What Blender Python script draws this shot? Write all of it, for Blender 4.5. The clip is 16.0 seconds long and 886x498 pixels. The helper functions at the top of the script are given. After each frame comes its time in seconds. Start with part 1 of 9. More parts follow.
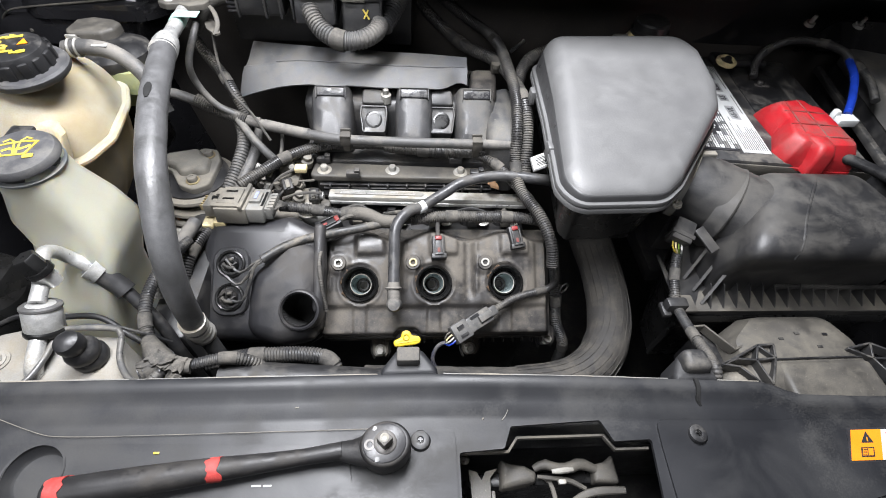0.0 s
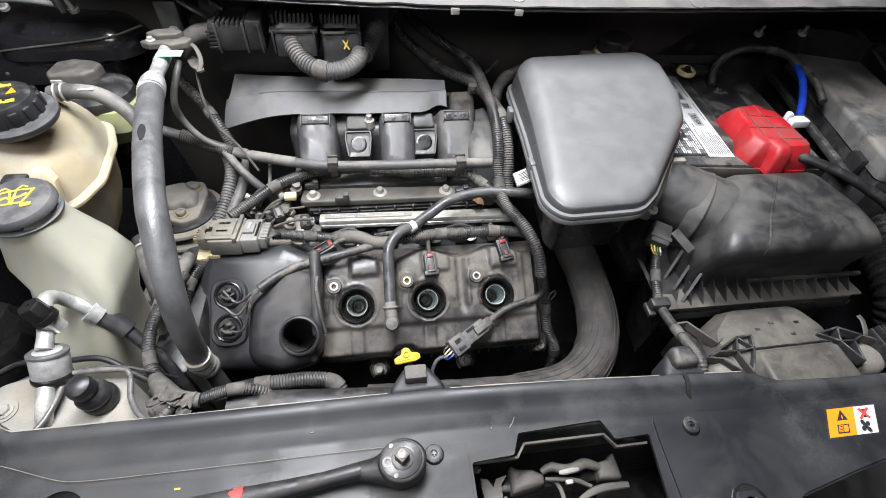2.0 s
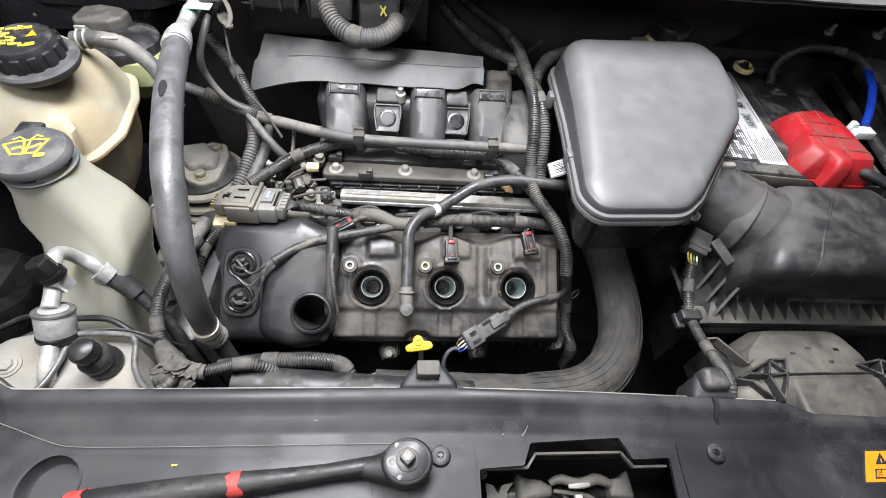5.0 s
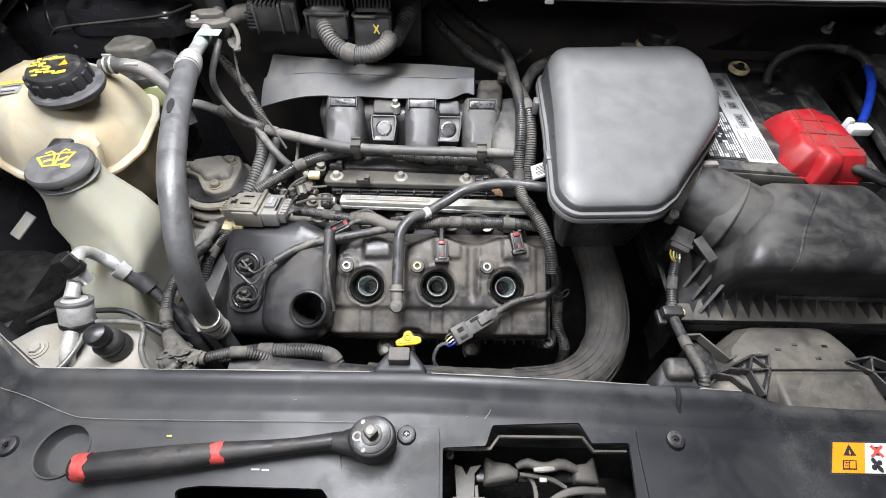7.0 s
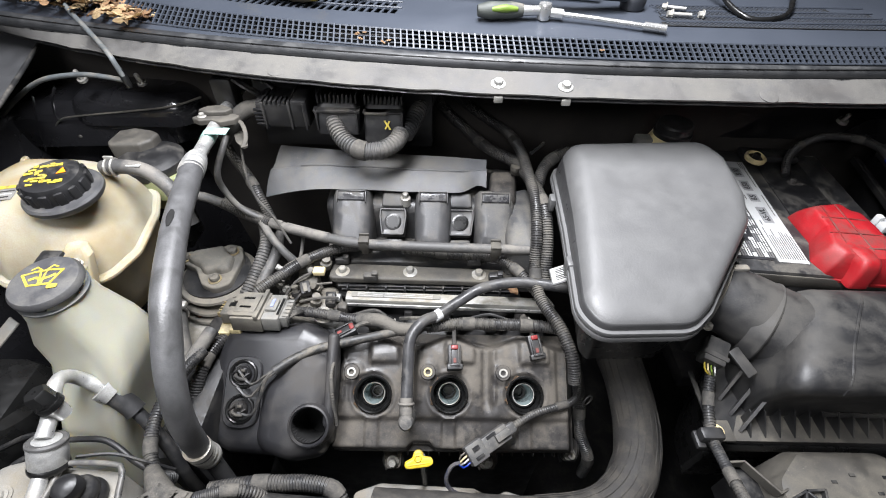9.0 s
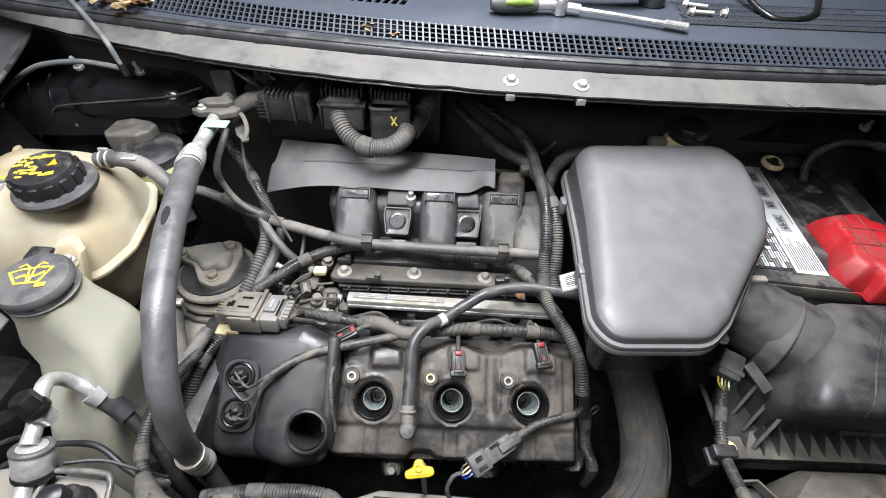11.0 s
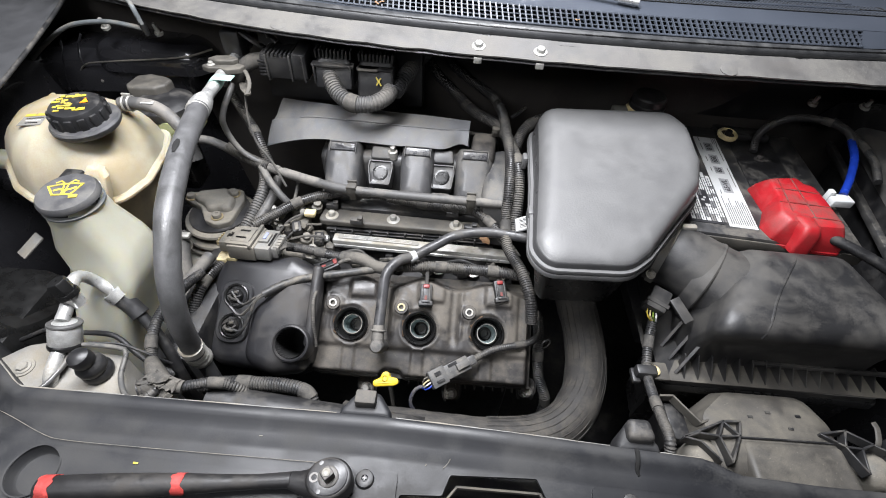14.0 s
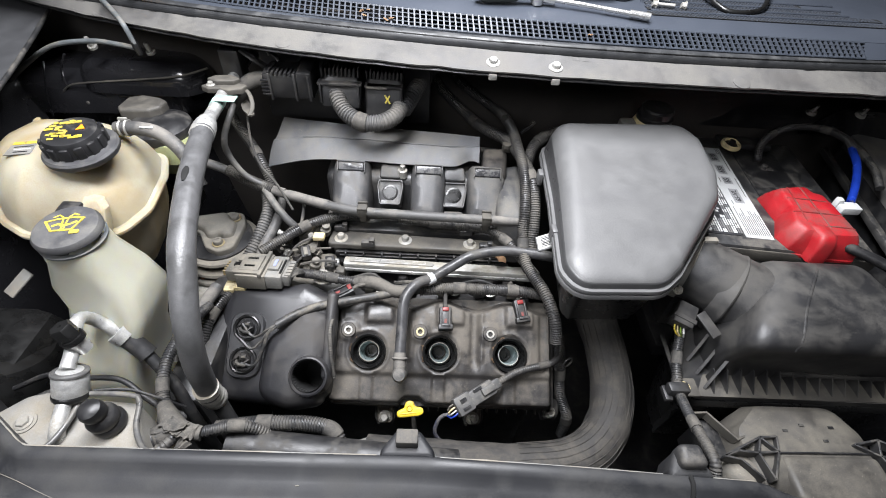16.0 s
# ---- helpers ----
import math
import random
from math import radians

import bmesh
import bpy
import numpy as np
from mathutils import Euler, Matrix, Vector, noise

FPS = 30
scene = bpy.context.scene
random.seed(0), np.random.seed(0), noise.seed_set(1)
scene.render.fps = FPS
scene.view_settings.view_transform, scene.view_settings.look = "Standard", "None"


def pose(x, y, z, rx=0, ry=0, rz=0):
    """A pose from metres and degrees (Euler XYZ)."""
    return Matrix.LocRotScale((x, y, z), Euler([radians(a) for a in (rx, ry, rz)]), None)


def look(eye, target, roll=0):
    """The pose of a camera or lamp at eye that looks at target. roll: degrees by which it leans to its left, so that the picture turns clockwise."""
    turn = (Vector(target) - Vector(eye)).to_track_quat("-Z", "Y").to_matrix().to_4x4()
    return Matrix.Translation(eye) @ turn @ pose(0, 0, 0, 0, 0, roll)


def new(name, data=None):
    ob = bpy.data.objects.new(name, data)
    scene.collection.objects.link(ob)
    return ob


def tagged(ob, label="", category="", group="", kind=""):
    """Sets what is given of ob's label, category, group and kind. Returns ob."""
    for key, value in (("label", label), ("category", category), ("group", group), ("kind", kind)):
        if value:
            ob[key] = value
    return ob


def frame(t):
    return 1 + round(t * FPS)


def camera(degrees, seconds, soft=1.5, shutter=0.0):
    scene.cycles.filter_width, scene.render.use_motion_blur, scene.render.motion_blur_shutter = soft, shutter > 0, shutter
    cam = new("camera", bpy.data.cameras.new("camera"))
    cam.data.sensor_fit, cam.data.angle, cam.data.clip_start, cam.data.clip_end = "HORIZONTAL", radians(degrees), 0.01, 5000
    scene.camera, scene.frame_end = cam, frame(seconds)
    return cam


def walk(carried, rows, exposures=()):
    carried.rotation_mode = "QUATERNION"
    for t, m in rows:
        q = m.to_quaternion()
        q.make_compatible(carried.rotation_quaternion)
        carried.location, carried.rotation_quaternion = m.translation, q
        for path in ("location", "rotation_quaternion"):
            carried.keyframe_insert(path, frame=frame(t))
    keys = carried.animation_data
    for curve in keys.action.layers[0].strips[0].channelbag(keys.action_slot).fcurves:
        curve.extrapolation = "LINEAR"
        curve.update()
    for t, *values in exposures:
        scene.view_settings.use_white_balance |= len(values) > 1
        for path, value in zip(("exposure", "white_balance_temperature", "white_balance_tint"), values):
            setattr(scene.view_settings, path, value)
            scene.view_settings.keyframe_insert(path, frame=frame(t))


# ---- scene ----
cam = camera(88.7, 16.0, soft=1.0)
PATH = [
    (0, (0.006, 0.002, 1.41), (0.154, 1.272, -0.128), 5.1),
    (0.5, (0.036, -0.02, 1.421), (0.201, 1.289, -0.082), 5.0),
    (1, (0.108, -0.051, 1.436), (0.173, 1.271, -0.064), 4.9),
    (1.5, (0.077, -0.037, 1.432), (0.175, 1.28, -0.07), 4.3),
    (2, (-0.014, -0.003, 1.431), (0.231, 1.293, -0.072), 4.4),
    (2.5, (-0.063, 0.027, 1.427), (0.261, 1.304, -0.078), 5.1),
    (3, (-0.052, 0.032, 1.423), (0.288, 1.293, -0.091), 6.6),
    (3.5, (-0.043, 0.02, 1.425), (0.244, 1.28, -0.101), 7.4),
    (4, (-0.023, 0.01, 1.428), (0.178, 1.256, -0.123), 8.3),
    (4.2, (-0.021, 0.025, 1.419), (0.171, 1.242, -0.157), 9.8),
    (6.3, (-0.008, 0.018, 1.417), (0.092, 1.271, -0.139), 1.4),
    (6.5, (0.009, 0.007, 1.423), (0.09, 1.262, -0.131), 1.3),
    (7, (0.04, -0.009, 1.436), (0.063, 1.26, -0.109), 1.7),
    (7.3, (0.051, 0.016, 1.449), (0.013, 1.335, -0.054), 0.0),
    (7.5, (0.052, 0.045, 1.471), (0.001, 1.432, 0.031), -0.1),
    (8, (0.037, 0.142, 1.46), (-0.003, 1.59, 0.081), -0.5),
    (8.5, (0.019, 0.151, 1.431), (0.018, 1.567, 0.019), 0.8),
    (9, (0.022, 0.071, 1.456), (0.042, 1.497, 0.053), 1.6),
    (9.2, (0.03, 0.048, 1.457), (0.04, 1.486, 0.066), 1.1),
    (11.5, (0.013, 0.1, 1.448), (0.032, 1.502, 0.021), 3.1),
    (12, (0.016, 0.063, 1.464), (0.042, 1.472, 0.044), 2.4),
    (12.5, (0.01, 0.045, 1.462), (0.061, 1.46, 0.049), 2.4),
    (13, (0.024, 0.031, 1.457), (0.076, 1.442, 0.042), 3.2),
    (13.5, (0.047, -0.002, 1.467), (0.062, 1.397, 0.038), 4.2),
    (14, (0.075, -0.009, 1.462), (0.046, 1.37, 0.014), 3.6),
    (14.5, (0.015, 0.005, 1.467), (0.102, 1.391, 0.027), 1.6),
    (15, (-0.034, 0.024, 1.461), (0.138, 1.409, 0.029), 1.2),
    (15.5, (-0.019, 0.01, 1.462), (0.079, 1.421, 0.048), 3.5),
    (16, (0.016, 0.016, 1.458), (0.085, 1.424, 0.039), 4.5),
]
walk(cam, [(t, look(eye, target, roll)) for t, eye, target, roll in PATH], [(0, 0.72), (7.2, 0.72), (8, 0.7), (8.6, 0.61), (11.5, 0.6), (16, 0.6)])

# ---- light: a bar lamp clipped under the raised bonnet, and a wide fill added before the car ----
world = bpy.data.worlds.new("world")
scene.world = world
world.use_nodes = True
world.node_tree.nodes["Background"].inputs[0].default_value = (0.75, 0.82, 1.0, 1)
world.node_tree.nodes["Background"].inputs[1].default_value = 0.015


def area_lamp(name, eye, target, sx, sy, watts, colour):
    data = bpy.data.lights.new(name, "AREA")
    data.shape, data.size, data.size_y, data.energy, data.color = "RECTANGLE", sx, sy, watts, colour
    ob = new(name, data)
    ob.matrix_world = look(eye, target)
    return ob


area_lamp("bonnet_lamp", (-0.05, 0.47, 2.0), (0.02, 0.42, 1.0), 1.0, 0.25, 31, (0.93, 0.94, 0.985))
# added fill from no known lamp, lifts the faces under the cowl
area_lamp("front_fill", (-0.5, -0.8, 2.2), (0.0, 0.5, 1.0), 1.2, 0.4, 7.2, (0.93, 0.94, 0.985))

# ---- materials ----
def material(name, base, rough=0.5, metal=0.0, dust=0.0, dust_colour=(0.16, 0.145, 0.12), scale=30.0, bump=0.15, spread=0.25,
             fine=400.0, sss=0.0, coat=0.0, vary=0.0, stain=None, stain_scale=7.0, ior=1.5, grainy=0.08):
    """A base colour with two scales of mottling, a dust or stain layer, roughness that follows it, and a fine relief."""
    mt = bpy.data.materials.new(name)
    mt.use_nodes = True
    nt = mt.node_tree
    bs = nt.nodes["Principled BSDF"]
    geo = nt.nodes.new("ShaderNodeNewGeometry")

    def noise_node(sc, detail=4.0, distortion=0.0):
        n = nt.nodes.new("ShaderNodeTexNoise")
        n.inputs["Scale"].default_value, n.inputs["Detail"].default_value, n.inputs["Distortion"].default_value = sc, detail, distortion
        nt.links.new(geo.outputs["Position"], n.inputs["Vector"])
        return n.outputs["Fac"]

    def ramp(src, lo, hi, a=0.0, b=1.0):
        n = nt.nodes.new("ShaderNodeMapRange")
        for k, v in zip(("From Min", "From Max", "To Min", "To Max"), (lo, hi, a, b)):
            n.inputs[k].default_value = v
        nt.links.new(src, n.inputs["Value"])
        return n.outputs["Result"]

    def mixed(fac, a, b):
        n = nt.nodes.new("ShaderNodeMix")
        n.data_type = "RGBA"
        for sock, v in ((n.inputs[0], fac), (n.inputs[6], a), (n.inputs[7], b)):
            if isinstance(v, (tuple, list)):
                sock.default_value = (*v, 1)
            elif isinstance(v, float):
                sock.default_value = v
            else:
                nt.links.new(v, sock)
        return n.outputs[2]

    big, small = noise_node(scale, 5.0, 0.3), noise_node(fine, 3.0)
    col = mixed(ramp(big, 0.3, 0.7), tuple(c * (1 - spread) for c in base), tuple(min(1, c * (1 + spread)) for c in base))
    if stain:
        col = mixed(ramp(noise_node(stain_scale, 6.0, 0.6), 0.48, 0.66, 0, 0.85), col, stain)
    if vary:
        info = nt.nodes.new("ShaderNodeObjectInfo")
        col = mixed(ramp(info.outputs["Random"], 0, 1, 0, vary), col, tuple(c * 0.45 for c in base))
    rough_out = ramp(big, 0.3, 0.7, max(0.05, rough - 0.1), min(1, rough + 0.1))
    if dust:
        # blotches, then grit that settles in them
        patch, mid, grit = noise_node(scale * 0.5, 8.0, 0.5), noise_node(scale * 3.1, 5.0, 0.2), noise_node(fine * 1.7, 2.0)

        def weighed(x, w, y):
            n = nt.nodes.new("ShaderNodeMath")
            n.operation = "MULTIPLY_ADD"
            nt.links.new(x, n.inputs[0])
            n.inputs[1].default_value = w
            nt.links.new(y, n.inputs[2])
            return n.outputs[0]

        total = weighed(grit, 0.22, weighed(mid, 0.4, patch))
        centre = 0.81 + 0.24 * (0.5 - dust)
        f = ramp(total, centre - 0.1, centre + 0.14, 0, 0.95)
        axes = nt.nodes.new("ShaderNodeSeparateXYZ")
        nt.links.new(geo.outputs["Normal"], axes.inputs[0])
        lying = nt.nodes.new("ShaderNodeMath")
        lying.operation = "MULTIPLY"
        nt.links.new(f, lying.inputs[0])
        nt.links.new(ramp(axes.outputs["Z"], 0.0, 0.9, 0.3, 1.0), lying.inputs[1])
        f = lying.outputs[0]
        col = mixed(f, col, dust_colour)
        rn = nt.nodes.new("ShaderNodeMix")
        nt.links.new(f, rn.inputs[0])
        nt.links.new(rough_out, rn.inputs[2])
        rn.inputs[3].default_value = 0.9
        rough_out = rn.outputs[0]
    # fine grain, and scattered pale specks of grit
    grain = nt.nodes.new("ShaderNodeMix")
    grain.data_type, grain.blend_type = "RGBA", "MULTIPLY"
    grain.inputs[0].default_value = 1.0
    nt.links.new(col, grain.inputs[6])
    nt.links.new(ramp(noise_node(fine * 3.0, 2.0), 0.36, 0.64, 1 - grainy, 1 + grainy), grain.inputs[7])
    col = grain.outputs[2]
    if dust >= 0.4:
        col = mixed(ramp(noise_node(420.0, 1.0), 0.71, 0.75, 0, 0.4), col, tuple(min(0.5, c * 1.7) for c in dust_colour))
    nt.links.new(col, bs.inputs["Base Color"])
    nt.links.new(rough_out, bs.inputs["Roughness"])
    bs.inputs["Metallic"].default_value, bs.inputs["Coat Weight"].default_value, bs.inputs["IOR"].default_value = metal, coat, ior
    if sss:
        bs.inputs["Subsurface Weight"].default_value = sss
        bs.inputs["Subsurface Radius"].default_value = (0.02, 0.014, 0.006)
        bs.inputs["Subsurface Scale"].default_value = 1.0
    if bump:
        bn = nt.nodes.new("ShaderNodeBump")
        bn.inputs["Strength"].default_value, bn.inputs["Distance"].default_value = bump, 0.0008
        nt.links.new(small, bn.inputs["Height"])
        nt.links.new(bn.outputs["Normal"], bs.inputs["Normal"])
    return mt


M_lid = material("faded_black_plastic", (0.106, 0.106, 0.106), 0.5, scale=40, bump=0.25, spread=0.06, stain=(0.1, 0.1, 0.101), stain_scale=26, grainy=0.05)
M_cover = material("dusty_valve_cover_plastic", (0.031, 0.029, 0.028), 0.42, dust=0.45, dust_colour=(0.115, 0.102, 0.085), scale=38, bump=0.22)
M_coverblk = material("black_oily_plastic", (0.019, 0.019, 0.021), 0.36, dust=0.12, dust_colour=(0.06, 0.055, 0.05), scale=14, bump=0.1, grainy=0.05)
M_plastic = material("black_plastic", (0.026, 0.026, 0.027), 0.42, dust=0.3, dust_colour=(0.1, 0.092, 0.08), scale=60)
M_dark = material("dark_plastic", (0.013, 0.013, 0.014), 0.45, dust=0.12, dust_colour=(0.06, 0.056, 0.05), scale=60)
M_panel = material("front_panel_plastic", (0.0118, 0.0124, 0.0146), 0.5, dust=0.24, dust_colour=(0.042, 0.041, 0.039), scale=12, bump=0.07, spread=0.12, grainy=0.06, stain=(0.024, 0.0245, 0.026), stain_scale=20)
M_filter = material("filter_box_plastic", (0.018, 0.018, 0.019), 0.44, dust=0.29, dust_colour=(0.066, 0.062, 0.056), scale=17, bump=0.15, grainy=0.05, stain=(0.052, 0.05, 0.047), stain_scale=24)
M_hose = material("smooth_rubber_hose", (0.085, 0.085, 0.087), 0.42, scale=140, bump=0.35, spread=0.12, stain=(0.05, 0.05, 0.05), stain_scale=30)
M_rubber = material("rubber_hose", (0.062, 0.061, 0.06), 0.55, dust=0.4, dust_colour=(0.17, 0.158, 0.14), scale=40, bump=0.3)
M_loom = material("corrugated_conduit", (0.032, 0.031, 0.031), 0.4, dust=0.36, dust_colour=(0.115, 0.106, 0.09), scale=45)
M_tape = material("cloth_tape", (0.045, 0.043, 0.04), 0.85, dust=0.5, dust_colour=(0.12, 0.11, 0.095), scale=50, bump=0.5)
M_brown = material("tan_dusty_plastic", (0.055, 0.051, 0.045), 0.6, dust=0.5, dust_colour=(0.112, 0.102, 0.083), scale=30)
M_light = material("dusty_grey_plastic", (0.11, 0.105, 0.093), 0.6, dust=0.6, dust_colour=(0.19, 0.172, 0.14), scale=35, bump=0.3)
M_sheet = material("grey_foam_sheet", (0.125, 0.128, 0.135), 0.6, dust=0.5, dust_colour=(0.165, 0.157, 0.142), scale=24, bump=0.2)
M_alu = material("cast_aluminium", (0.34, 0.335, 0.315), 0.5, metal=0.3, dust=0.6, dust_colour=(0.25, 0.23, 0.19), scale=45, bump=0.4)
M_bright = material("bright_aluminium", (0.5, 0.5, 0.49), 0.34, metal=0.6, dust=0.2, dust_colour=(0.34, 0.32, 0.28), scale=80, bump=0.1)
M_rod = material("dark_grey_wire_rod", (0.085, 0.084, 0.083), 0.3, metal=0.3, dust=0.25, dust_colour=(0.16, 0.15, 0.13), scale=60, bump=0.1)
M_pale = material("pale_painted_steel", (0.205, 0.2, 0.186), 0.45, dust=0.4, dust_colour=(0.19, 0.168, 0.13), scale=26, bump=0.15)
M_steel = material("zinc_steel", (0.45, 0.44, 0.41), 0.4, metal=0.5, dust=0.35, dust_colour=(0.28, 0.25, 0.2), scale=60, bump=0.2)
M_oldhandle = material("grimy_clear_handle", (0.115, 0.095, 0.06), 0.3, dust=0.4, dust_colour=(0.16, 0.14, 0.1), scale=45, bump=0.2)
M_chrome = material("chrome", (0.62, 0.62, 0.61), 0.27, metal=0.8, scale=40, bump=0.05, spread=0.05, grainy=0.05)
M_greymetal = material("painted_grey_metal", (0.16, 0.158, 0.148), 0.5, dust=0.6, dust_colour=(0.2, 0.18, 0.148), scale=50, bump=0.2)
M_cowl_lip = material("weathered_cowl_metal", (0.078, 0.076, 0.074), 0.6, dust=0.5, dust_colour=(0.115, 0.11, 0.1), scale=30, bump=0.35, stain=(0.09, 0.085, 0.08), stain_scale=12)
M_cowl = material("cowl_plastic", (0.045, 0.052, 0.066), 0.4, scale=9, bump=0.12, spread=0.06, grainy=0.06)
M_body = material("black_body_paint", (0.016, 0.016, 0.018), 0.22, scale=20, bump=0.05, spread=0.15, coat=0.8)
M_tank = material("yellowed_tank_plastic", (0.37, 0.345, 0.268), 0.38, grainy=0.03, dust=0.08, dust_colour=(0.28, 0.21, 0.12), scale=9, bump=0.06, sss=0.5, stain=(0.29, 0.215, 0.11), stain_scale=7)
M_tankw = material("milky_washer_plastic", (0.35, 0.345, 0.285), 0.38, grainy=0.03, scale=14, bump=0.05, sss=0.6, spread=0.08)
M_brakefl = material("pale_green_tank_plastic", (0.25, 0.265, 0.14), 0.4, dust=0.25, dust_colour=(0.4, 0.37, 0.26), scale=12, bump=0.1, sss=0.3)
M_red = material("red_plastic", (0.34, 0.012, 0.017), 0.42, dust=0.34, dust_colour=(0.17, 0.04, 0.035), scale=26, bump=0.15)
M_redclip = material("red_clip_plastic", (0.2, 0.02, 0.02), 0.45, dust=0.35, dust_colour=(0.12, 0.06, 0.05), scale=80)
M_redtape = material("red_tape", (0.33, 0.035, 0.03), 0.6, scale=90, bump=0.5, spread=0.35)
M_yellow = material("yellow_plastic", (0.6, 0.43, 0.025), 0.4, dust=0.2, dust_colour=(0.4, 0.3, 0.1), scale=50)
M_yprint = material("yellow_print", (0.56, 0.43, 0.045), 0.5, scale=160, bump=0.0, dust=0.35, dust_colour=(0.2, 0.16, 0.05), grainy=0.05)
M_cream = material("cream_plastic", (0.62, 0.52, 0.28), 0.5, dust=0.3, dust_colour=(0.35, 0.3, 0.2), scale=60)
M_white = material("white_label", (0.5, 0.51, 0.51), 0.4, scale=30, bump=0.03, dust=0.2, dust_colour=(0.4, 0.385, 0.35), spread=0.05, grainy=0.05)
M_printgrey = material("grey_print", (0.27, 0.275, 0.28), 0.5, scale=60, bump=0.0, grainy=0.05)
M_gloss = material("polished_black_cap", (0.035, 0.035, 0.038), 0.22, scale=90, bump=0.2, dust=0.25, dust_colour=(0.1, 0.095, 0.085))
M_ink = material("black_print", (0.025, 0.025, 0.028), 0.5, scale=30, bump=0.0, grainy=0.05)
M_orange = material("orange_label", (0.8, 0.25, 0.015), 0.4, scale=30, bump=0.0, spread=0.06, grainy=0.05)
M_redink = material("red_print", (0.6, 0.06, 0.05), 0.5, scale=30, bump=0.0, grainy=0.05)
M_blue = material("blue_cable", (0.008, 0.03, 0.25), 0.25, scale=50, bump=0.05)
M_bluedark = material("dark_blue_sleeve", (0.012, 0.018, 0.05), 0.5, scale=50, dust=0.3)
M_wire = material("thin_wire", (0.03, 0.03, 0.03), 0.5, scale=60, dust=0.3)
M_seal_shade = material("black_seal_rubber_and_shade", (0.008, 0.008, 0.008), 0.3, scale=60, bump=0.05)
M_well = material("plug_tube_steel", (0.27, 0.325, 0.325), 0.3, metal=0.5, scale=60, bump=0.1)
M_hose_br = material("braided_hose", (0.033, 0.031, 0.029), 0.7, dust=0.36, dust_colour=(0.075, 0.068, 0.058), scale=90, bump=0.9, fine=900)
M_leaf = material("dry_leaf", (0.32, 0.19, 0.1), 0.7, scale=60, vary=0.8, bump=0.3)
M_leafp = material("pale_dry_leaf", (0.5, 0.37, 0.21), 0.7, scale=60, vary=0.5, bump=0.3)
M_amber = material("aged_amber_plastic", (0.2, 0.155, 0.085), 0.45, dust=0.2, dust_colour=(0.3, 0.26, 0.15), scale=40, sss=0.2)
M_clearamber = material("clear_yellow_plastic", (0.4, 0.3, 0.04), 0.25, dust=0.3, dust_colour=(0.22, 0.17, 0.07), scale=60, bump=0.1, sss=0.3)
M_greengrip = material("green_grip_rubber", (0.11, 0.17, 0.02), 0.5, scale=50)
M_greygrip = material("grey_grip_rubber", (0.045, 0.05, 0.045), 0.55, scale=50, dust=0.2)
M_rust = material("rusty_steel", (0.22, 0.1, 0.05), 0.8, scale=50, bump=0.5)
M_residue = material("baked_oil_residue", (0.1, 0.062, 0.035), 0.75, scale=160, bump=0.8, spread=0.5)
M_glass = material("windscreen_glass_dark", (0.01, 0.012, 0.014), 0.05, scale=5, bump=0.0, grainy=0.05)
M_concrete = material("unseen_floor_concrete", (0.32, 0.31, 0.29), 0.8, scale=3, dust=0.3, dust_colour=(0.22, 0.21, 0.19))
M_wall = material("unseen_wall_paint", (0.14, 0.145, 0.145), 0.7, scale=2)
M_firewall = material("dusty_firewall_mat", (0.03, 0.027, 0.025), 0.7, dust=0.5, dust_colour=(0.07, 0.06, 0.05), scale=16, bump=0.4)
M_strip = material("bonnet_seal_rubber", (0.03, 0.031, 0.033), 0.4, scale=60, bump=0.1, spread=0.15, dust=0.1, dust_colour=(0.06, 0.06, 0.06))
M_wiper = material("wiper_satin_black", (0.02, 0.022, 0.027), 0.35, scale=40, bump=0.05, spread=0.15)
M_plate = material("worn_head_plate", (0.085, 0.08, 0.075), 0.45, metal=0.3, dust=0.2, dust_colour=(0.1, 0.09, 0.08), scale=70, bump=0.2)
M_tubegrey = material("grey_washer_tube", (0.1, 0.11, 0.115), 0.4, scale=60, dust=0.2, bump=0.1)
M_dab = material("bluish_paint_mark", (0.2, 0.22, 0.36), 0.5, scale=90, bump=0.05)
M_runner = material("blue_grey_runner_plastic", (0.052, 0.052, 0.054), 0.4, dust=0.46, dust_colour=(0.13, 0.122, 0.106), scale=26, bump=0.15)
M_tag = material("pale_green_tag", (0.3, 0.46, 0.41), 0.5, scale=60, bump=0.02, grainy=0.05)
M_lidshade = material("shaded_lid_plastic", (0.045, 0.045, 0.046), 0.36, scale=60, bump=0.15, spread=0.1)
M_fuse = material("dusty_fuse_box_plastic", (0.075, 0.074, 0.073), 0.5, dust=0.5, dust_colour=(0.17, 0.158, 0.138), scale=40, bump=0.25)
M_black = material("matt_black_shade_and_marks", (0.006, 0.006, 0.006), 0.9, scale=60, bump=0.0)
M_apron = material("grey_apron_plastic", (0.06, 0.061, 0.064), 0.45, scale=30, bump=0.1, spread=0.12)
M_breather = material("black_satin_hose", (0.04, 0.04, 0.042), 0.36, dust=0.25, dust_colour=(0.09, 0.085, 0.078), scale=80, bump=0.15)
M_cap = material("grey_black_cap_plastic", (0.05, 0.05, 0.053), 0.45, dust=0.35, dust_colour=(0.12, 0.115, 0.105), scale=30)
M_drive = material("black_oxide_steel", (0.017, 0.0165, 0.017), 0.42, metal=0.2, dust=0.08, dust_colour=(0.05, 0.045, 0.04), scale=30, bump=0.2, grainy=0.05)


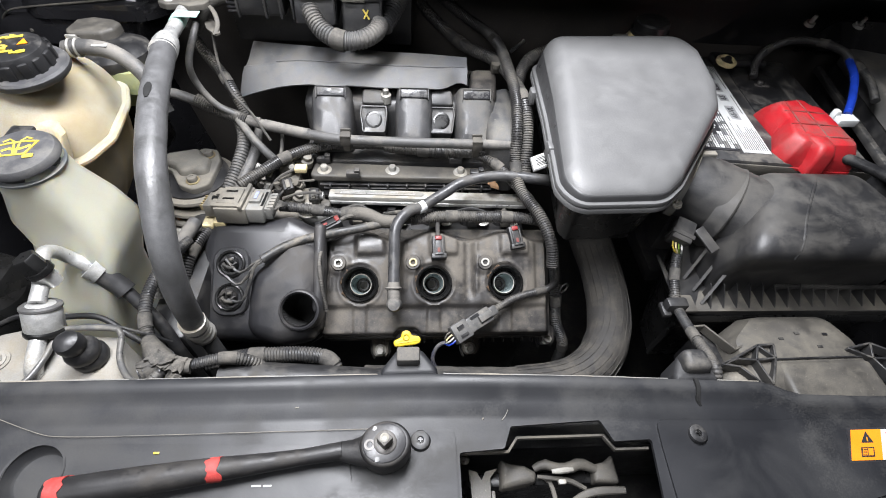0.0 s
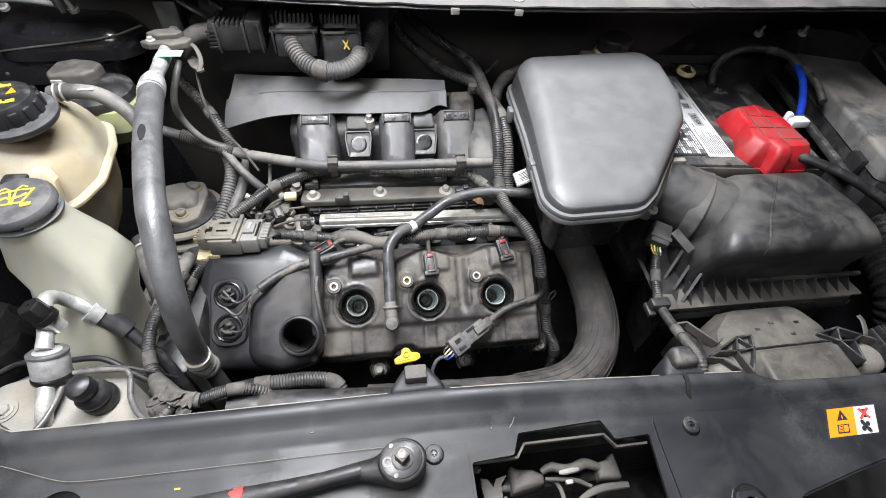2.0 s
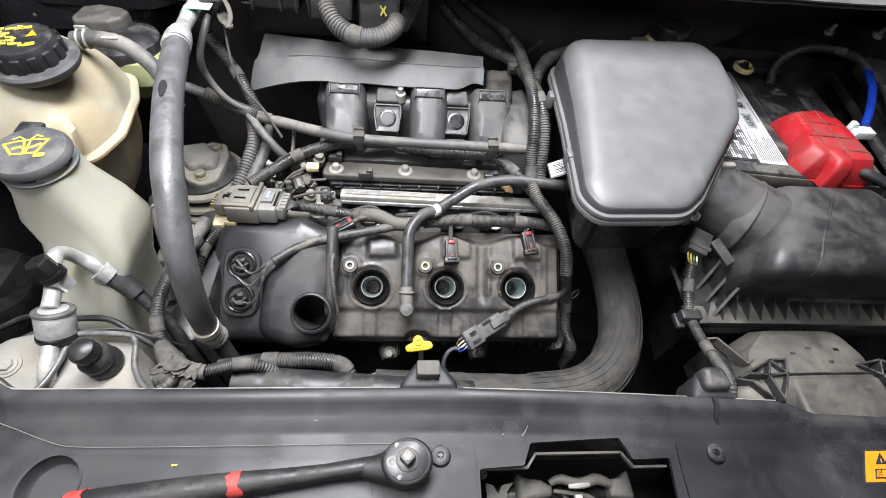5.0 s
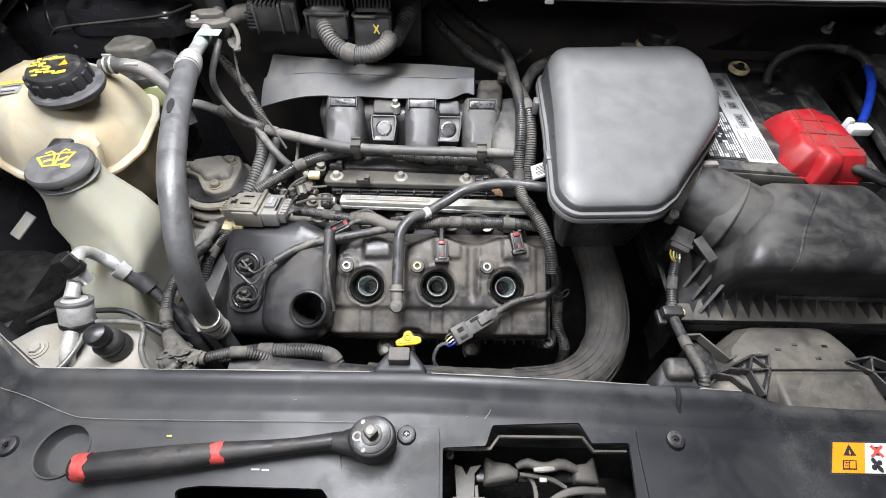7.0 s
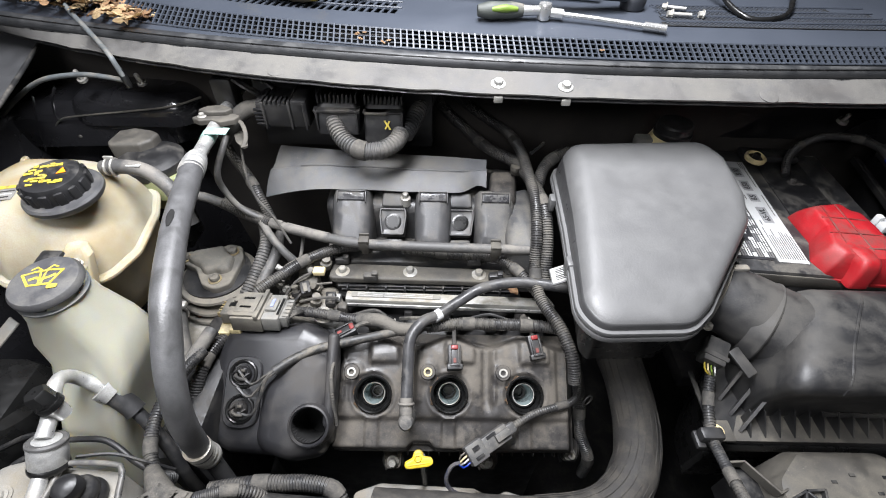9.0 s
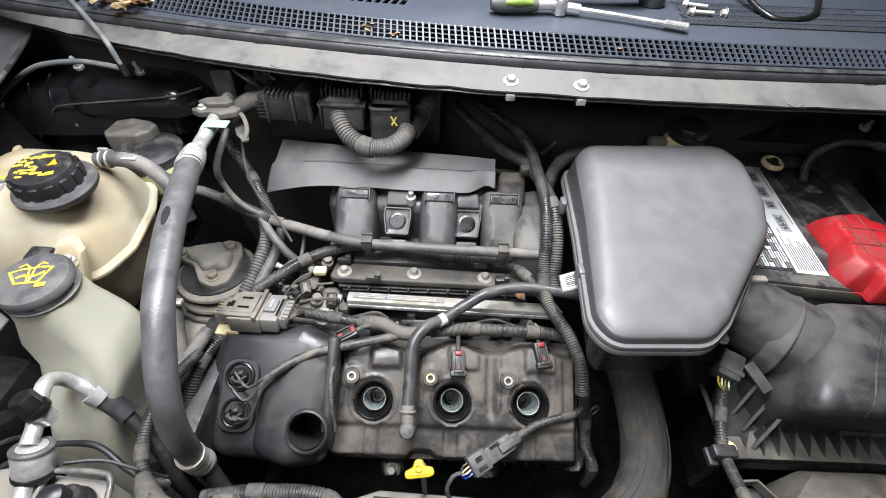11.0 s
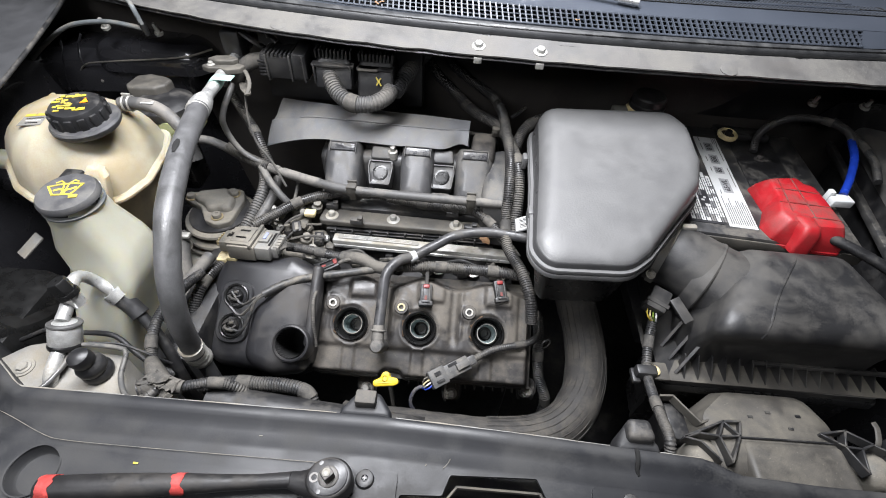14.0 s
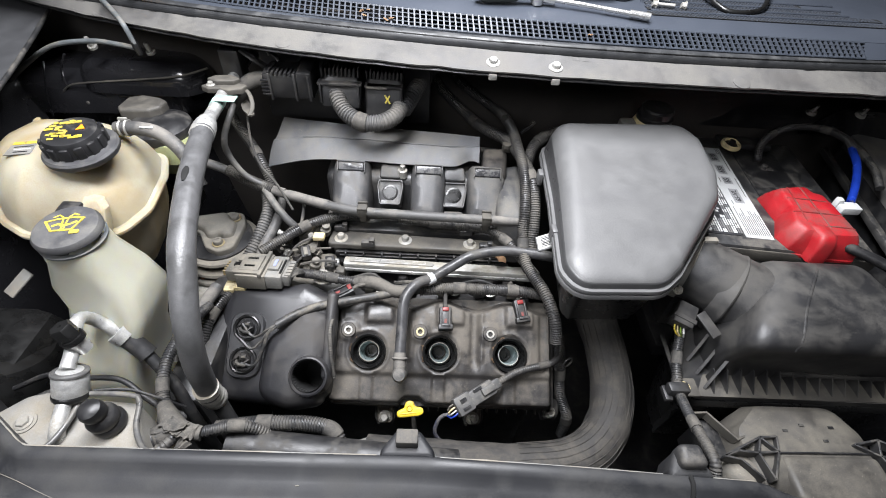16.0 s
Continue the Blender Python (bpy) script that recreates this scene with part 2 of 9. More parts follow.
# ---- builders (all in world metres) ----
def finish(bm, angle=38):
    bmesh.ops.recalc_face_normals(bm, faces=bm.faces[:])
    for f in bm.faces:
        f.smooth = True
    for e in bm.edges:
        if len(e.link_faces) == 2 and e.calc_face_angle(0) > radians(angle):
            e.smooth = False


def mesh_of(name, bm, mat, origin, angle=38):
    finish(bm, angle)
    bmesh.ops.translate(bm, verts=bm.verts[:], vec=-Vector(origin))
    me = bpy.data.meshes.new(name)
    bm.to_mesh(me)
    bm.free()
    me.materials.append(mat)
    return me


def thing(name, at, label, category, group="", kind=""):
    ob = new(name)
    ob.location = at
    ob.empty_display_size = 0.02
    return tagged(ob, label, category, group, kind)


def part(name, bm, mat, parent, label="", angle=38):
    origin = Vector(parent.location)
    up = parent
    while up.parent:
        up = up.parent
        origin += Vector(up.location)
    ob = new(name, mesh_of(name, bm, mat, origin, angle))
    ob.parent = parent
    return tagged(ob, label)


def solo(name, bm, mat, label, category, group="", kind="", angle=38):
    lo = [min(v.co[i] for v in bm.verts) for i in range(3)]
    hi = [max(v.co[i] for v in bm.verts) for i in range(3)]
    origin = ((lo[0] + hi[0]) / 2, (lo[1] + hi[1]) / 2, lo[2])
    ob = new(name, mesh_of(name, bm, mat, origin, angle))
    ob.location = origin
    return tagged(ob, label, category, group, kind)


def join(*bms):
    out = bmesh.new()
    for b in bms:
        me = bpy.data.meshes.new("tmp")
        b.to_mesh(me)
        b.free()
        out.from_mesh(me)
        bpy.data.meshes.remove(me)
    return out


def moved(bm, m):
    bmesh.ops.transform(bm, matrix=m, verts=bm.verts[:])
    return bm


def cut(bm, *cutters, keep="DIFFERENCE"):
    """bm with the cutters taken out of it; keep='INTERSECT' for what they share."""
    obs = []
    for b in (bm, join(*cutters)):
        finish(b)
        me = bpy.data.meshes.new("tmp")
        b.to_mesh(me)
        b.free()
        obs.append(new("tmp", me))
    mod = obs[0].modifiers.new("cut", "BOOLEAN")
    mod.operation, mod.object, mod.solver, mod.use_self = keep, obs[1], "EXACT", True
    me = bpy.data.meshes.new_from_object(obs[0].evaluated_get(bpy.context.evaluated_depsgraph_get()))
    out = bmesh.new()
    out.from_mesh(me)
    for o in obs:
        old = o.data
        bpy.data.objects.remove(o)
        bpy.data.meshes.remove(old)
    bpy.data.meshes.remove(me)
    return out


def rbox(centre, size, bev=0.002, m=None, seg=2):
    bm = bmesh.new()
    bmesh.ops.create_cube(bm, size=1.0, matrix=Matrix.Diagonal((*size, 1)))
    if bev:
        bmesh.ops.bevel(bm, geom=bm.edges[:], offset=min(bev, min(size) * 0.45), segments=seg, affect="EDGES", profile=0.5)
    return moved(bm, (m or Matrix()) @ Matrix.Translation(centre))


def turned(at, rx=0, ry=0, rz=0):
    return pose(*at, rx, ry, rz)


def bridge(bm, a, b):
    n = len(a)
    for i in range(n):
        bm.faces.new((a[i], a[(i + 1) % n], b[(i + 1) % n], b[i]))


def lathe(profile, m=None, seg=24, close=True):
    bm = bmesh.new()
    rings = []
    for r, z in profile:
        if r < 1e-6:
            rings.append([bm.verts.new((0, 0, z))])
        else:
            rings.append([bm.verts.new((r * math.cos(2 * math.pi * i / seg), r * math.sin(2 * math.pi * i / seg), z)) for i in range(seg)])
    for a, b in zip(rings, rings[1:]):
        if len(a) == 1 or len(b) == 1:
            if len(a) == len(b):
                continue
            tip, ring = (a[0], b) if len(a) == 1 else (b[0], a)
            for i in range(seg):
                bm.faces.new((tip, ring[i], ring[(i + 1) % seg]))
        else:
            bridge(bm, a, b)
    if close:
        for ring in (rings[0], rings[-1]):
            if len(ring) > 2:
                bm.faces.new(ring)
    return moved(bm, m) if m else bm


def spline(pts, step=0.004):
    """A smooth line through the points, in even steps."""
    p = [Vector(q) for q in pts]
    p = [p[0] * 2 - p[1]] + p + [p[-1] * 2 - p[-2]]
    fine = []
    for i in range(1, len(p) - 2):
        for k in range(24):
            t = k / 24
            a, b, c, d = p[i - 1], p[i], p[i + 1], p[i + 2]
            fine.append(0.5 * ((2 * b) + (c - a) * t + (2 * a - 5 * b + 4 * c - d) * t * t + (3 * b - a - 3 * c + d) * t ** 3))
    fine.append(p[-2])
    dist = [0.0]
    for a, b in zip(fine, fine[1:]):
        dist.append(dist[-1] + (b - a).length)
    n = max(2, int(dist[-1] / step))
    out, j = [], 0
    for k in range(n + 1):
        s = dist[-1] * k / n
        while j < len(dist) - 2 and dist[j + 1] < s:
            j += 1
        f = (s - dist[j]) / max(1e-9, dist[j + 1] - dist[j])
        out.append(fine[j].lerp(fine[j + 1], min(1, f)))
    return out


def tube(pts, r, seg=12, rib=0.0, pitch=0.0042, step=0.006, flat=1.0, wobble=0.0, hollow=False):
    """A hose along a smooth line. rib: depth of the conduit's rings; r may be a list, spread over the length."""
    line = spline(pts, pitch / 4 if rib else step)
    bm = bmesh.new()
    rr = list(r) if isinstance(r, (list, tuple)) else [r]
    up = Vector((0, 0, 1)) if abs((line[1] - line[0]).normalized().z) < 0.9 else Vector((1, 0, 0))
    rings = []
    for i, c in enumerate(line):
        d = (line[min(i + 1, len(line) - 1)] - line[max(i - 1, 0)]).normalized()
        up = (up - d * up.dot(d)).normalized()
        side = d.cross(up)
        f = i / (len(line) - 1) * (len(rr) - 1)
        rad = rr[0] if len(rr) == 1 else rr[min(int(f), len(rr) - 2)] * (1 - (f - min(int(f), len(rr) - 2))) + rr[min(int(f), len(rr) - 2) + 1] * (f - min(int(f), len(rr) - 2))
        if rib and i % 4 in (2, 3):
            rad -= rib
        if wobble:
            rad *= 1 + wobble * noise.noise(c * 60)
        rings.append([bm.verts.new(c + (side * math.cos(2 * math.pi * k / seg) + up * math.sin(2 * math.pi * k / seg) * flat) * rad) for k in range(seg)])
    for a, b in zip(rings, rings[1:]):
        bridge(bm, a, b)
    if hollow:
        for ring, j in ((rings[0], 3), (rings[-1], -4)):
            mid = sum((v.co for v in ring), Vector()) / seg
            deep = line[min(j, len(line) - 1)] if j > 0 else line[max(j, -len(line))]
            lip = [bm.verts.new(mid + (v.co - mid) * 0.82) for v in ring]
            end = [bm.verts.new(deep + (v.co - mid) * 0.8) for v in ring]
            bridge(bm, ring, lip)
            bridge(bm, lip, end)
            bm.faces.new(end)
    else:
        for ring in (rings[0], rings[-1]):
            bm.faces.new(ring)
    return bm


def rounded(pts, r, n=5):
    """A closed outline with its corners rounded; a point may carry its own radius."""
    out, k = [], len(pts)
    for i in range(k):
        p = Vector(pts[i][:2])
        rad = pts[i][2] if len(pts[i]) > 2 else r
        a, b = Vector(pts[i - 1][:2]) - p, Vector(pts[(i + 1) % k][:2]) - p
        ang = a.angle(b, math.pi)
        cutoff = min(rad / max(0.05, math.tan(ang / 2)), a.length * 0.48, b.length * 0.48)
        s, e = p + a.normalized() * cutoff, p + b.normalized() * cutoff
        for j in range(n + 1):
            t = j / n
            out.append((1 - t) ** 2 * s + 2 * t * (1 - t) * p + t * t * e)
    return out


def inset(loop, d):
    n = len(loop)
    area = sum(loop[i].x * loop[(i + 1) % n].y - loop[(i + 1) % n].x * loop[i].y for i in range(n))
    sg = 1 if area > 0 else -1
    out = []
    for i in range(n):
        t = (loop[(i + 1) % n] - loop[i - 1])
        t = t.normalized() if t.length > 1e-9 else Vector((1, 0))
        out.append(loop[i] + Vector((-t.y, t.x)) * d * sg)
    for _ in range(12):  # close up corners that have turned inside out
        bad = [i for i in range(n) if (out[(i + 1) % n] - out[i]).dot(loop[(i + 1) % n] - loop[i]) < -1e-12]
        if not bad:
            break
        for i in bad:
            run = [(i - 1) % n, i, (i + 1) % n, (i + 2) % n]
            c = sum((out[k] for k in run), Vector((0, 0))) / 4
            for k in run:
                out[k] = c.copy()
    return out


def slab(outline, levels, m=None, shear=(0, 0, 0)):
    """A solid from a closed outline: levels are (inset, height) from the bottom up. shear: slope in x, slope in y, the y at which it is none."""
    bm = bmesh.new()
    rings = [[bm.verts.new((p.x, p.y, z + (shear[0] * p.x + shear[1] * (p.y - shear[2])) * (z > levels[0][1]))) for p in inset(outline, d)] for d, z in levels]
    for a, b in zip(rings, rings[1:]):
        bridge(bm, a, b)
    bm.faces.new(rings[0])
    bm.faces.new(rings[-1])
    return moved(bm, m) if m else bm


def dome(outline, levels, m=None):
    """Like slab(), but the insets shrink the outline towards its middle, for deep rounding."""
    bm = bmesh.new()
    mid = sum(outline, Vector((0, 0))) / len(outline)
    size = min((p - mid).length for p in outline)
    rings = [[bm.verts.new((*(mid + (p - mid) * (1 - d / size)), z)) for p in outline] for d, z in levels]
    for a, b in zip(rings, rings[1:]):
        bridge(bm, a, b)
    bm.faces.new(rings[0])
    bm.faces.new(rings[-1])
    return moved(bm, m) if m else bm


def soft(z0, z1, r, n=3, draft=0.0):
    """Levels for slab() with a rounded upper edge."""
    return [(0, z0), (draft, z1 - r)] + [(draft + r * (1 - math.cos(a)), z1 - r + r * math.sin(a)) for a in [math.pi / 2 * (i + 1) / n for i in range(n)]]


def hexbolt(at, r=0.006, h=0.006, washer=0.009, up=(0, 0, 1)):
    m = Matrix.Translation(at) @ Vector(up).to_track_quat("Z", "Y").to_matrix().to_4x4()
    w = lathe([(washer, 0), (washer, 0.0012), (washer * 0.8, 0.002), (r, 0.002)], m, 20)
    hx = lathe([(r, 0.001), (r, h - 0.001), (r * 0.86, h)], m, 6)
    return join(w, hx)


def ring(profile_r, tube_r, m, seg=28):
    return lathe([(profile_r + tube_r * math.cos(a), tube_r * math.sin(a)) for a in [2 * math.pi * i / 8 for i in range(9)]], m, seg, close=False)


def grid_sheet(nx, ny, f, thick):
    """A sheet of nx by ny cells over f(s, t) with a thickness."""
    bm = bmesh.new()
    vs = [[bm.verts.new(f(i / nx, j / ny)) for i in range(nx + 1)] for j in range(ny + 1)]
    for j in range(ny):
        for i in range(nx):
            bm.faces.new((vs[j][i], vs[j][i + 1], vs[j + 1][i + 1], vs[j + 1][i]))
    bmesh.ops.recalc_face_normals(bm, faces=bm.faces[:])
    if bm.faces[0].normal.z < 0:
        bmesh.ops.reverse_faces(bm, faces=bm.faces[:])
    bmesh.ops.solidify(bm, geom=bm.faces[:], thickness=thick)
    return bm


def loom(name, pts, r, label, group="wiring conduits", taped=False, mat=None, category="wiring conduit"):
    if taped:
        return solo(name, tube(pts, r, 10, wobble=0.12, step=0.005), mat or M_tape, label, category, group)
    line_ = spline(pts, 0.004)
    wrap = thing(name, line_[len(line_) // 2] - Vector((0, 0, r)), label, category, group)
    part("conduit", tube(pts, r, 12, rib=r * 0.12, pitch=max(0.0032, r * 0.36)), mat or M_loom, wrap)
    for f in ((0.3, 0.72) if len(line_) > 38 else (0.5,)):
        k = int(f * len(line_))
        part("tape_band", tube(line_[k - 2:k + 3:2], r * 1.06, 12, wobble=0.05, step=0.003), M_tape, wrap, "cloth tape wrap")
    return wrap


def hose(name, pts, r, label, mat=None, category="hose", group="", **kw):
    return solo(name, tube(pts, r, 16, **kw), mat or M_rubber, label, category, group)


# ---- setting: unseen room added to bounce light, and the shell of the engine bay ----
def plain(name, centre, size, mat, label, category, bev=0.0):
    return solo(name, rbox(centre, size, bev), mat, label, category, kind="structure")


plain("floor", (0, 0, -0.05), (9, 9, 0.1), M_concrete, "grey concrete floor, added out of view", "floor")
plain("ceiling", (0, 0, 3.55), (9, 9, 0.1), M_wall, "pale painted ceiling, added out of view", "ceiling")
for nm, c, s in (("wall_north", (0, 4.55, 1.75), (9.2, 0.1, 3.5)), ("wall_south", (0, -4.55, 1.75), (9.2, 0.1, 3.5)),
                 ("wall_west", (-4.55, 0, 1.75), (0.1, 9, 3.5)), ("wall_east", (4.55, 0, 1.75), (0.1, 9, 3.5))):
    plain(nm, c, s, M_wall, "pale painted wall, added out of view", "wall")

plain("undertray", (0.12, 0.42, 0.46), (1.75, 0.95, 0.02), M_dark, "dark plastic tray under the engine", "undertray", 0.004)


def firewall_at(s, t):
    x = -0.8 + 1.85 * s
    y = 0.80 + 0.10 * (x - 0.2) ** 2 + 0.012 * math.sin(x * 17) * (1 - t) + (0.03 if t < 0.7 else 0.0)
    return Vector((x, y - 0.035 * t, 0.47 + 0.74 * t))


solo("firewall", grid_sheet(40, 16, firewall_at, 0.004), M_firewall, "brown-black dusty firewall panel behind the engine", "firewall", kind="structure")


def fender_at(side):
    def f(s, t):
        y = -0.25 + 1.15 * s
        x = side * (0.58 + 0.10 * t ** 2 + 0.02 * math.sin(y * 9) * (1 - t))
        return Vector((x + 0.14 if side > 0 else x + 0.0, y, 0.47 + 0.64 * t))
    return f


solo("inner_fender", grid_sheet(24, 12, fender_at(-1), 0.004), M_body, "black painted inner fender with dusty film", "inner fender", kind="structure")


def fender_right(s, t):
    y = -0.25 + 1.15 * s
    return Vector((0.93 + 0.09 * t ** 2, y, 0.47 + 0.62 * t))


solo("inner_fender", grid_sheet(24, 12, fender_right, 0.004), M_body, "black painted inner fender beside the fuse box", "inner fender", kind="structure")

# wheel-house tower with the strut top at the back corner
def tower(s, t):
    a = math.pi * (0.5 * s - 0.02)
    r = 0.22 - 0.05 * t
    return Vector((-0.66 + r * math.sin(a) * 1.25, 0.93 - r * math.cos(a) * 1.0, 0.6 + 0.52 * t - 0.03 * t ** 3))


tw = thing("strut_tower", (-0.5, 0.85, 0.6), "black painted strut tower with seam sealer", "strut tower", kind="structure")
part("panel", grid_sheet(24, 14, tower, 0.004), M_body, tw)
part("top", slab(rounded([(-0.78, 0.72), (-0.42, 0.75), (-0.38, 0.82), (-0.42, 0.95), (-0.78, 0.95)], 0.04), soft(1.03, 1.095, 0.04, 5)), M_body, tw)
part("seam", tube([(-0.628, 0.738, 1.026), (-0.615, 0.738, 1.055), (-0.594, 0.737, 1.078), (-0.554, 0.736, 1.087), (-0.469, 0.736, 1.097), (-0.403, 0.737, 1.106), (-0.352, 0.738, 1.122)], 0.0016, 6), M_brown, tw, "thin bead of brown seam sealer")
part("seam", tube([(-0.573, 0.738, 1.132), (-0.588, 0.738, 1.111), (-0.596, 0.737, 1.09), (-0.594, 0.737, 1.078)], 0.0018, 6), M_body, tw)
part("seam", tube([(-0.600, 0.722, 1.125), (-0.612, 0.72, 1.095), (-0.624, 0.72, 1.064), (-0.634, 0.72, 1.03)], 0.0014, 6), M_body, tw)
part("shelf", slab(rounded([(-0.585, 0.735), (-0.40, 0.735), (-0.36, 0.775), (-0.41, 0.86), (-0.58, 0.86)], 0.045, 8), soft(1.07, 1.118, 0.034, 8)), M_body, tw, "glossy black pressed shelf")
for x, z in ((-0.56, 1.06), (-0.5, 1.055), (-0.45, 1.066)):
    part("spot_weld", lathe([(0.003, 0), (0.002, 0.0012), (0, 0.0014)], turned((x, 0.718, z), 80, 0, 0), 10), M_brown, tw)

# ---- cowl ----
def cowl_y(x):
    return 0.6117 - 0.0957 * x + 0.195 * x * x - 0.1137 * x ** 3


def seal_y(x):
    return 0.6518 - 0.0993 * x + 0.1416 * x * x


def grille_y(x, f):
    a = 0.6703 - 0.1146 * x + 0.1706 * x * x - 0.0406 * x ** 3
    b = 0.6931 - 0.1213 * x + 0.208 * x * x - 0.1055 * x ** 3
    return a + (b - a) * f


cowl = thing("cowl", (0.2, 0.66, 1.1), "weathered plastic cowl with slotted air intake grille", "cowl", kind="structure")


def sheet_between(low, high, thick, x0=-0.85, x1=1.05, n=70, rows=3, rough=0.0006):
    """A strip between two lines over x, each given as a function of x for (y, z)."""
    def f(s, t):
        x = x0 + (x1 - x0) * s
        (ya, za), (yb, zb) = low(x), high(x)
        w = noise.noise(Vector((x * 25, t * 2, 0))) * rough
        return Vector((x, ya + (yb - ya) * t + w * 2 * (1 - t), za + (zb - za) * t + w))
    return grid_sheet(n, rows, f, thick)


def line(f, dy, z, r, seg=8, x0=-0.85, x1=1.05):
    return tube([(x, f(x) + dy, z) for x in [x0 + (x1 - x0) * i / 20 for i in range(21)]], r, seg, step=0.012)


part("flange", sheet_between(lambda x: (cowl_y(x), 1.2), lambda x: (seal_y(x) + 0.002, 1.2115), 0.0022, rows=4, rough=0.0011), M_cowl_lip, cowl, "weathered grey metal cowl flange")
part("lip", sheet_between(lambda x: (cowl_y(x) + 0.001, 1.1955), lambda x: (cowl_y(x) + 0.004, 1.1985), 0.002), M_dark, cowl)
part("weatherstrip", line(seal_y, 0.0125, 1.2165, 0.0105, 16), M_strip, cowl, "black rubber bonnet seal")
part("groove", line(seal_y, 0.001, 1.212, 0.0013), M_seal_shade, cowl)
part("groove", line(seal_y, 0.0055, 1.2235, 0.0012), M_seal_shade, cowl)
part("seal_lip", line(seal_y, 0.004, 1.2125, 0.0018), M_strip, cowl)
part("front_edge", sheet_between(lambda x: (seal_y(x) + 0.017, 1.2195), lambda x: (grille_y(x, 0) - 0.001, 1.2275), 0.003, rows=2), M_cowl, cowl)
# grille: bars across a dark trough
part("trough", sheet_between(lambda x: (grille_y(x, 0) - 0.001, 1.205), lambda x: (grille_y(x, 1) + 0.004, 1.215), 0.003), M_seal_shade, cowl)
G0, G1 = -0.62, 0.615
for k in range(5):
    f = k / 4
    part("grille_rail", tube([(x, grille_y(x, f), 1.2285 + 0.0145 * f) for x in [G0 + (G1 - G0) * i / 24 for i in range(25)]], 0.0016 if k in (0, 4) else 0.0009, 6, step=0.012), M_cowl, cowl)
nbar = int((G1 - G0) / 0.0081)
for i in range(nbar):
    x = G0 + (G1 - G0) * i / (nbar - 1)
    a, b = Vector((x, grille_y(x, -0.02), 1.2283)), Vector((x - 0.0035 - 0.012 * (x - 0.1), grille_y(x, 1.02), 1.2432))
    part("grille_bar", rbox((0, 0, 0), (0.0021, (b - a).length, 0.003), 0, Matrix.Translation((a + b) / 2) @ (b - a).to_track_quat("Y", "Z").to_matrix().to_4x4()), M_cowl, cowl)


part("grille_end", sheet_between(lambda x: (grille_y(x, 0) - 0.001, 1.2275), lambda x: (grille_y(x, 1) + 0.002, 1.2437), 0.003, x0=0.615, x1=1.05, n=16), M_cowl, cowl)


def deck_z(d):
    return 1.2435 + 0.0055 * math.sin(min(1.0, d / 0.04) * math.pi / 2) + 0.02 * d


def deck(s, t):
    x = -0.85 + 1.9 * s
    d = 0.34 * t ** 1.4
    return Vector((x, grille_y(x, 1) + 0.001 + d, deck_z(d)))


slots = []
for row in range(4):
    for i in range(46):
        x = -0.045 - 0.0112 * i - 0.002 * row
        d = 0.049 - 0.008 * min(1.0, i / 15) + 0.0235 * row
        slots.append(rbox((0, 0, 0), (0.0075, 0.0185, 0.03), 0, turned((x, grille_y(x, 1) + d, 1.248), 0, 0, -14 - 0.3 * i)))
part("deck", cut(grid_sheet(90, 12, deck, 0.0016), *slots), M_cowl, cowl, "slotted blue-black cowl top")
def louvre_y(x, row):
    return grille_y(x, 1) + 0.046 + 0.0215 * row + 0.004 * (x - 0.33)


# black strips laid on the uncut deck paint the shade between louvre blades
for row in range(4):
    x1 = (0.70, 0.68, 0.63, 0.58)[row]
    part("louvre_gap", sheet_between(lambda x: (louvre_y(x, row) - 0.0068, deck_z(0.04 + 0.0215 * row) + 0.0012), lambda x: (louvre_y(x, row) + 0.0068, deck_z(0.053 + 0.0215 * row) + 0.0012), 0.0006, x0=0.318 + 0.004 * row, x1=x1, n=24, rows=2, rough=0.0), M_black, cowl, "black strip on the deck for the shade in a louvre")
    blades = []
    for i in range(int((x1 - 0.325) / 0.0066)):
        x = 0.326 + 0.0066 * i
        blades.append(rbox((0, 0, 0), (0.0014, 0.0165, 0.0006), 0, turned((x, louvre_y(x, row), deck_z(0.046 + 0.0215 * row) + 0.0016), 2, 0, 38)))
    tagged(part("louvre_blade", join(*blades), M_cowl, cowl), kind="stuff")
for row in range(4):
    part("louvre_edge", tube([(x, grille_y(x, 1) + 0.0565 + 0.0215 * row + 0.015 * (x - 0.33), deck_z(0.0565 + 0.0215 * row) + 0.001) for x in [0.325 + 0.045 * i for i in range(8)]], 0.0016, 6, step=0.012), M_cowl, cowl)
for row in range(4):
    part("louvre_edge", tube([(x, grille_y(x, 1) + 0.0607 + 0.0235 * row - 0.008 * min(1.0, (-0.045 - x) / 0.17), deck_z(0.055 + 0.0235 * row) + 0.001) for x in [-0.035 - 0.052 * i for i in range(11)]], 0.0014, 6, step=0.012), M_cowl, cowl)
part("drain_tray", sheet_between(lambda x: (grille_y(x, 1), 1.205), lambda x: (grille_y(x, 1) + 0.34, 1.215), 0.003), M_seal_shade, cowl)
for i, (x, y) in enumerate(((0.093, 0.617), (0.177, 0.612))):
    part("bolt", hexbolt((x, y + 0.004, 1.2065), 0.0062, 0.0065, 0.0095, (0, -0.25, 1)), M_bright, cowl, "bright zinc flange bolt")
    part("clip", rbox((x, cowl_y(x) + 0.001, 1.194), (0.011, 0.005, 0.008), 0.001), M_steel, cowl)
for x, y in ((-0.473, 0.722), (-0.192, 0.65), (0.428, 0.606), (-0.31, 0.681)):
    part("plug", lathe([(0.0115, 0), (0.0115, 0.001), (0.010, 0.0014), (0, 0.0008)], turned((x, y, 1.2045 + 0.15 * max(0, y - cowl_y(x) - 0.01)), 14, 0, 0)), M_cowl_lip, cowl)
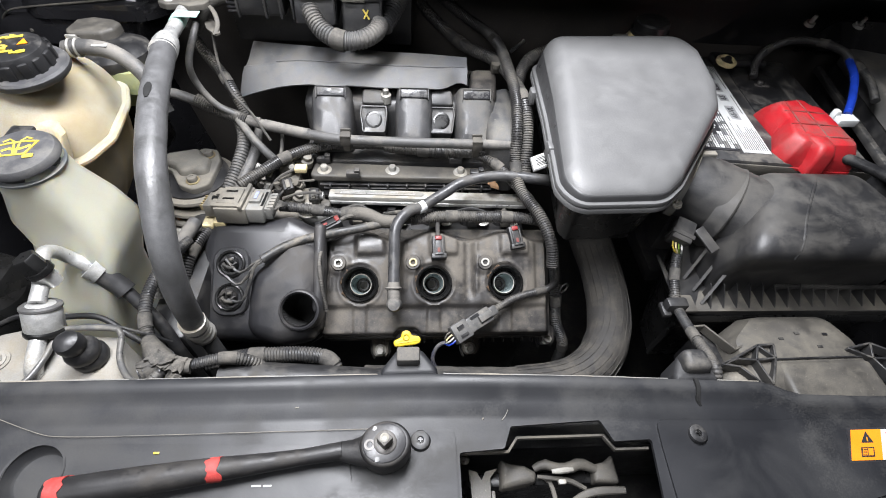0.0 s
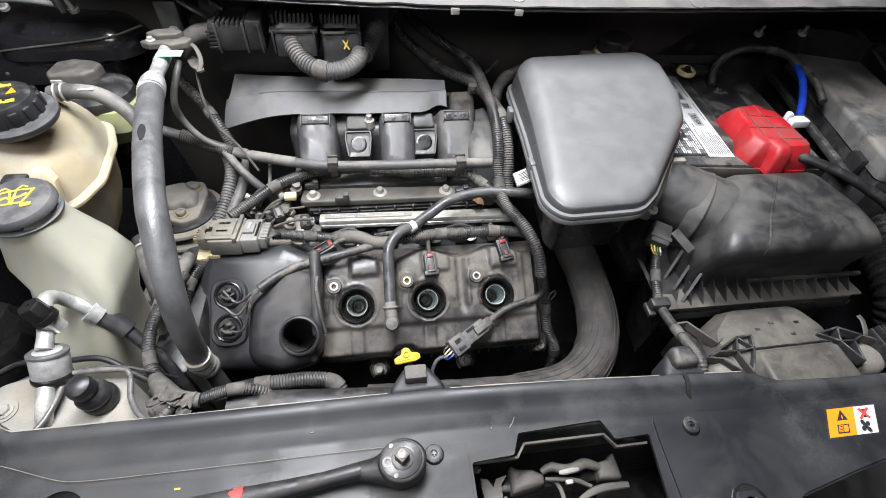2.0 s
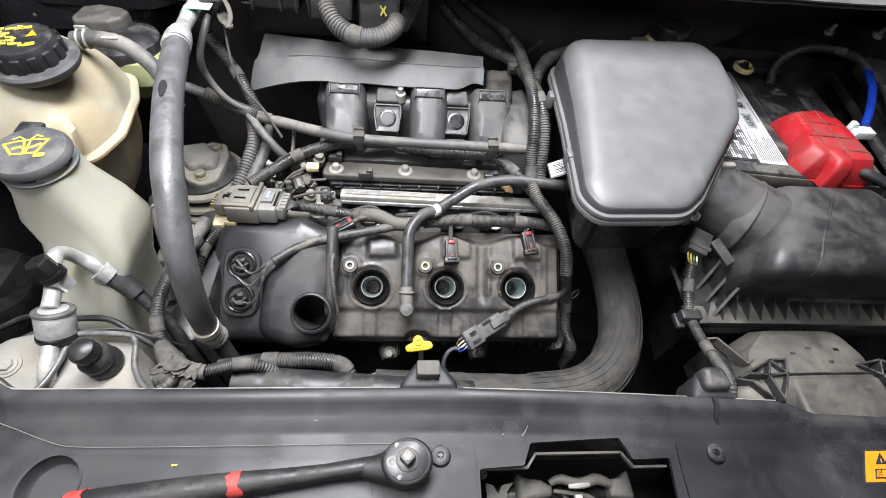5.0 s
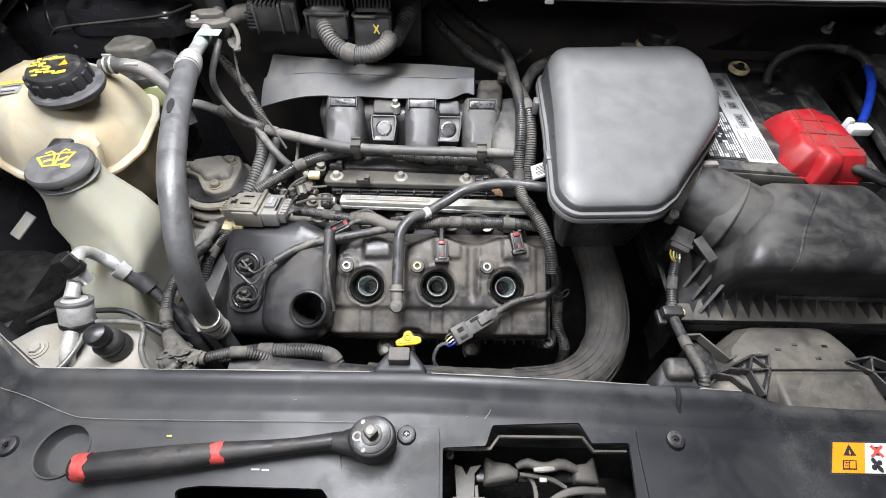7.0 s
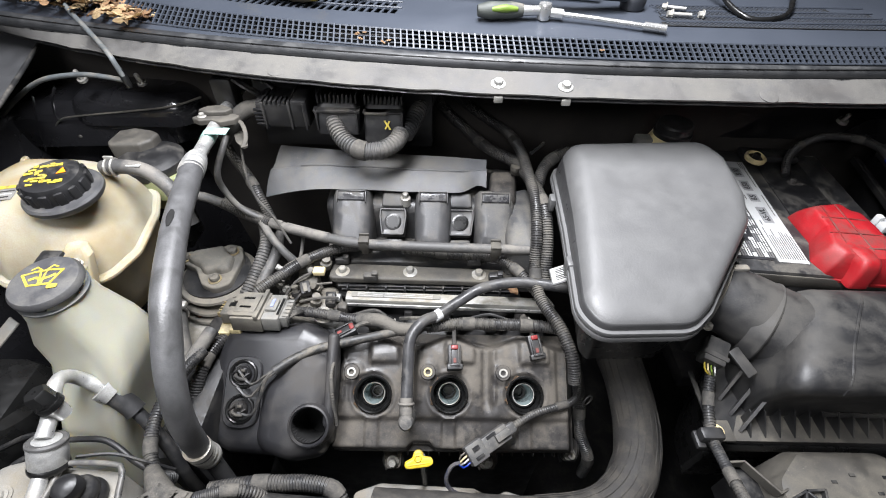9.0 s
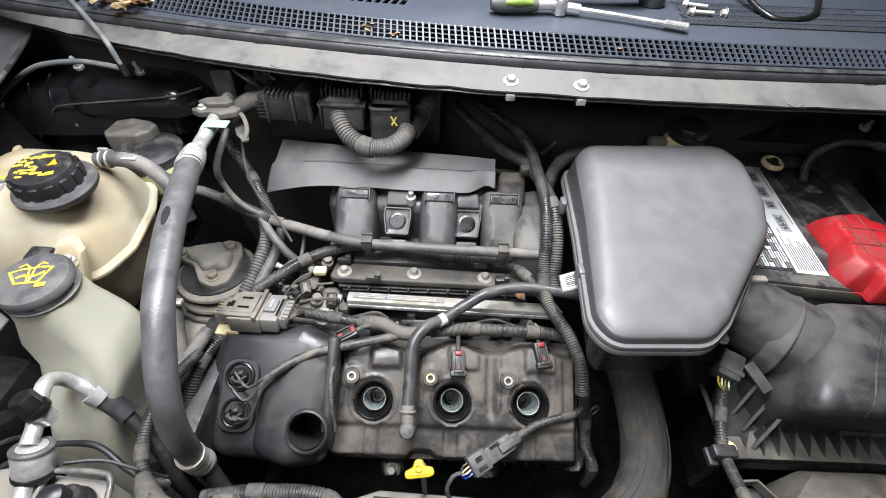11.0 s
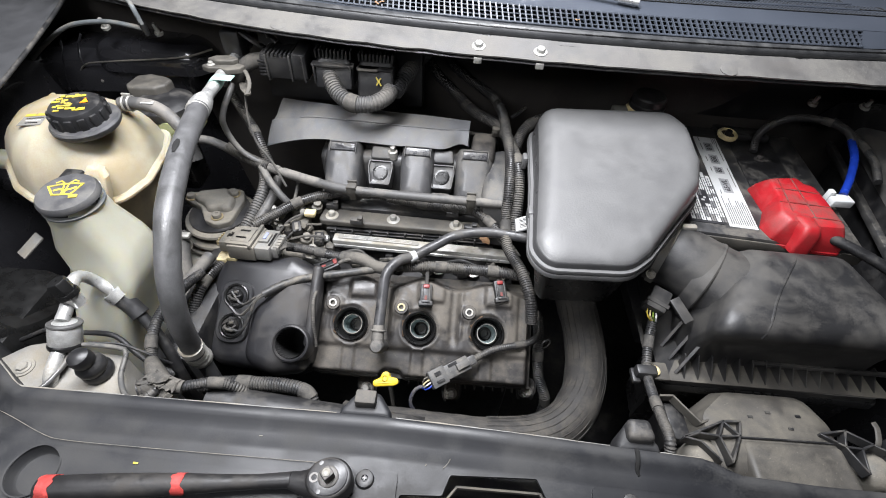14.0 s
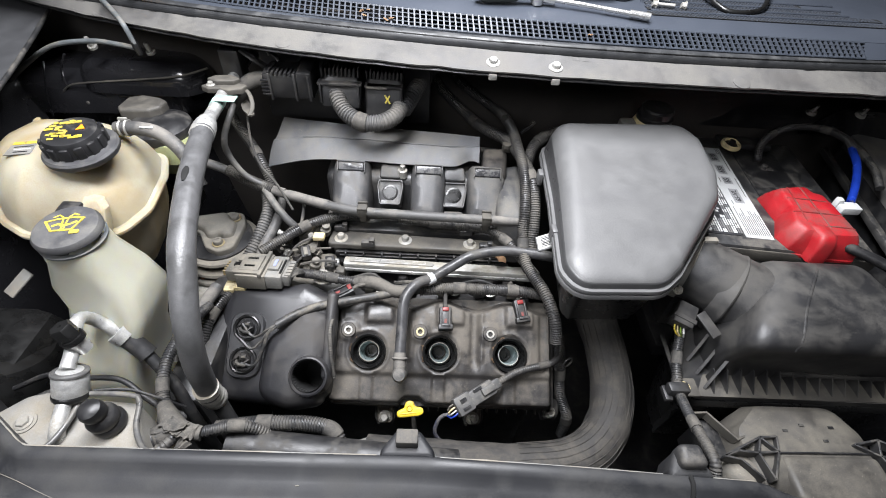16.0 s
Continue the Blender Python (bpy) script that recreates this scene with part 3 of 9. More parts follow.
for x0, x1, dy in ((-0.02, 0.1, -0.004), (0.105, 0.225, -0.0055), (0.02, 0.12, -0.0095)):
    part("slit", tube([(x, seal_y(x) + dy, 1.2123 + dy * 0.3) for x in (x0, (x0 + x1) / 2, x1)], 0.0007, 6), M_seal_shade, cowl)
part("underside", sheet_between(lambda x: (cowl_y(x) + 0.004, 1.196), lambda x: (cowl_y(x) + 0.2, 1.185), 0.003), M_dark, cowl)


def screen_at(s, t):
    x = -0.85 + 1.9 * s
    return Vector((x, 1.08 + 0.05 * (x - 0.2) ** 2 + 0.62 * t, 1.25 + 0.36 * t))


solo("windscreen", grid_sheet(20, 6, screen_at, 0.005), M_glass, "dark windscreen glass rising behind the cowl", "windscreen", kind="structure")

# ---- front: radiator support cover ----
def rail_shift(x):
    k = min(1.0, max(0.0, (x - 0.02) / 0.42))
    step_in = 0.011 * min(1.0, max(0.0, (x - 0.335) / 0.025))
    far = 0.62 * max(0.0, -x - 0.335)
    return -0.016 * k - step_in + far


PROFILE = [(-0.30, 0.985), (-0.1, 1.0), (0.0, 1.009), (0.06, 1.014), (0.105, 1.0168), (0.118, 1.0176), (0.127, 1.0196), (0.136, 1.0206), (0.1395, 1.0213), (0.142, 1.0228), (0.15, 1.0245),
           (0.156, 1.0268), (0.160, 1.0305), (0.164, 1.0325), (0.169, 1.0328), (0.172, 1.0312), (0.174, 1.0265), (0.1755, 1.0), (0.1755, 0.96)]


def profile_at(y):
    for (a, za), (b, zb) in zip(PROFILE, PROFILE[1:]):
        if a <= y <= b:
            return za + (zb - za) * (y - a) / max(1e-9, b - a)
    return PROFILE[-1][1]


def support(s, t):
    x = -0.62 + 1.32 * s
    k = t * (len(PROFILE) - 1)
    i = min(int(k), len(PROFILE) - 2)
    y = PROFILE[i][0] + (PROFILE[i + 1][0] - PROFILE[i][0]) * (k - i)
    z = PROFILE[i][1] + (PROFILE[i + 1][1] - PROFILE[i][1]) * (k - i)
    w = min(1.0, max(0.0, (y - 0.06) / 0.05))
    return Vector((x, y + rail_shift(x) * w, z - 0.035 * max(0.0, x - 0.15) - 0.05 * max(0, x - 0.5) - 0.12 * max(0, -x - 0.34)))


def body_z(x, y):
    w = min(1.0, max(0.0, (y - 0.06) / 0.05))
    return profile_at(y - rail_shift(x) * w) - 0.035 * max(0.0, x - 0.15) - 0.05 * max(0, x - 0.5) - 0.12 * max(0, -x - 0.34)


LATCH = [(0.047, -0.05), (0.047, 0.109), (0.085, 0.111), (0.092, 0.128), (0.171, 0.131), (0.18, 0.114), (0.214, 0.115), (0.209, 0.057), (0.15, 0.053), (0.15, -0.05)]
LATCH_HOLE = slab(rounded(LATCH, 0.003), [(0, 0.9), (0, 1.1)])
LEFT = [(-0.178, 0.074), (-0.154, 0.077), (-0.053, 0.0755), (-0.0445, 0.066), (-0.03, -0.05), (-0.08, -0.05), (-0.138, 0.035)]
LEFT_HOLE = slab(rounded(LEFT, 0.006), [(0, 0.9), (0, 1.1)])
CORNER_HOLE = slab(rounded([(0.30, 0.04), (0.33, 0.05), (0.396, 0.063), (0.454, 0.073), (0.501, 0.079), (0.575, 0.085), (0.72, 0.08), (0.72, -0.35), (0.3, -0.35)], 0.004), [(0, 0.9), (0, 1.1)])
cover_front = thing("radiator_cover", (0.04, 0.05, 0.96), "dusty black plastic cover over the radiator support", "radiator cover")
sheet = grid_sheet(110, len(PROFILE) - 1, support, 0.0035)
RECESS = lathe([(0.021, 0.9), (0.021, 1.1)], Matrix.Translation((-0.28, 0.103, 0)), 36)
part("body", cut(sheet, LATCH_HOLE, LEFT_HOLE, CORNER_HOLE, RECESS.copy()), M_panel, cover_front)


def flush(outline, z, thick=0.003):
    """A flat cover panel that follows the slope of the support."""
    xs, ys = [p[0] for p in outline], [p[1] for p in outline]
    x0, x1, y0, y1 = min(xs) - 0.01, max(xs) + 0.01, min(ys) - 0.01, max(ys) + 0.01

    def f(s, t):
        x, y = x0 + (x1 - x0) * s, y0 + (y1 - y0) * t
        return Vector((x, y, z + body_z(x, y)))
    return cut(grid_sheet(40, 30, f, thick), slab(rounded(outline, 0.006), [(0, 0.9), (0, 1.1)]), keep="INTERSECT")


part("panel", flush([(0.219, -0.05), (0.31, -0.02), (0.325, 0.051, 0.02), (0.396, 0.065), (0.454, 0.075), (0.501, 0.081), (0.57, 0.086), (0.56, 0.118, 0.02), (0.486, 0.124), (0.358, 0.127), (0.221, 0.129)], 0.0025), M_panel, cover_front)
part("panel", flush([(-0.02, -0.04), (0.044, -0.04), (0.044, 0.127), (-0.041, 0.124), (-0.037, 0.06)], 0.0025), M_panel, cover_front)
left_panel = flush([(-0.37, 0.02), (-0.18, 0.03), (-0.15, 0.0), (-0.02, 0.0), (-0.045, 0.118), (-0.26, 0.124, 0.02), (-0.37, 0.126)], 0.0018)
part("panel", cut(left_panel, RECESS, slab(rounded(LEFT, 0.006), [(0, 0.9), (0, 1.1)])), M_panel, cover_front)
z_rec = body_z(-0.28, 0.103)
part("recess", lathe([(0.0, -0.009), (0.0175, -0.009), (0.0195, -0.007), (0.021, 0.001), (0.0216, 0.0024), (0.0228, 0.0026)], Matrix.Translation((-0.28, 0.103, z_rec)), 40, close=False), M_panel, cover_front)
part("step_line", tube([(x, y, body_z(x, y) + 0.0021) for x, y in ((-0.365, 0.157), (-0.328, 0.146), (-0.291, 0.1335), (-0.268, 0.1295), (-0.2, 0.1287), (-0.1, 0.1287), (-0.002, 0.1287))], 0.0003, 6), M_light, cover_front, "pale worn line along the step")
# folded inner lip below the back edge of the latch opening
part("inner_lip", join(*[rbox((0, 0, 0), ((Vector(q) - Vector(p)).length + 0.0015, 0.0022, 0.005), 0.0005, Matrix.Translation(((p[0] + q[0]) / 2, (p[1] + q[1]) / 2, 1.0045)) @ Matrix.Rotation(math.atan2(q[1] - p[1], q[0] - p[0]), 4, "Z"))
                         for p, q in (((0.048, 0.1115), (0.09, 0.1115)), ((0.09, 0.1115), (0.099, 0.1225)), ((0.099, 0.1225), (0.176, 0.1225)), ((0.176, 0.1225), (0.184, 0.1105)), ((0.184, 0.1105), (0.213, 0.1105)))]), M_brown, cover_front, "thin pale inner lip")
for x, y in ((0.015, 0.1185), (0.255, 0.1175), (-0.328, 0.106)):
    z = body_z(x, y) + 0.004
    clip = part("push_clip", lathe([(0.0086, -0.005), (0.0086, 0.0008), (0.0074, 0.0026), (0.0045, 0.0034), (0.003, 0.0032), (0.0025, 0.0018), (0, 0.0018)], Matrix.Translation((x, y, z - 0.002)), 24), M_dark, cover_front, "black push-in trim clip")
    part("cross_slot", join(rbox((x, y, z + 0.0012), (0.004, 0.001, 0.001), 0), rbox((x, y, z + 0.0013), (0.001, 0.004, 0.001), 0)), M_seal_shade, clip)
for x, y in ((-0.01, 0.048), (0.279, 0.05)):
    z = body_z(x, y)
    part("well", lathe([(0.0165, 0.0042), (0.0155, 0.0045), (0.0145, 0.003), (0, 0.003)], Matrix.Translation((x, y, z)), 28), M_seal_shade, cover_front)
    part("bolt", join(lathe([(0.0105, 0), (0.0105, 0.002), (0.0075, 0.003)], Matrix.Translation((x, y - 0.002, z + 0.003)), 24), lathe([(0.0062, 0.002), (0.0062, 0.007), (0.005, 0.008)], Matrix.Translation((x, y - 0.002, z + 0.003)), 6)), M_greymetal, cover_front, "grey flange bolt in a round recess")
    part("washer_plate", slab(rounded([(x - 0.0135, y - 0.02), (x + 0.0135, y - 0.02), (x + 0.0135, y + 0.002), (x + 0.008, y + 0.0105), (x - 0.008, y + 0.0105), (x - 0.0135, y + 0.002)], 0.004), [(0, z + 0.002), (0, z + 0.0052), (0.0008, z + 0.006)]), M_panel, cover_front)
part("yellow_mark", rbox((-0.193, 0.1155, body_z(-0.193, 0.1155) + 0.0026), (0.0045, 0.0017, 0.0008), 0.0004), M_yellow, cover_front, "small yellow paint mark")
for x, y, w in ((-0.1115, 0.0895, 0.007), (-0.103, 0.0892, 0.006)):
    part("white_mark", rbox((x, y, body_z(x, y) + 0.0024), (w, 0.0012, 0.0005), 0), M_white, cover_front)
for a, b in (((0.085, 0.133), (0.091, 0.141)), ((0.068, 0.134), (0.069, 0.1355)), ((-0.09, 0.147), (-0.087, 0.1472)), ((0.3, 0.102), (0.3015, 0.1022))):
    part("scratch", tube([(a[0], a[1], body_z(*a) + 0.0004), ((a[0] + b[0]) / 2 + 0.0006, (a[1] + b[1]) / 2, body_z(*a) + 0.0007), (b[0], b[1], body_z(*b) + 0.0004)], 0.0005, 6), M_light, cover_front, "fine pale scratch")
# pale line along the back of the rail: dust and the lit edge in one colour
for x0, x1 in ((-0.4, -0.022), (0.036, 0.242), (0.29, 0.33)):
    pts = [Vector((x, 0.1728 + rail_shift(x), body_z(x, 0.1728 + rail_shift(x)) + 0.0006 + 0.0008 * noise.noise(Vector((x * 90, 0, 0))))) for x in [x0 + (x1 - x0) * i / 24 for i in range(25)]]
    part("worn_edge", tube(pts, [0.0006, 0.0011, 0.0005, 0.0009, 0.0006], 6, wobble=0.5), M_greymetal, cover_front, "pale dusty rail edge with its lit line painted in")
# raised seats for the bump stops on the rail
for x, w, zt in ((0.006, 0.026, 1.032), (0.27, 0.021, 1.0285)):
    sh = rail_shift(x) + 0.0105
    part("seat", slab(rounded([(x - w, 0.16 + sh, 0.004), (x + w, 0.16 + sh, 0.004), (x + w * 0.95, 0.168 + sh, 0.006), (x + w * 0.45, 0.186 + sh, 0.006), (x - w * 0.45, 0.186 + sh, 0.006), (x - w * 0.95, 0.168 + sh, 0.006)], 0.008), soft(0.99, zt, 0.006, 4)), M_panel, cover_front)
part("slit", tube([(0.2665, 0.142, body_z(0.2645, 0.136) + 0.0002), (0.2645, 0.144, body_z(0.2645, 0.144) + 0.0002), (0.265, 0.149, 1.0262), (0.2652, 0.153, 1.0305), (0.2655, 0.162, 1.031)], 0.002, 8), M_black, cover_front)

solo("bump_stop", rbox((0.005, 0.186, 1.0365), (0.0205, 0.014, 0.013), 0.002), M_plastic, "black rubber bump stop on the radiator cover", "bump stop")
solo("bump_stop", slab(rounded([(0.258, 0.168), (0.285, 0.168), (0.282, 0.189), (0.2605, 0.189)], 0.006), soft(1.02, 1.0395, 0.006)), M_plastic, "black rubber bump stop with a rounded top", "bump stop")

# front bulkhead and the grille opening under the cover
plain("bulkhead", (0.05, 0.15, 0.70), (1.1, 0.035, 0.47), M_dark, "dark radiator support bulkhead", "bulkhead", 0.004)
plain("front_bulkhead", (0.1, -0.3, 0.7), (1.6, 0.03, 0.55), M_dark, "dark inner face of the front bumper", "bulkhead", 0.004)
plain("lower_shelf", (0.1, -0.06, 0.80), (1.3, 0.42, 0.02), M_dark, "dark shelf behind the grille", "shelf", 0.003)

# bonnet latch in the opening
latch = thing("bonnet_latch", (0.13, 0.08, 0.84), "dusty bonnet latch with a striker and release cable", "bonnet latch")
part("bracket", rbox((0.13, 0.1, 0.9), (0.14, 0.012, 0.12), 0.002), M_seal_shade, latch)
part("cheek", slab(rounded([(0.087, 0.09), (0.119, 0.095), (0.121, 0.103), (0.111, 0.109), (0.097, 0.111), (0.089, 0.116)], 0.003), soft(0.955, 0.972, 0.005)), M_brown, latch, "dusty grey cast cheek")
part("cheek", slab(rounded([(0.173, 0.093), (0.196, 0.091), (0.1955, 0.117), (0.187, 0.11), (0.174, 0.108)], 0.003), soft(0.955, 0.971, 0.004)), M_brown, latch, "dusty grey cast cheek")
part("pawl", tube([(0.119, 0.106, 0.968), (0.128, 0.109, 0.971), (0.137, 0.106, 0.973), (0.15, 0.105, 0.972), (0.162, 0.108, 0.972), (0.176, 0.104, 0.968)], [0.003, 0.0045, 0.004, 0.005, 0.005, 0.004], 10), M_brown, latch)
part("catch", tube([(0.134, 0.102, 0.974), (0.143, 0.102, 0.976), (0.153, 0.103, 0.975)], [0.002, 0.003, 0.002], 8), M_alu, latch, "worn bright steel catch")
part("catch", rbox((0.142, 0.0935, 0.972), (0.007, 0.004, 0.005), 0.001, None), M_alu, latch)
part("pin", tube([(0.122, 0.1, 0.966), (0.133, 0.098, 0.968), (0.15, 0.096, 0.966), (0.165, 0.089, 0.964)], [0.0018, 0.002, 0.0025, 0.002], 8), M_brown, latch)
part("lever", tube([(0.148, 0.078, 0.964), (0.16, 0.083, 0.966), (0.175, 0.086, 0.967), (0.2, 0.086, 0.967)], [0.002, 0.0035, 0.0035, 0.003], 8, flat=0.5), M_brown, latch)
part("spring", tube([(0.129 + 0.007 * math.sin(a), 0.084 + 0.016 * math.cos(a), 0.962) for a in [math.pi * i / 8 for i in range(9)]], 0.0022, 8, flat=0.6), M_brown, latch)
part("cable", tube([(0.046, 0.0735, 0.97), (0.08, 0.075, 0.971), (0.126, 0.076, 0.97)], 0.0013, 6), M_light, latch, "thin bright release cable")
part("cable_clip", join(slab([Vector(p) for p in ((0.061, 0.079), (0.077, 0.079), (0.0785, 0.1), (0.0855, 0.1075), (0.0745, 0.1055), (0.0705, 0.098), (0.0665, 0.1055), (0.0595, 0.1075))], [(0, 0.963), (0, 0.968)]),
                        rbox((0.072, 0.0755, 0.969), (0.03, 0.007, 0.008), 0.001), rbox((0.0795, 0.077, 0.968), (0.003, 0.024, 0.006), 0.0005)), M_light, latch, "pale forked cable clip")
part("rivet", lathe([(0.004, 0.985), (0.004, 0.988), (0.002, 0.99), (0, 0.99)], Matrix.Translation((0.0545, 0.111, 0)), 12), M_light, latch)

# fender flange, studs and edge at the far corner beside the fuse box
solo("fender_panel", grid_sheet(16, 6, lambda s, t: Vector((0.72 + 0.26 * s, 0.80 - 0.06 * s - 0.05 * t, 1.03 + 0.075 * t + 0.01 * math.sin(s * 6))), 0.003), M_body, "black painted fender panel behind the fuse box", "fender panel", kind="structure")
solo("fender_flange", tube([(0.86, 0.80, 1.125), (0.89, 0.735, 1.095), (0.94, 0.68, 1.05), (1.0, 0.62, 1.0)], 0.006, 8, flat=0.3), M_plastic, "black folded edge of the fender flange", "fender flange", kind="structure")
for x, y, z in ((0.665, 0.735, 1.107), (0.752, 0.735, 1.107)):
    solo("stud", join(lathe([(0.0035, 0), (0.0035, 0.012), (0.0025, 0.014), (0, 0.014)], turned((x, y, z), 15, 0, 0), 12), lathe([(0.0085, -0.003), (0.0075, 0.002), (0, 0.002)], turned((x, y, z), 15, 0, 0), 14)), M_alu, "dusty stud on the fender panel", "stud", "fender studs")


# ---- engine: front valve cover in its own sloping frame ----
SLOPE = radians(33)
MV = Matrix.Translation((0, 0.382, 0.905)) @ Matrix.Rotation(SLOPE, 4, "X")
UPV = (MV.to_3x3() @ Vector((0, 0, 1)))
PLUGS = ((-0.061, -0.02), (0.040, -0.019), (0.140, -0.019))


def on(u, v, w=0.0):
    return MV @ Vector((u, v, w))


plain("engine_block", (-0.02, 0.47, 0.66), (0.42, 0.26, 0.30), M_dark, "dark oily engine block", "engine block", 0.02)
plain("engine_head", on(-0.03, -0.02, -0.1), (0.44, 0.13, 0.07), M_dark, "dark cast cylinder head under the valve cover", "cylinder head", 0.01)

vc = thing("valve_cover", on(-0.03, -0.03, -0.055), "dusty black plastic valve cover with three open plug wells", "valve cover")
base = slab(rounded([(-0.112, -0.098), (-0.014, -0.098), (-0.008, -0.09, 0.01), (0.014, -0.09, 0.01), (0.02, -0.098), (0.204, -0.097), (0.207, 0.0), (0.207, 0.038), (0.19, 0.046), (0.15, 0.047), (0.135, 0.042), (0.085, 0.05), (0.07, 0.054), (0.05, 0.047), (0.0, 0.05),
                     (-0.03, 0.058), (-0.06, 0.05), (-0.112, 0.055)], 0.008), [(-0.002, -0.055), (-0.002, -0.047), (0.003, -0.046), (0.003, -0.018), (0.006, -0.014)])


def ease(x):
    x = min(1.0, max(0.0, x))
    return x * x * (3 - 2 * x)


def swell(x, a, b, s):
    return ease((x - a) / s + 0.5) * ease((b - x) / s + 0.5)


def cover_height(u, v):
    """Relief of the moulded cover over its own plane."""
    h = 0.0
    for pu, pv in PLUGS:
        r = math.hypot(u - pu, v - pv)
        h += 0.0035 * swell(u, pu - 0.042, pu + 0.04, 0.016) * swell(v, -0.05, 0.04, 0.02)
        h += 0.0022 * (1 - ease((r - 0.028) / 0.006))
        h += 0.0036 * swell(u, pu - 0.0095, pu + 0.0085, 0.003) * swell(v, -0.09, -0.038, 0.004)
        h += 0.0055 * swell(u, pu - 0.006, pu + 0.033, 0.007) * swell(v, 0.021, 0.058, 0.008)
        h += 0.0035 * (1 - ease((math.hypot(u - pu + 0.029, v - pv - 0.0285) - 0.011) / 0.008))
        h -= 0.004 * swell(u, pu + 0.044, pu + 0.056, 0.006) * swell(v, -0.035, 0.07, 0.02)
        h += 0.003 * swell(u, pu - 0.047, pu - 0.038, 0.004) * swell(v, -0.03, 0.045, 0.01)
    for pu, pv in PLUGS:
        h = min(h, 0.002 + 0.9 * max(0.0, math.hypot(u - pu, v - pv) - 0.0255))
    h -= 0.0035 * (1 - ease((v + 0.055) / 0.008))
    h += 0.0012 * noise.noise(Vector((u * 45, v * 45, 0.3)))
    edge = ease((0.2075 - u) / 0.011) * ease((v + 0.0945 - 0.008 * swell(u, -0.012, 0.018, 0.01)) / 0.008) * ease((0.052 + 0.006 * math.cos((u - 0.04) * 62) - v) / 0.009)
    return -0.02 + (h + 0.02) * edge


def cover_top():
    bm = bmesh.new()
    nu, nv = 150, 68
    vs = []
    for j in range(nv + 1):
        row = []
        for i in range(nu + 1):
            u, v = -0.112 + 0.32 * i / nu, -0.0945 + 0.154 * j / nv
            w = cover_height(u, v)
            inside = False
            for pu, pv in PLUGS:
                r = math.hypot(u - pu, v - pv)
                if r < 0.0236:
                    inside = True
                    u, v = pu + (u - pu) / max(r, 1e-6) * 0.0236, pv + (v - pv) / max(r, 1e-6) * 0.0236
            row.append((bm.verts.new((u, v, w)), inside))
        vs.append(row)
    for j in range(nv):
        for i in range(nu):
            q = (vs[j][i], vs[j][i + 1], vs[j + 1][i + 1], vs[j + 1][i])
            if not all(inside for _, inside in q):
                bm.faces.new([p for p, _ in q])
    bmesh.ops.delete(bm, geom=[p for p in bm.verts if not p.link_faces], context="VERTS")
    bmesh.ops.recalc_face_normals(bm, faces=bm.faces[:])
    return bm


def bores():
    return [lathe([(0.0216, -0.0), (0.0216, 0.08)], Matrix.Translation((u, v, -0.05)), 36) for u, v in PLUGS]


part("body", moved(cut(base, *bores()), MV), M_cover, vc)
part("top", moved(cover_top(), MV), M_cover, vc, "moulded dusty black cover top", 60)
for i, (u, v) in enumerate(PLUGS):
    m = MV @ Matrix.Translation((u, v, 0)) @ Matrix.Diagonal((0.88, 0.88, 1, 1))
    well = part("plug_well", lathe([(0.0282, 0.0), (0.0282, 0.0062), (0.0265, 0.0078), (0.0248, 0.0065), (0.024, 0.002), (0.0235, -0.004), (0.0215, -0.006), (0.021, -0.012), (0.0195, -0.0125),
                                    (0.019, -0.006), (0.0182, -0.005), (0.0172, -0.008), (0.0169, -0.02)], m, 40, close=False), M_seal_shade, vc, "black rubber plug well seal")
    tube_ = part("plug_tube", lathe([(0.0168, -0.014), (0.0164, -0.007), (0.0157, -0.0062), (0.0152, -0.008), (0.015, -0.019), (0.0138, -0.0205), (0.0136, -0.031), (0.0126, -0.0325), (0.0124, -0.08)], m, 36, close=False), M_well, well, "grey-green steel spark plug tube")
    part("tube_rim", ring(0.0161, 0.0006, m @ Matrix.Translation((0, 0, -0.0066))), M_steel, well, "thin bright steel ring at the tube edge")
    part("plug_seat", lathe([(0.0126, -0.056), (0.0105, -0.052), (0.009, -0.044), (0.0065, -0.044), (0.006, -0.06), (0, -0.06)], m, 24), M_drive if i else M_seal_shade, well)
    residue = bmesh.new()
    a0 = (2.3, 2.2, 1.7)[i]
    arcs = [[residue.verts.new((rr * math.cos(an), rr * math.sin(an), 0.0058 - 0.0012 * (rr > 0.03))) for an in [a0 + 1.9 * k / 16 for k in range(17)] for rr in ((0.0268,) if q == 0 else (0.029 + 0.0022 * math.sin(an * 9 + i) + 0.0015 * math.sin(an * 23),))] for q in (0, 1)]
    for k in range(16):
        residue.faces.new((arcs[0][k], arcs[0][k + 1], arcs[1][k + 1], arcs[1][k]))
    bmesh.ops.solidify(residue, geom=residue.faces[:], thickness=0.003)
    part("oil_residue", moved(residue, m), M_residue, vc, "brown baked oil residue beside the plug well")
    bu, bv = u - 0.029, v + 0.0285
    boss = part("boss", lathe([(0.011, -0.01), (0.0105, 0.0085), (0.0095, 0.0098), (0.0042, 0.0098), (0.004, 0.004), (0, 0.004)], MV @ Matrix.Translation((bu, bv, 0)), 22), M_cover, vc)
    part("insert", lathe([(0.0058, 0.0092), (0.0058, 0.0112), (0.0036, 0.0112), (0.0034, 0.005)], MV @ Matrix.Translation((bu, bv, 0)), 20, close=False), M_cream if i == 1 else M_steel, boss, "threaded metal insert")

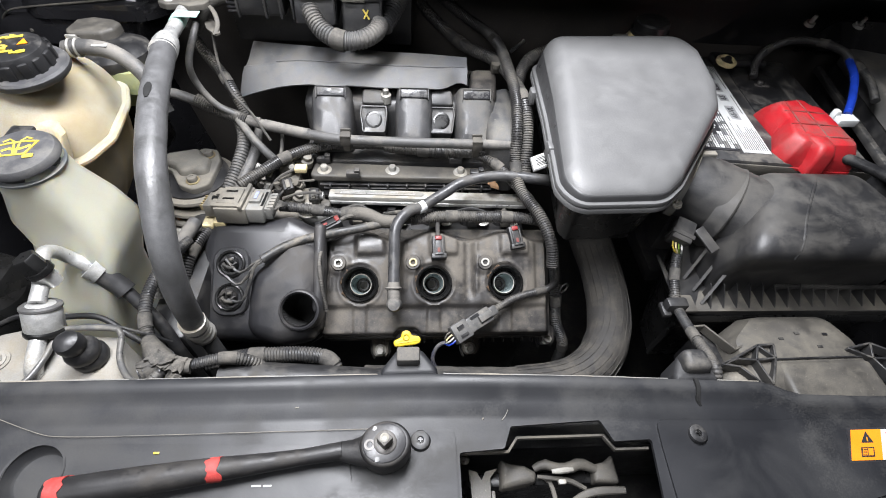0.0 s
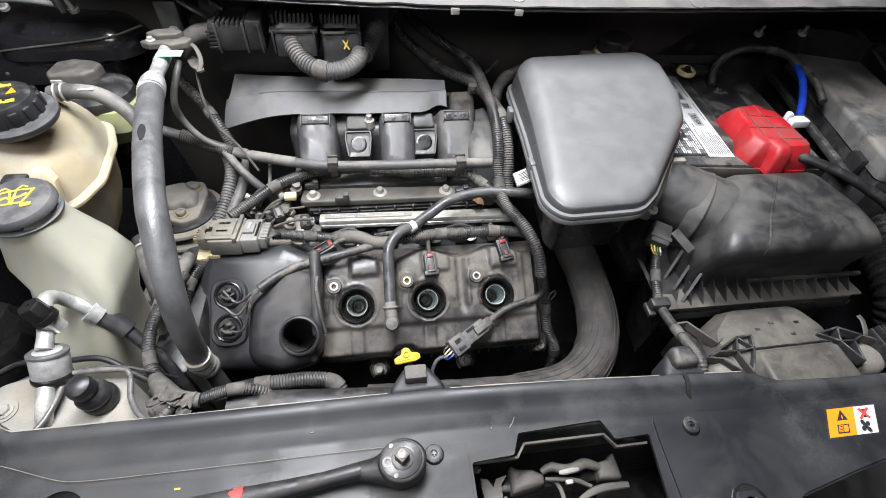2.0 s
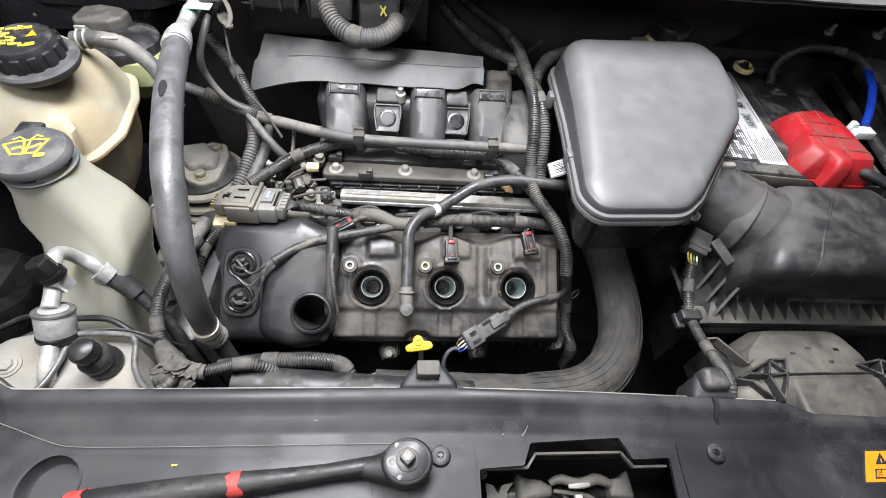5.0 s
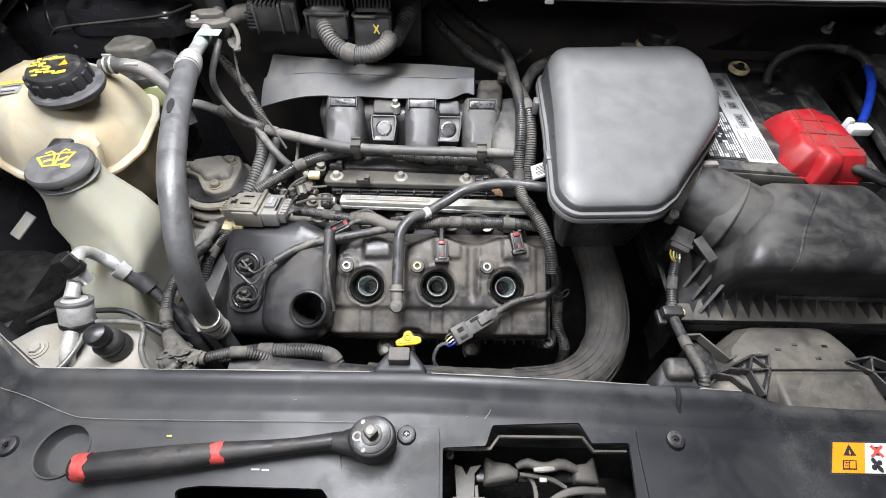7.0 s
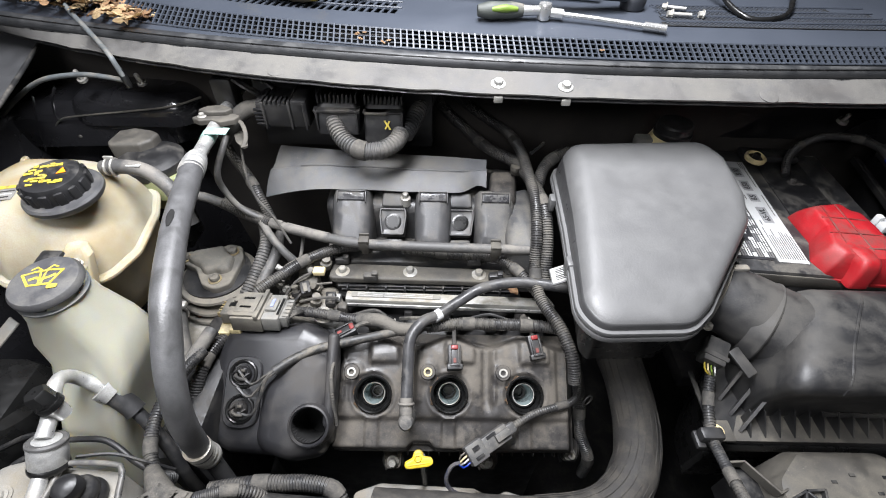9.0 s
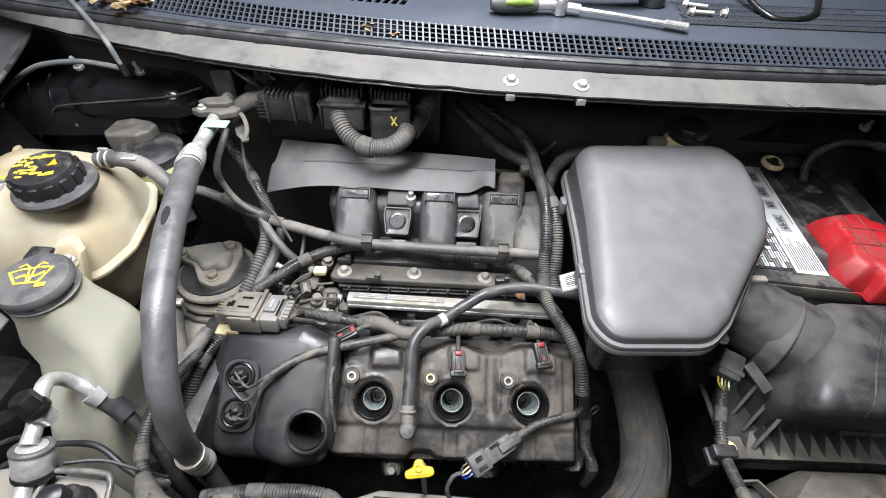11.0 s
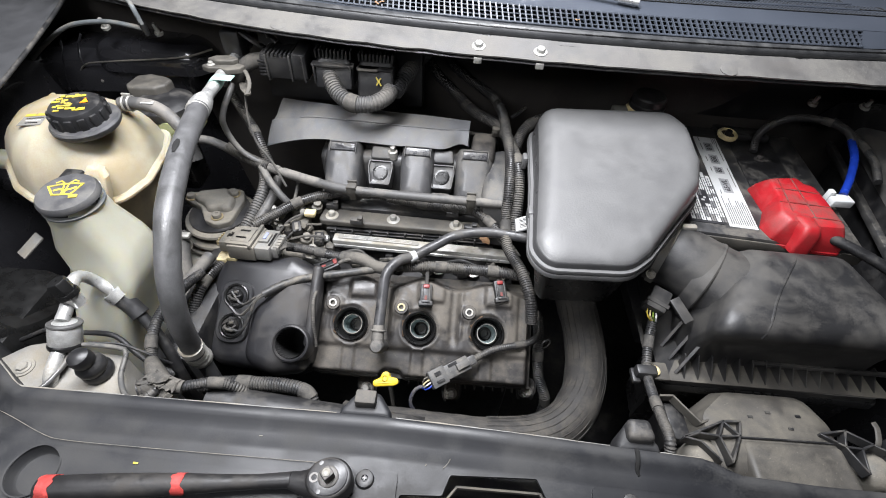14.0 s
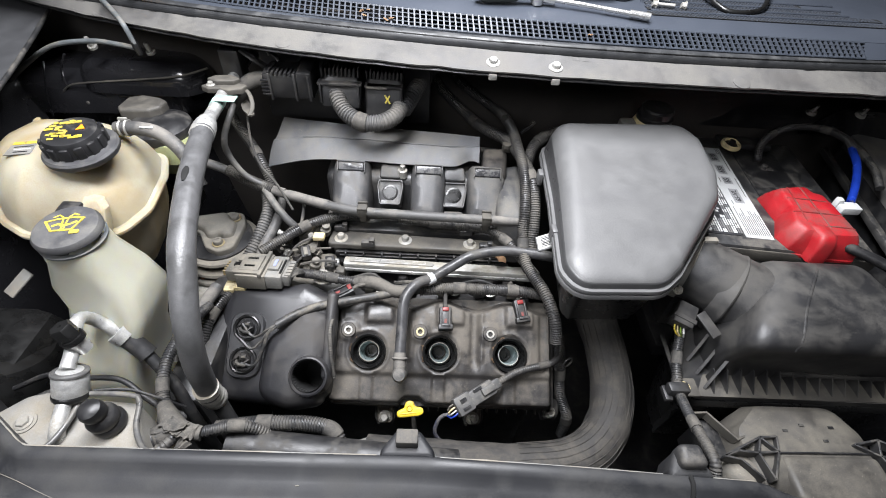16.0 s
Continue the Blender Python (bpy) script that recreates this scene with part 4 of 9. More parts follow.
# teeth and bolts along the lower flange
for i in range(17):
    u = -0.03 + i * 0.0145
    part("flange_rib", rbox((u, -0.1015, -0.046), (0.002, 0.006, 0.012), 0.0005, MV), M_cover, vc)
for u, v in ((-0.036, -0.114), (0.21, -0.101), (0.095, -0.113)):
    ear = part("ear", slab(rounded([(u - 0.013, v + 0.02), (u - 0.011, v - 0.01), (u + 0.011, v - 0.01), (u + 0.013, v + 0.02)], 0.008), [(0, -0.058), (0, -0.048), (0.001, -0.047)], MV), M_cover, vc)
    part("bolt", hexbolt(on(u, v, -0.047), 0.0058, 0.013, 0.0085, UPV), M_alu, ear, "zinc flange bolt")
    part("guard", join(*[tube([on(u + s * 0.013, v + 0.012, -0.05), on(u + s * 0.0135, v - 0.002, -0.054), on(u + s * 0.009, v - 0.013, -0.06)], 0.0018, 8, flat=0.6) for s in (-1, 1)]), M_plastic, ear)

# raised cam-drive end with two solenoids and the oil filler mouth
MOUTH = lathe([(0.0207, -0.03), (0.0207, 0.09)], Matrix.Translation((-0.131, -0.052, 0)), 32)
end = part("cam_end", moved(cut(slab(rounded([(-0.264, -0.078, 0.02), (-0.235, -0.093, 0.02), (-0.19, -0.096, 0.03), (-0.135, -0.1, 0.03), (-0.108, -0.08), (-0.104, 0.0), (-0.108, 0.05), (-0.15, 0.072), (-0.19, 0.066), (-0.25, 0.066, 0.02), (-0.264, 0.04)], 0.014),
                            [(-0.004, -0.06), (-0.004, -0.02), (0.0, -0.018), (0.001, 0.015), (0.005, 0.026), (0.012, 0.032), (0.02, 0.034)]), MOUTH.copy()), MV), M_coverblk, vc, "black oily cam-drive end of the cover")
part("shoulder", moved(cut(slab(rounded([(-0.2, -0.085, 0.03), (-0.155, -0.098, 0.03), (-0.113, -0.09, 0.02), (-0.108, -0.02, 0.02), (-0.11, 0.03, 0.02), (-0.15, 0.035, 0.02), (-0.195, -0.01, 0.03)], 0.02),
                       [(-0.003, 0.02), (0.002, 0.036), (0.01, 0.044), (0.02, 0.047)]), MOUTH), MV), M_coverblk, vc)
part("ridge", rbox((-0.11, 0.0, 0.03), (0.014, 0.115, 0.03), 0.007, MV, 3), M_coverblk, vc)
mouth = MV @ Matrix.Translation((-0.131, -0.052, 0))
part("filler_mouth", lathe([(0.0285, 0.03), (0.0265, 0.046), (0.0248, 0.052), (0.0228, 0.053), (0.0208, 0.050)], mouth @ Matrix.Rotation(radians(2), 4, "X"), 40, close=False), M_coverblk, vc, "open oil filler mouth")
# matt black wall and disc put the shade inside the mouth into colour
part("filler_bore", lathe([(0.0207, 0.0505), (0.0204, -0.02)], mouth, 40, close=False), M_black, vc)
part("filler_depth", lathe([(0, 0.0), (0.0204, 0.0)], mouth @ Matrix.Translation((0, 0, -0.02)), 32, close=False), M_black, vc)
seal_plate = part("solenoid_plate", slab(rounded([(-0.242, -0.06, 0.02), (-0.197, -0.06, 0.02), (-0.197, 0.027, 0.02), (-0.242, 0.027, 0.02)], 0.02, 8), [(0, 0.03), (0, 0.0375), (0.0015, 0.039)], MV), M_coverblk, vc)
for v in (0.005, -0.037):
    m = MV @ Matrix.Translation((-0.2195, v, 0.04))
    sol = part("solenoid", join(ring(0.0158, 0.0022, m), lathe([(0.0, -0.004), (0.0142, -0.004), (0.0146, 0.002)], m, 28, close=False)), M_seal_shade, vc, "black cam solenoid with a brown pin")
    part("core", join(lathe([(0.0105, 0.0), (0.0105, 0.007), (0.009, 0.009), (0.006, 0.009), (0.0055, 0.004), (0, 0.004)], m, 20), rbox((0.003, 0.005, 0.006), (0.009, 0.006, 0.01), 0.001, m), *[tube([m @ Vector((0.009 * math.cos(a), 0.009 * math.sin(a), 0.002)), m @ Vector((0.006 * math.cos(a + 0.6), 0.006 * math.sin(a + 0.6), 0.011)), m @ Vector((0.0105 * math.cos(a + 1.4), 0.0105 * math.sin(a + 1.4), 0.008))], 0.0013, 6) for a in (0.3, 1.8, 3.5, 5.0)]), M_drive, sol)
    part("pin", rbox((0.004, 0.005, 0.0115), (0.005, 0.003, 0.002), 0.0005, m), M_brown, sol)
    part("terminal", tube([m @ Vector((-0.006, 0.001, 0.006)), m @ Vector((-0.002, -0.004, 0.014)), m @ Vector((0.007, -0.006, 0.010))], 0.002, 8), M_tape, sol)
plain("chain_cover", (-0.27, 0.36, 0.80), (0.05, 0.2, 0.28), M_dark, "dark timing chain cover at the engine's end", "chain cover", 0.012)

# wires to the solenoids
for dv in (-0.0025, 0.0025):
    solo("wire", tube([on(-0.222, 0.0 + dv * 4, 0.05), on(-0.205, -0.014 + dv * 3, 0.05), on(-0.187, 0.002 + dv, 0.053), (-0.176, 0.363 + dv, 0.953), (-0.16, 0.377 + dv, 0.955)], 0.002, 6), M_wire, "thin black wire to a cam solenoid", "wire", "solenoid wires")
solo("wire", tube([on(-0.218, -0.04, 0.05), on(-0.201, -0.042, 0.05), on(-0.192, -0.022, 0.052), on(-0.185, 0.002, 0.054), (-0.172, 0.366, 0.954)], 0.002, 6), M_wire, "thin black wire to a cam solenoid", "wire", "solenoid wires")
loom("wiring_conduit", [(-0.178, 0.362, 0.953), (-0.157, 0.379, 0.955), (-0.13, 0.394, 0.955), (-0.1, 0.405, 0.953), (-0.062, 0.416, 0.952), (-0.035, 0.423, 0.953), (-0.012, 0.43, 0.953), (0.012, 0.433, 0.952)], 0.0058, "black taped wiring branch over the valve cover", taped=True, mat=M_wire)
loom("wiring_conduit", [(-0.105, 0.405, 0.95), on(-0.108, 0.01, 0.047), on(-0.105, -0.02, 0.047), on(-0.101, -0.055, 0.03)], 0.0028, "thin corrugated conduit hanging down the valve cover")

# breather pipe
pipe = thing("breather_hose", on(-0.015, -0.06, 0.0), "black rubber breather hose with a white band", "hose")
part("elbow", join(lathe([(0.0098, 0.0), (0.0098, 0.048), (0.0095, 0.053), (0.0075, 0.0565), (0, 0.0575)], MV @ Matrix.Translation((-0.0135, -0.048, 0.0)), 22), tube([on(-0.0135, -0.046, 0.046), on(-0.014, -0.034, 0.047), on(-0.0145, -0.02, 0.046)], 0.0084, 14)), M_rubber, pipe)
part("clamp", ring(0.009, 0.0018, MV @ Matrix.Translation((-0.0142, -0.027, 0.0465)) @ Matrix.Rotation(radians(90), 4, "X")), M_rubber, pipe)
BREATHER = [on(-0.014, -0.025, 0.0465), (-0.0135, 0.372, 0.951), (-0.0115, 0.402, 0.97), (0.004, 0.424, 0.976), (0.022, 0.437, 0.972), (0.05, 0.458, 0.975), (0.082, 0.474, 0.985), (0.13, 0.482, 0.99), (0.185, 0.474, 0.992), (0.215, 0.468, 0.992)]
part("hose", tube(BREATHER, 0.0075, 16), M_breather, pipe)
part("band", tube([(0.022 + d * 0.8, 0.437 + d * 0.55, 0.972 + d * 0.1) for d in (-0.006, 0.0, 0.006)], 0.0079, 16), M_white, pipe, "white printed band")

# coil conduit along the top of the cover, with three plugs
loom("wiring_conduit", [(-0.17, 0.452, 0.957), (-0.14, 0.449, 0.957), (-0.1, 0.444, 0.954), (-0.07, 0.44, 0.953)], 0.0072, "dusty corrugated conduit along the valve cover")
loom("wiring_conduit", [(-0.085, 0.443, 0.953), (-0.055, 0.438, 0.957), (-0.03, 0.427, 0.955), (-0.005, 0.428, 0.953)], 0.0095, "taped junction of the coil wiring", taped=True)
loom("wiring_conduit", [(0.008, 0.432, 0.953), (0.055, 0.438, 0.953), (0.1, 0.438, 0.953), (0.15, 0.437, 0.953), (0.195, 0.432, 0.952)], 0.0085, "dusty corrugated conduit along the valve cover")


def coil_plug(at, rz, rx, start):
    m = turned(at, rx, 0, rz)
    t_ = thing("coil_connector", at, "unplugged black coil connector with a red lock tab", "connector", "coil connectors")
    part("body", join(rbox((0, -0.012, 0), (0.0175, 0.03, 0.013), 0.002, m), rbox((0, -0.026, 0.0), (0.0205, 0.007, 0.0145), 0.001, m)), M_dark, t_)
    part("window", rbox((0, -0.018, 0.0068), (0.0036, 0.006, 0.001), 0, m), M_redclip, t_)
    part("lock_tab", rbox((0, -0.001, 0.007), (0.0092, 0.006, 0.0032), 0.0014, m, 3), M_redclip, t_, "red plastic lock tab")
    part("latch", join(rbox((-0.0052, -0.014, 0.0075), (0.0018, 0.022, 0.004), 0.0005, m), rbox((0.0052, -0.014, 0.0075), (0.0018, 0.022, 0.004), 0.0005, m), rbox((0, -0.024, 0.0085), (0.0125, 0.003, 0.002), 0.0005, m)), M_plastic, t_)
    part("lead", tube([m @ Vector((0, 0.003, 0.0)), m @ Vector((0, 0.012, 0.001)), start], 0.003, 8), M_tape, t_)


coil_plug((0.0455, 0.411, 0.937), 2, 22, (0.045, 0.437, 0.953))
coil_plug((0.152, 0.426, 0.941), 12, 26, (0.146, 0.44, 0.952))
coil_plug((-0.089, 0.4255, 0.956), -62, 10, (-0.06, 0.438, 0.957))

# loose sensor connector lying on the lower edge
sc = thing("sensor_connector", (0.12, 0.33, 0.87), "unplugged grey-brown sensor connector with bare coloured wires", "connector")
ms = Matrix.Translation((0.093, 0.307, 0.888)) @ Matrix.Rotation(radians(34), 4, "Z") @ Matrix.Rotation(radians(24), 4, "X") @ Matrix.Diagonal((1.12, 1.2, 1.1, 1))
part("body", join(rbox((0.0, 0, 0), (0.044, 0.017, 0.013), 0.002, ms), rbox((-0.022, 0, 0.0), (0.022, 0.021, 0.014), 0.002, ms), rbox((0.012, -0.0, 0.008), (0.018, 0.008, 0.005), 0.001, ms), rbox((0.026, 0, 0), (0.012, 0.011, 0.011), 0.002, ms)), M_fuse, sc)
part("slot", join(rbox((0.0, 0.006, 0.0065), (0.012, 0.003, 0.002), 0, ms), rbox((-0.022, 0.004, 0.0075), (0.008, 0.004, 0.002), 0, ms), rbox((-0.022, -0.005, 0.0075), (0.01, 0.003, 0.002), 0, ms)), M_dark, sc)
for j, mt_ in enumerate((M_blue, M_white, M_cream, M_wire)):
    o = ms @ Vector((-0.032, -0.005 + 0.0035 * j, 0))
    part("wire", tube([o, o + Vector((-0.008, -0.006, -0.003)), Vector((0.052, 0.284, 0.873)) + Vector((0.002 * j, 0, 0))], 0.0012, 6), mt_, sc)
solo("sensor_lead", tube([(0.054, 0.285, 0.874), (0.045, 0.284, 0.87), (0.038, 0.277, 0.86), (0.0375, 0.27, 0.848), (0.047, 0.265, 0.833), (0.075, 0.262, 0.809), (0.09, 0.26, 0.79)], 0.0027, 8), M_bluedark, "dark blue sleeved sensor lead", "wire")
loom("wiring_conduit", [ms @ Vector((0.03, 0, 0)), (0.15, 0.34, 0.895), (0.185, 0.352, 0.893), (0.205, 0.36, 0.893), (0.217, 0.378, 0.893), (0.216, 0.41, 0.9)], 0.0052, "thin corrugated conduit to the sensor connector")
loom("wiring_conduit", [(0.216, 0.40, 0.898), (0.222, 0.38, 0.87), (0.228, 0.35, 0.82), (0.245, 0.33, 0.78), (0.25, 0.33, 0.72)], 0.0085, "black conduit beside the engine's end", mat=M_plastic)
solo("hose_clip", ring(0.0075, 0.0015, turned((0.232, 0.372, 0.872), 80, 0, 30)), M_plastic, "black plastic conduit ring clip", "clip")

# dipstick
dip = thing("dipstick", (0.008, 0.285, 0.82), "yellow plastic oil dipstick handle", "dipstick")
DIPM = turned((0.003, 0.279, 0.894), 28, 0, 8) @ Matrix.Diagonal((0.85, 0.85, 1, 1))
part("handle", slab(rounded([(-0.02, -0.0075, 0.005), (-0.012, -0.0085), (0.012, -0.0085), (0.0205, -0.006, 0.006), (0.0195, 0.003, 0.006), (0.008, 0.0055), (0.004, 0.0105, 0.003), (-0.006, 0.0105, 0.003), (-0.009, 0.005), (-0.0205, 0.001, 0.005)], 0.003), soft(-0.0045, 0.0035, 0.0025), DIPM), M_yellow, dip)
part("rib", join(rbox((0.0, -0.003, 0.0034), (0.033, 0.0018, 0.0016), 0.0006, DIPM), ring(0.0042, 0.0012, DIPM @ Matrix.Translation((-0.001, 0.0045, 0.004)))), M_yellow, dip)
part("neck", lathe([(0.007, -0.014), (0.0065, 0.0), (0.004, 0.004)], turned((0.002, 0.287, 0.893), 0, 0, 0), 14), M_yellow, dip)
part("stick", tube([(0.007, 0.287, 0.89), (0.0075, 0.287, 0.85), (0.01, 0.285, 0.8), (0.012, 0.284, 0.75)], 0.0035, 8), M_drive, dip)

# exhaust-side parts seen below the cover
sh_ = thing("heat_shield", (0.0, 0.262, 0.74), "rust-flecked grey metal heat shield below the valve cover", "heat shield")
part("plate", cut(slab(rounded([(-0.085, 0.235, 0.01), (0.12, 0.23, 0.01), (0.143, 0.25, 0.014), (0.14, 0.272, 0.012), (0.118, 0.278, 0.01), (0.1, 0.27, 0.008), (0.075, 0.281, 0.012), (0.02, 0.283), (-0.05, 0.286, 0.02), (-0.085, 0.274, 0.01)], 0.008), soft(0.79, 0.8, 0.004)), lathe([(0.022, 0.7), (0.022, 0.9)], Matrix.Translation((0.085, 0.253, 0)), 28)), M_greymetal, sh_)
part("dimple", lathe([(0.014, 0.798), (0.0125, 0.803), (0.008, 0.8045), (0, 0.8045)], Matrix.Translation((0.012, 0.263, 0)), 24), M_greymetal, sh_)
part("bolt", lathe([(0.008, 0.8), (0.008, 0.808), (0.006, 0.812), (0.003, 0.812), (0.003, 0.808)], Matrix.Translation((0.125, 0.262, 0)), 14), M_rust, sh_, "rusty bolt")
part("block", rbox((0.085, 0.255, 0.775), (0.03, 0.02, 0.02), 0.004), M_light, sh_)

# ---- intake manifold ----
mani = thing("intake_manifold", (0.0, 0.6, 0.93), "dusty black plastic intake manifold with three runners", "intake manifold")
part("plenum", slab(rounded([(-0.15, 0.595), (0.14, 0.59), (0.15, 0.70), (-0.15, 0.72)], 0.02), soft(0.93, 1.03, 0.015)), M_plastic, mani)
part("lower_body", rbox((0.0, 0.58, 0.935), (0.3, 0.08, 0.06), 0.006), M_plastic, mani)
RUN = ((-0.106, 0.056), (0.013, 0.052), (0.104, 0.056))
mr = Matrix.Translation((0, 0.578, 1.018)) @ Matrix.Rotation(radians(41), 4, "X")
for x, w in RUN:
    run = part("runner", slab(rounded([(x - w * 0.47, -0.046), (x + w * 0.47, -0.046), (x + w * 0.52, 0.02), (x + w * 0.46, 0.044), (x - w * 0.46, 0.044), (x - w * 0.52, 0.02)], 0.008), [(-0.004, -0.06), (-0.002, -0.02), (0.0, 0.0), (0.004, 0.007), (0.010, 0.0105), (0.018, 0.011)], mr), M_runner, mani)
    part("cap", slab(rounded([(x - 0.02, 0.024), (x + 0.02, 0.024), (x + 0.02, 0.037), (x - 0.02, 0.037)], 0.003), soft(0.008, 0.0135, 0.002), mr), M_gloss, run, "shiny smooth runner cap")
    part("rim", join(rbox((x, 0.0385, 0.0115), (0.042, 0.0016, 0.003), 0.0005, mr), rbox((x - 0.0205, 0.03, 0.0115), (0.0016, 0.016, 0.003), 0.0005, mr), rbox((x + 0.0205, 0.03, 0.0115), (0.0016, 0.016, 0.003), 0.0005, mr)), M_runner, run)
for x in (-0.046, 0.0535):
    pl = part("flange_plate", slab(rounded([(x - 0.0165, -0.024), (x + 0.0165, -0.024), (x + 0.0205, 0.004), (x + 0.019, 0.016), (x - 0.019, 0.016), (x - 0.0205, 0.004)], 0.004), [(0, -0.03), (0, -0.001), (0.0008, 0.001), (0.0022, 0.001), (0.003, -0.002), (0.006, -0.003)], mr), M_runner, mani)
    part("pocket", lathe([(0.0125, -0.0028), (0.0105, -0.0022), (0.0088, -0.0022), (0.008, -0.006), (0, -0.006)], mr @ Matrix.Translation((x, -0.004, 0)), 24), M_seal_shade, pl)
    part("boss_nut", lathe([(0.0048, -0.006), (0.0048, -0.0045), (0.003, -0.004), (0, -0.004)], mr @ Matrix.Translation((x, -0.006, 0)), 16), M_brown, pl, "tan dusty nut")
    part("upper_web", slab(rounded([(x - 0.018, 0.018), (x + 0.018, 0.018), (x + 0.015, 0.04), (x - 0.015, 0.04)], 0.005), soft(-0.03, 0.0, 0.003), mr), M_runner, pl)
    part("foot", rbox((x, -0.036, -0.002), (0.03, 0.012, 0.008), 0.003, mr), M_plastic, pl)
part("end_chamber", slab(rounded([(0.118, 0.52), (0.165, 0.515), (0.172, 0.60), (0.16, 0.64), (0.12, 0.63)], 0.012), soft(0.93, 1.03, 0.014), None, (0, 0.15, 0.58)), M_runner, mani)
part("shoulder", slab(rounded([(0.094, 0.596), (0.134, 0.593), (0.14, 0.655), (0.1, 0.655)], 0.01), soft(0.98, 1.052, 0.01), None, (0, 0.12, 0.62)), M_cover, mani)
part("stud", join(lathe([(0.0075, 0), (0.0075, 0.012), (0.006, 0.013)], Matrix.Translation((-0.028, 0.60, 1.028)), 16), lathe([(0.0045, 0.012), (0.0045, 0.02), (0.003, 0.021)], Matrix.Translation((-0.028, 0.60, 1.028)), 6)), M_steel, mani)


def foam(s, t):
    x = -0.252 + 0.345 * s
    front = 0.602 + 0.02 * math.exp(-((s - 0.97) / 0.05) ** 2) - 0.002 * math.sin(s * 9)
    back = 0.692 - 0.03 * s
    y = front + (back - front) * t
    z = 1.050 + 0.018 * t + 0.006 * math.sin(math.pi * min(1, t * 1.6)) - 0.048 * (1 - t) ** 1.2 * max(0.0, 1 - s / 0.36) ** 1.6
    y += 0.04 * (1 - t) * max(0.0, 1 - s / 0.42) ** 1.5
    return Vector((x - 0.002 * (1 - t) + 0.024 * t * max(0.0, 1 - s / 0.35), y, z + 0.004 * (1 - abs(2 * t - 0.9)) * (t < 0.5) + 0.0015 * noise.noise(Vector((x * 14, y * 20, 0)))))


sheet_ = thing("foam_sheet", (-0.08, 0.65, 1.05), "bent grey insulation sheet lying on the intake manifold", "insulation sheet")
part("sheet", grid_sheet(48, 14, foam, 0.004), M_sheet, sheet_)
part("fold", tube([Vector(foam(k / 12, 0.48)) + Vector((0, 0, 0.0002)) for k in range(2, 13)], 0.0011, 6), M_sheet, sheet_, "thin raised fold line")

# lower manifold flange, injector rail
low = thing("injector_flange", (0.02, 0.5, 0.90), "dusty grey manifold flange with bolts", "manifold flange")
part("flange", slab(rounded([(-0.138, 0.509), (0.14, 0.505), (0.15, 0.53), (-0.134, 0.54)], 0.008), soft(0.954, 0.963, 0.003)), M_brown, low)
part("web", rbox((0.005, 0.522, 0.926), (0.27, 0.016, 0.054), 0.003), M_dark, low)
part("slot_rail", join(rbox((0.005, 0.509, 0.9475), (0.26, 0.006, 0.0022), 0.0006), rbox((0.005, 0.507, 0.942), (0.25, 0.005, 0.0018), 0.0005)), M_plastic, low)
part("gasket_edge", rbox((0.01, 0.502, 0.934), (0.27, 0.012, 0.006), 0.002), M_seal_shade, low)
for x, y in ((-0.019, 0.523), (0.082, 0.52), (-0.118, 0.522)):
    part("bolt", hexbolt((x, y, 0.962), 0.0058, 0.009, 0.0105), M_alu, low, "flange bolt with washer")
for i in range(9):
    part("rib", rbox((-0.11 + i * 0.028, 0.505, 0.944), (0.0025, 0.008, 0.014), 0.0006), M_plastic, low)
rail = thing("fuel_rail", (0.02, 0.482, 0.92), "bright aluminium fuel rail with a flat label face", "fuel rail")
part("rail", rbox((0.022, 0.486, 0.942), (0.292, 0.017, 0.014), 0.003, turned((0, 0, 0), 0, 0, -1.6)), M_alu, rail)
RM = turned((0, 0, 0), 0, 0, -1.6)
part("face", slab(rounded([(-0.1155, 0.4825), (0.012, 0.4825), (0.014, 0.487), (0.006, 0.492), (-0.1155, 0.492)], 0.003), [(0, 0.9488), (0, 0.9502)], RM), M_greymetal, rail, "dull framed field on the rail")
for dy in (-0.0028, 0.0, 0.0026):
    part("print_line", rbox((-0.053, 0.4872 + dy, 0.9504), (0.108, 0.0008, 0.0004), 0, RM), M_bright, rail)
part("lip", rbox((0.022, 0.4775, 0.938), (0.288, 0.003, 0.006), 0.001, turned((0, 0, 0), 0, 0, -1.6)), M_bright, rail)
part("end_fitting", join(lathe([(0.006, 0), (0.006, 0.008), (0.0075, 0.009), (0.0075, 0.016), (0, 0.017)], turned((-0.118, 0.488, 0.943), 0, -90, 0), 14)), M_bright, rail)
part("bracket", rbox((-0.115, 0.478, 0.93), (0.014, 0.014, 0.02), 0.003), M_brown, rail)
for i, x in enumerate((-0.075, -0.02, 0.035, 0.09, 0.14)):
    inj = thing("injector", (x, 0.465, 0.9), "small dark fuel injector with a connector", "injector", "fuel injectors")
    part("body", lathe([(0.008, 0), (0.009, 0.012), (0.007, 0.018), (0.006, 0.032), (0, 0.033)], turned((x, 0.465, 0.9), -20, 0, 0), 14), M_drive, inj)
    part("plug", rbox((x + 0.008, 0.455, 0.925), (0.016, 0.014, 0.012), 0.002, None), M_plastic if i % 2 else M_light, inj)
    part("wire", tube([(x + 0.012, 0.45, 0.925), (x + 0.018, 0.445, 0.935), (x + 0.012, 0.442, 0.948)], 0.0022, 6), M_tape, inj)
for x in (-0.06, -0.005, 0.06, 0.115, 0.16):
    solo("bolt", hexbolt((x, 0.462, 0.918), 0.006, 0.008, 0.01), M_steel, "small zinc bolt below the fuel rail", "bolt", "rail bolts")
plain("valley", (0.0, 0.46, 0.86), (0.36, 0.09, 0.1), M_drive, "dark engine valley under the fuel rail", "engine valley", 0.01)


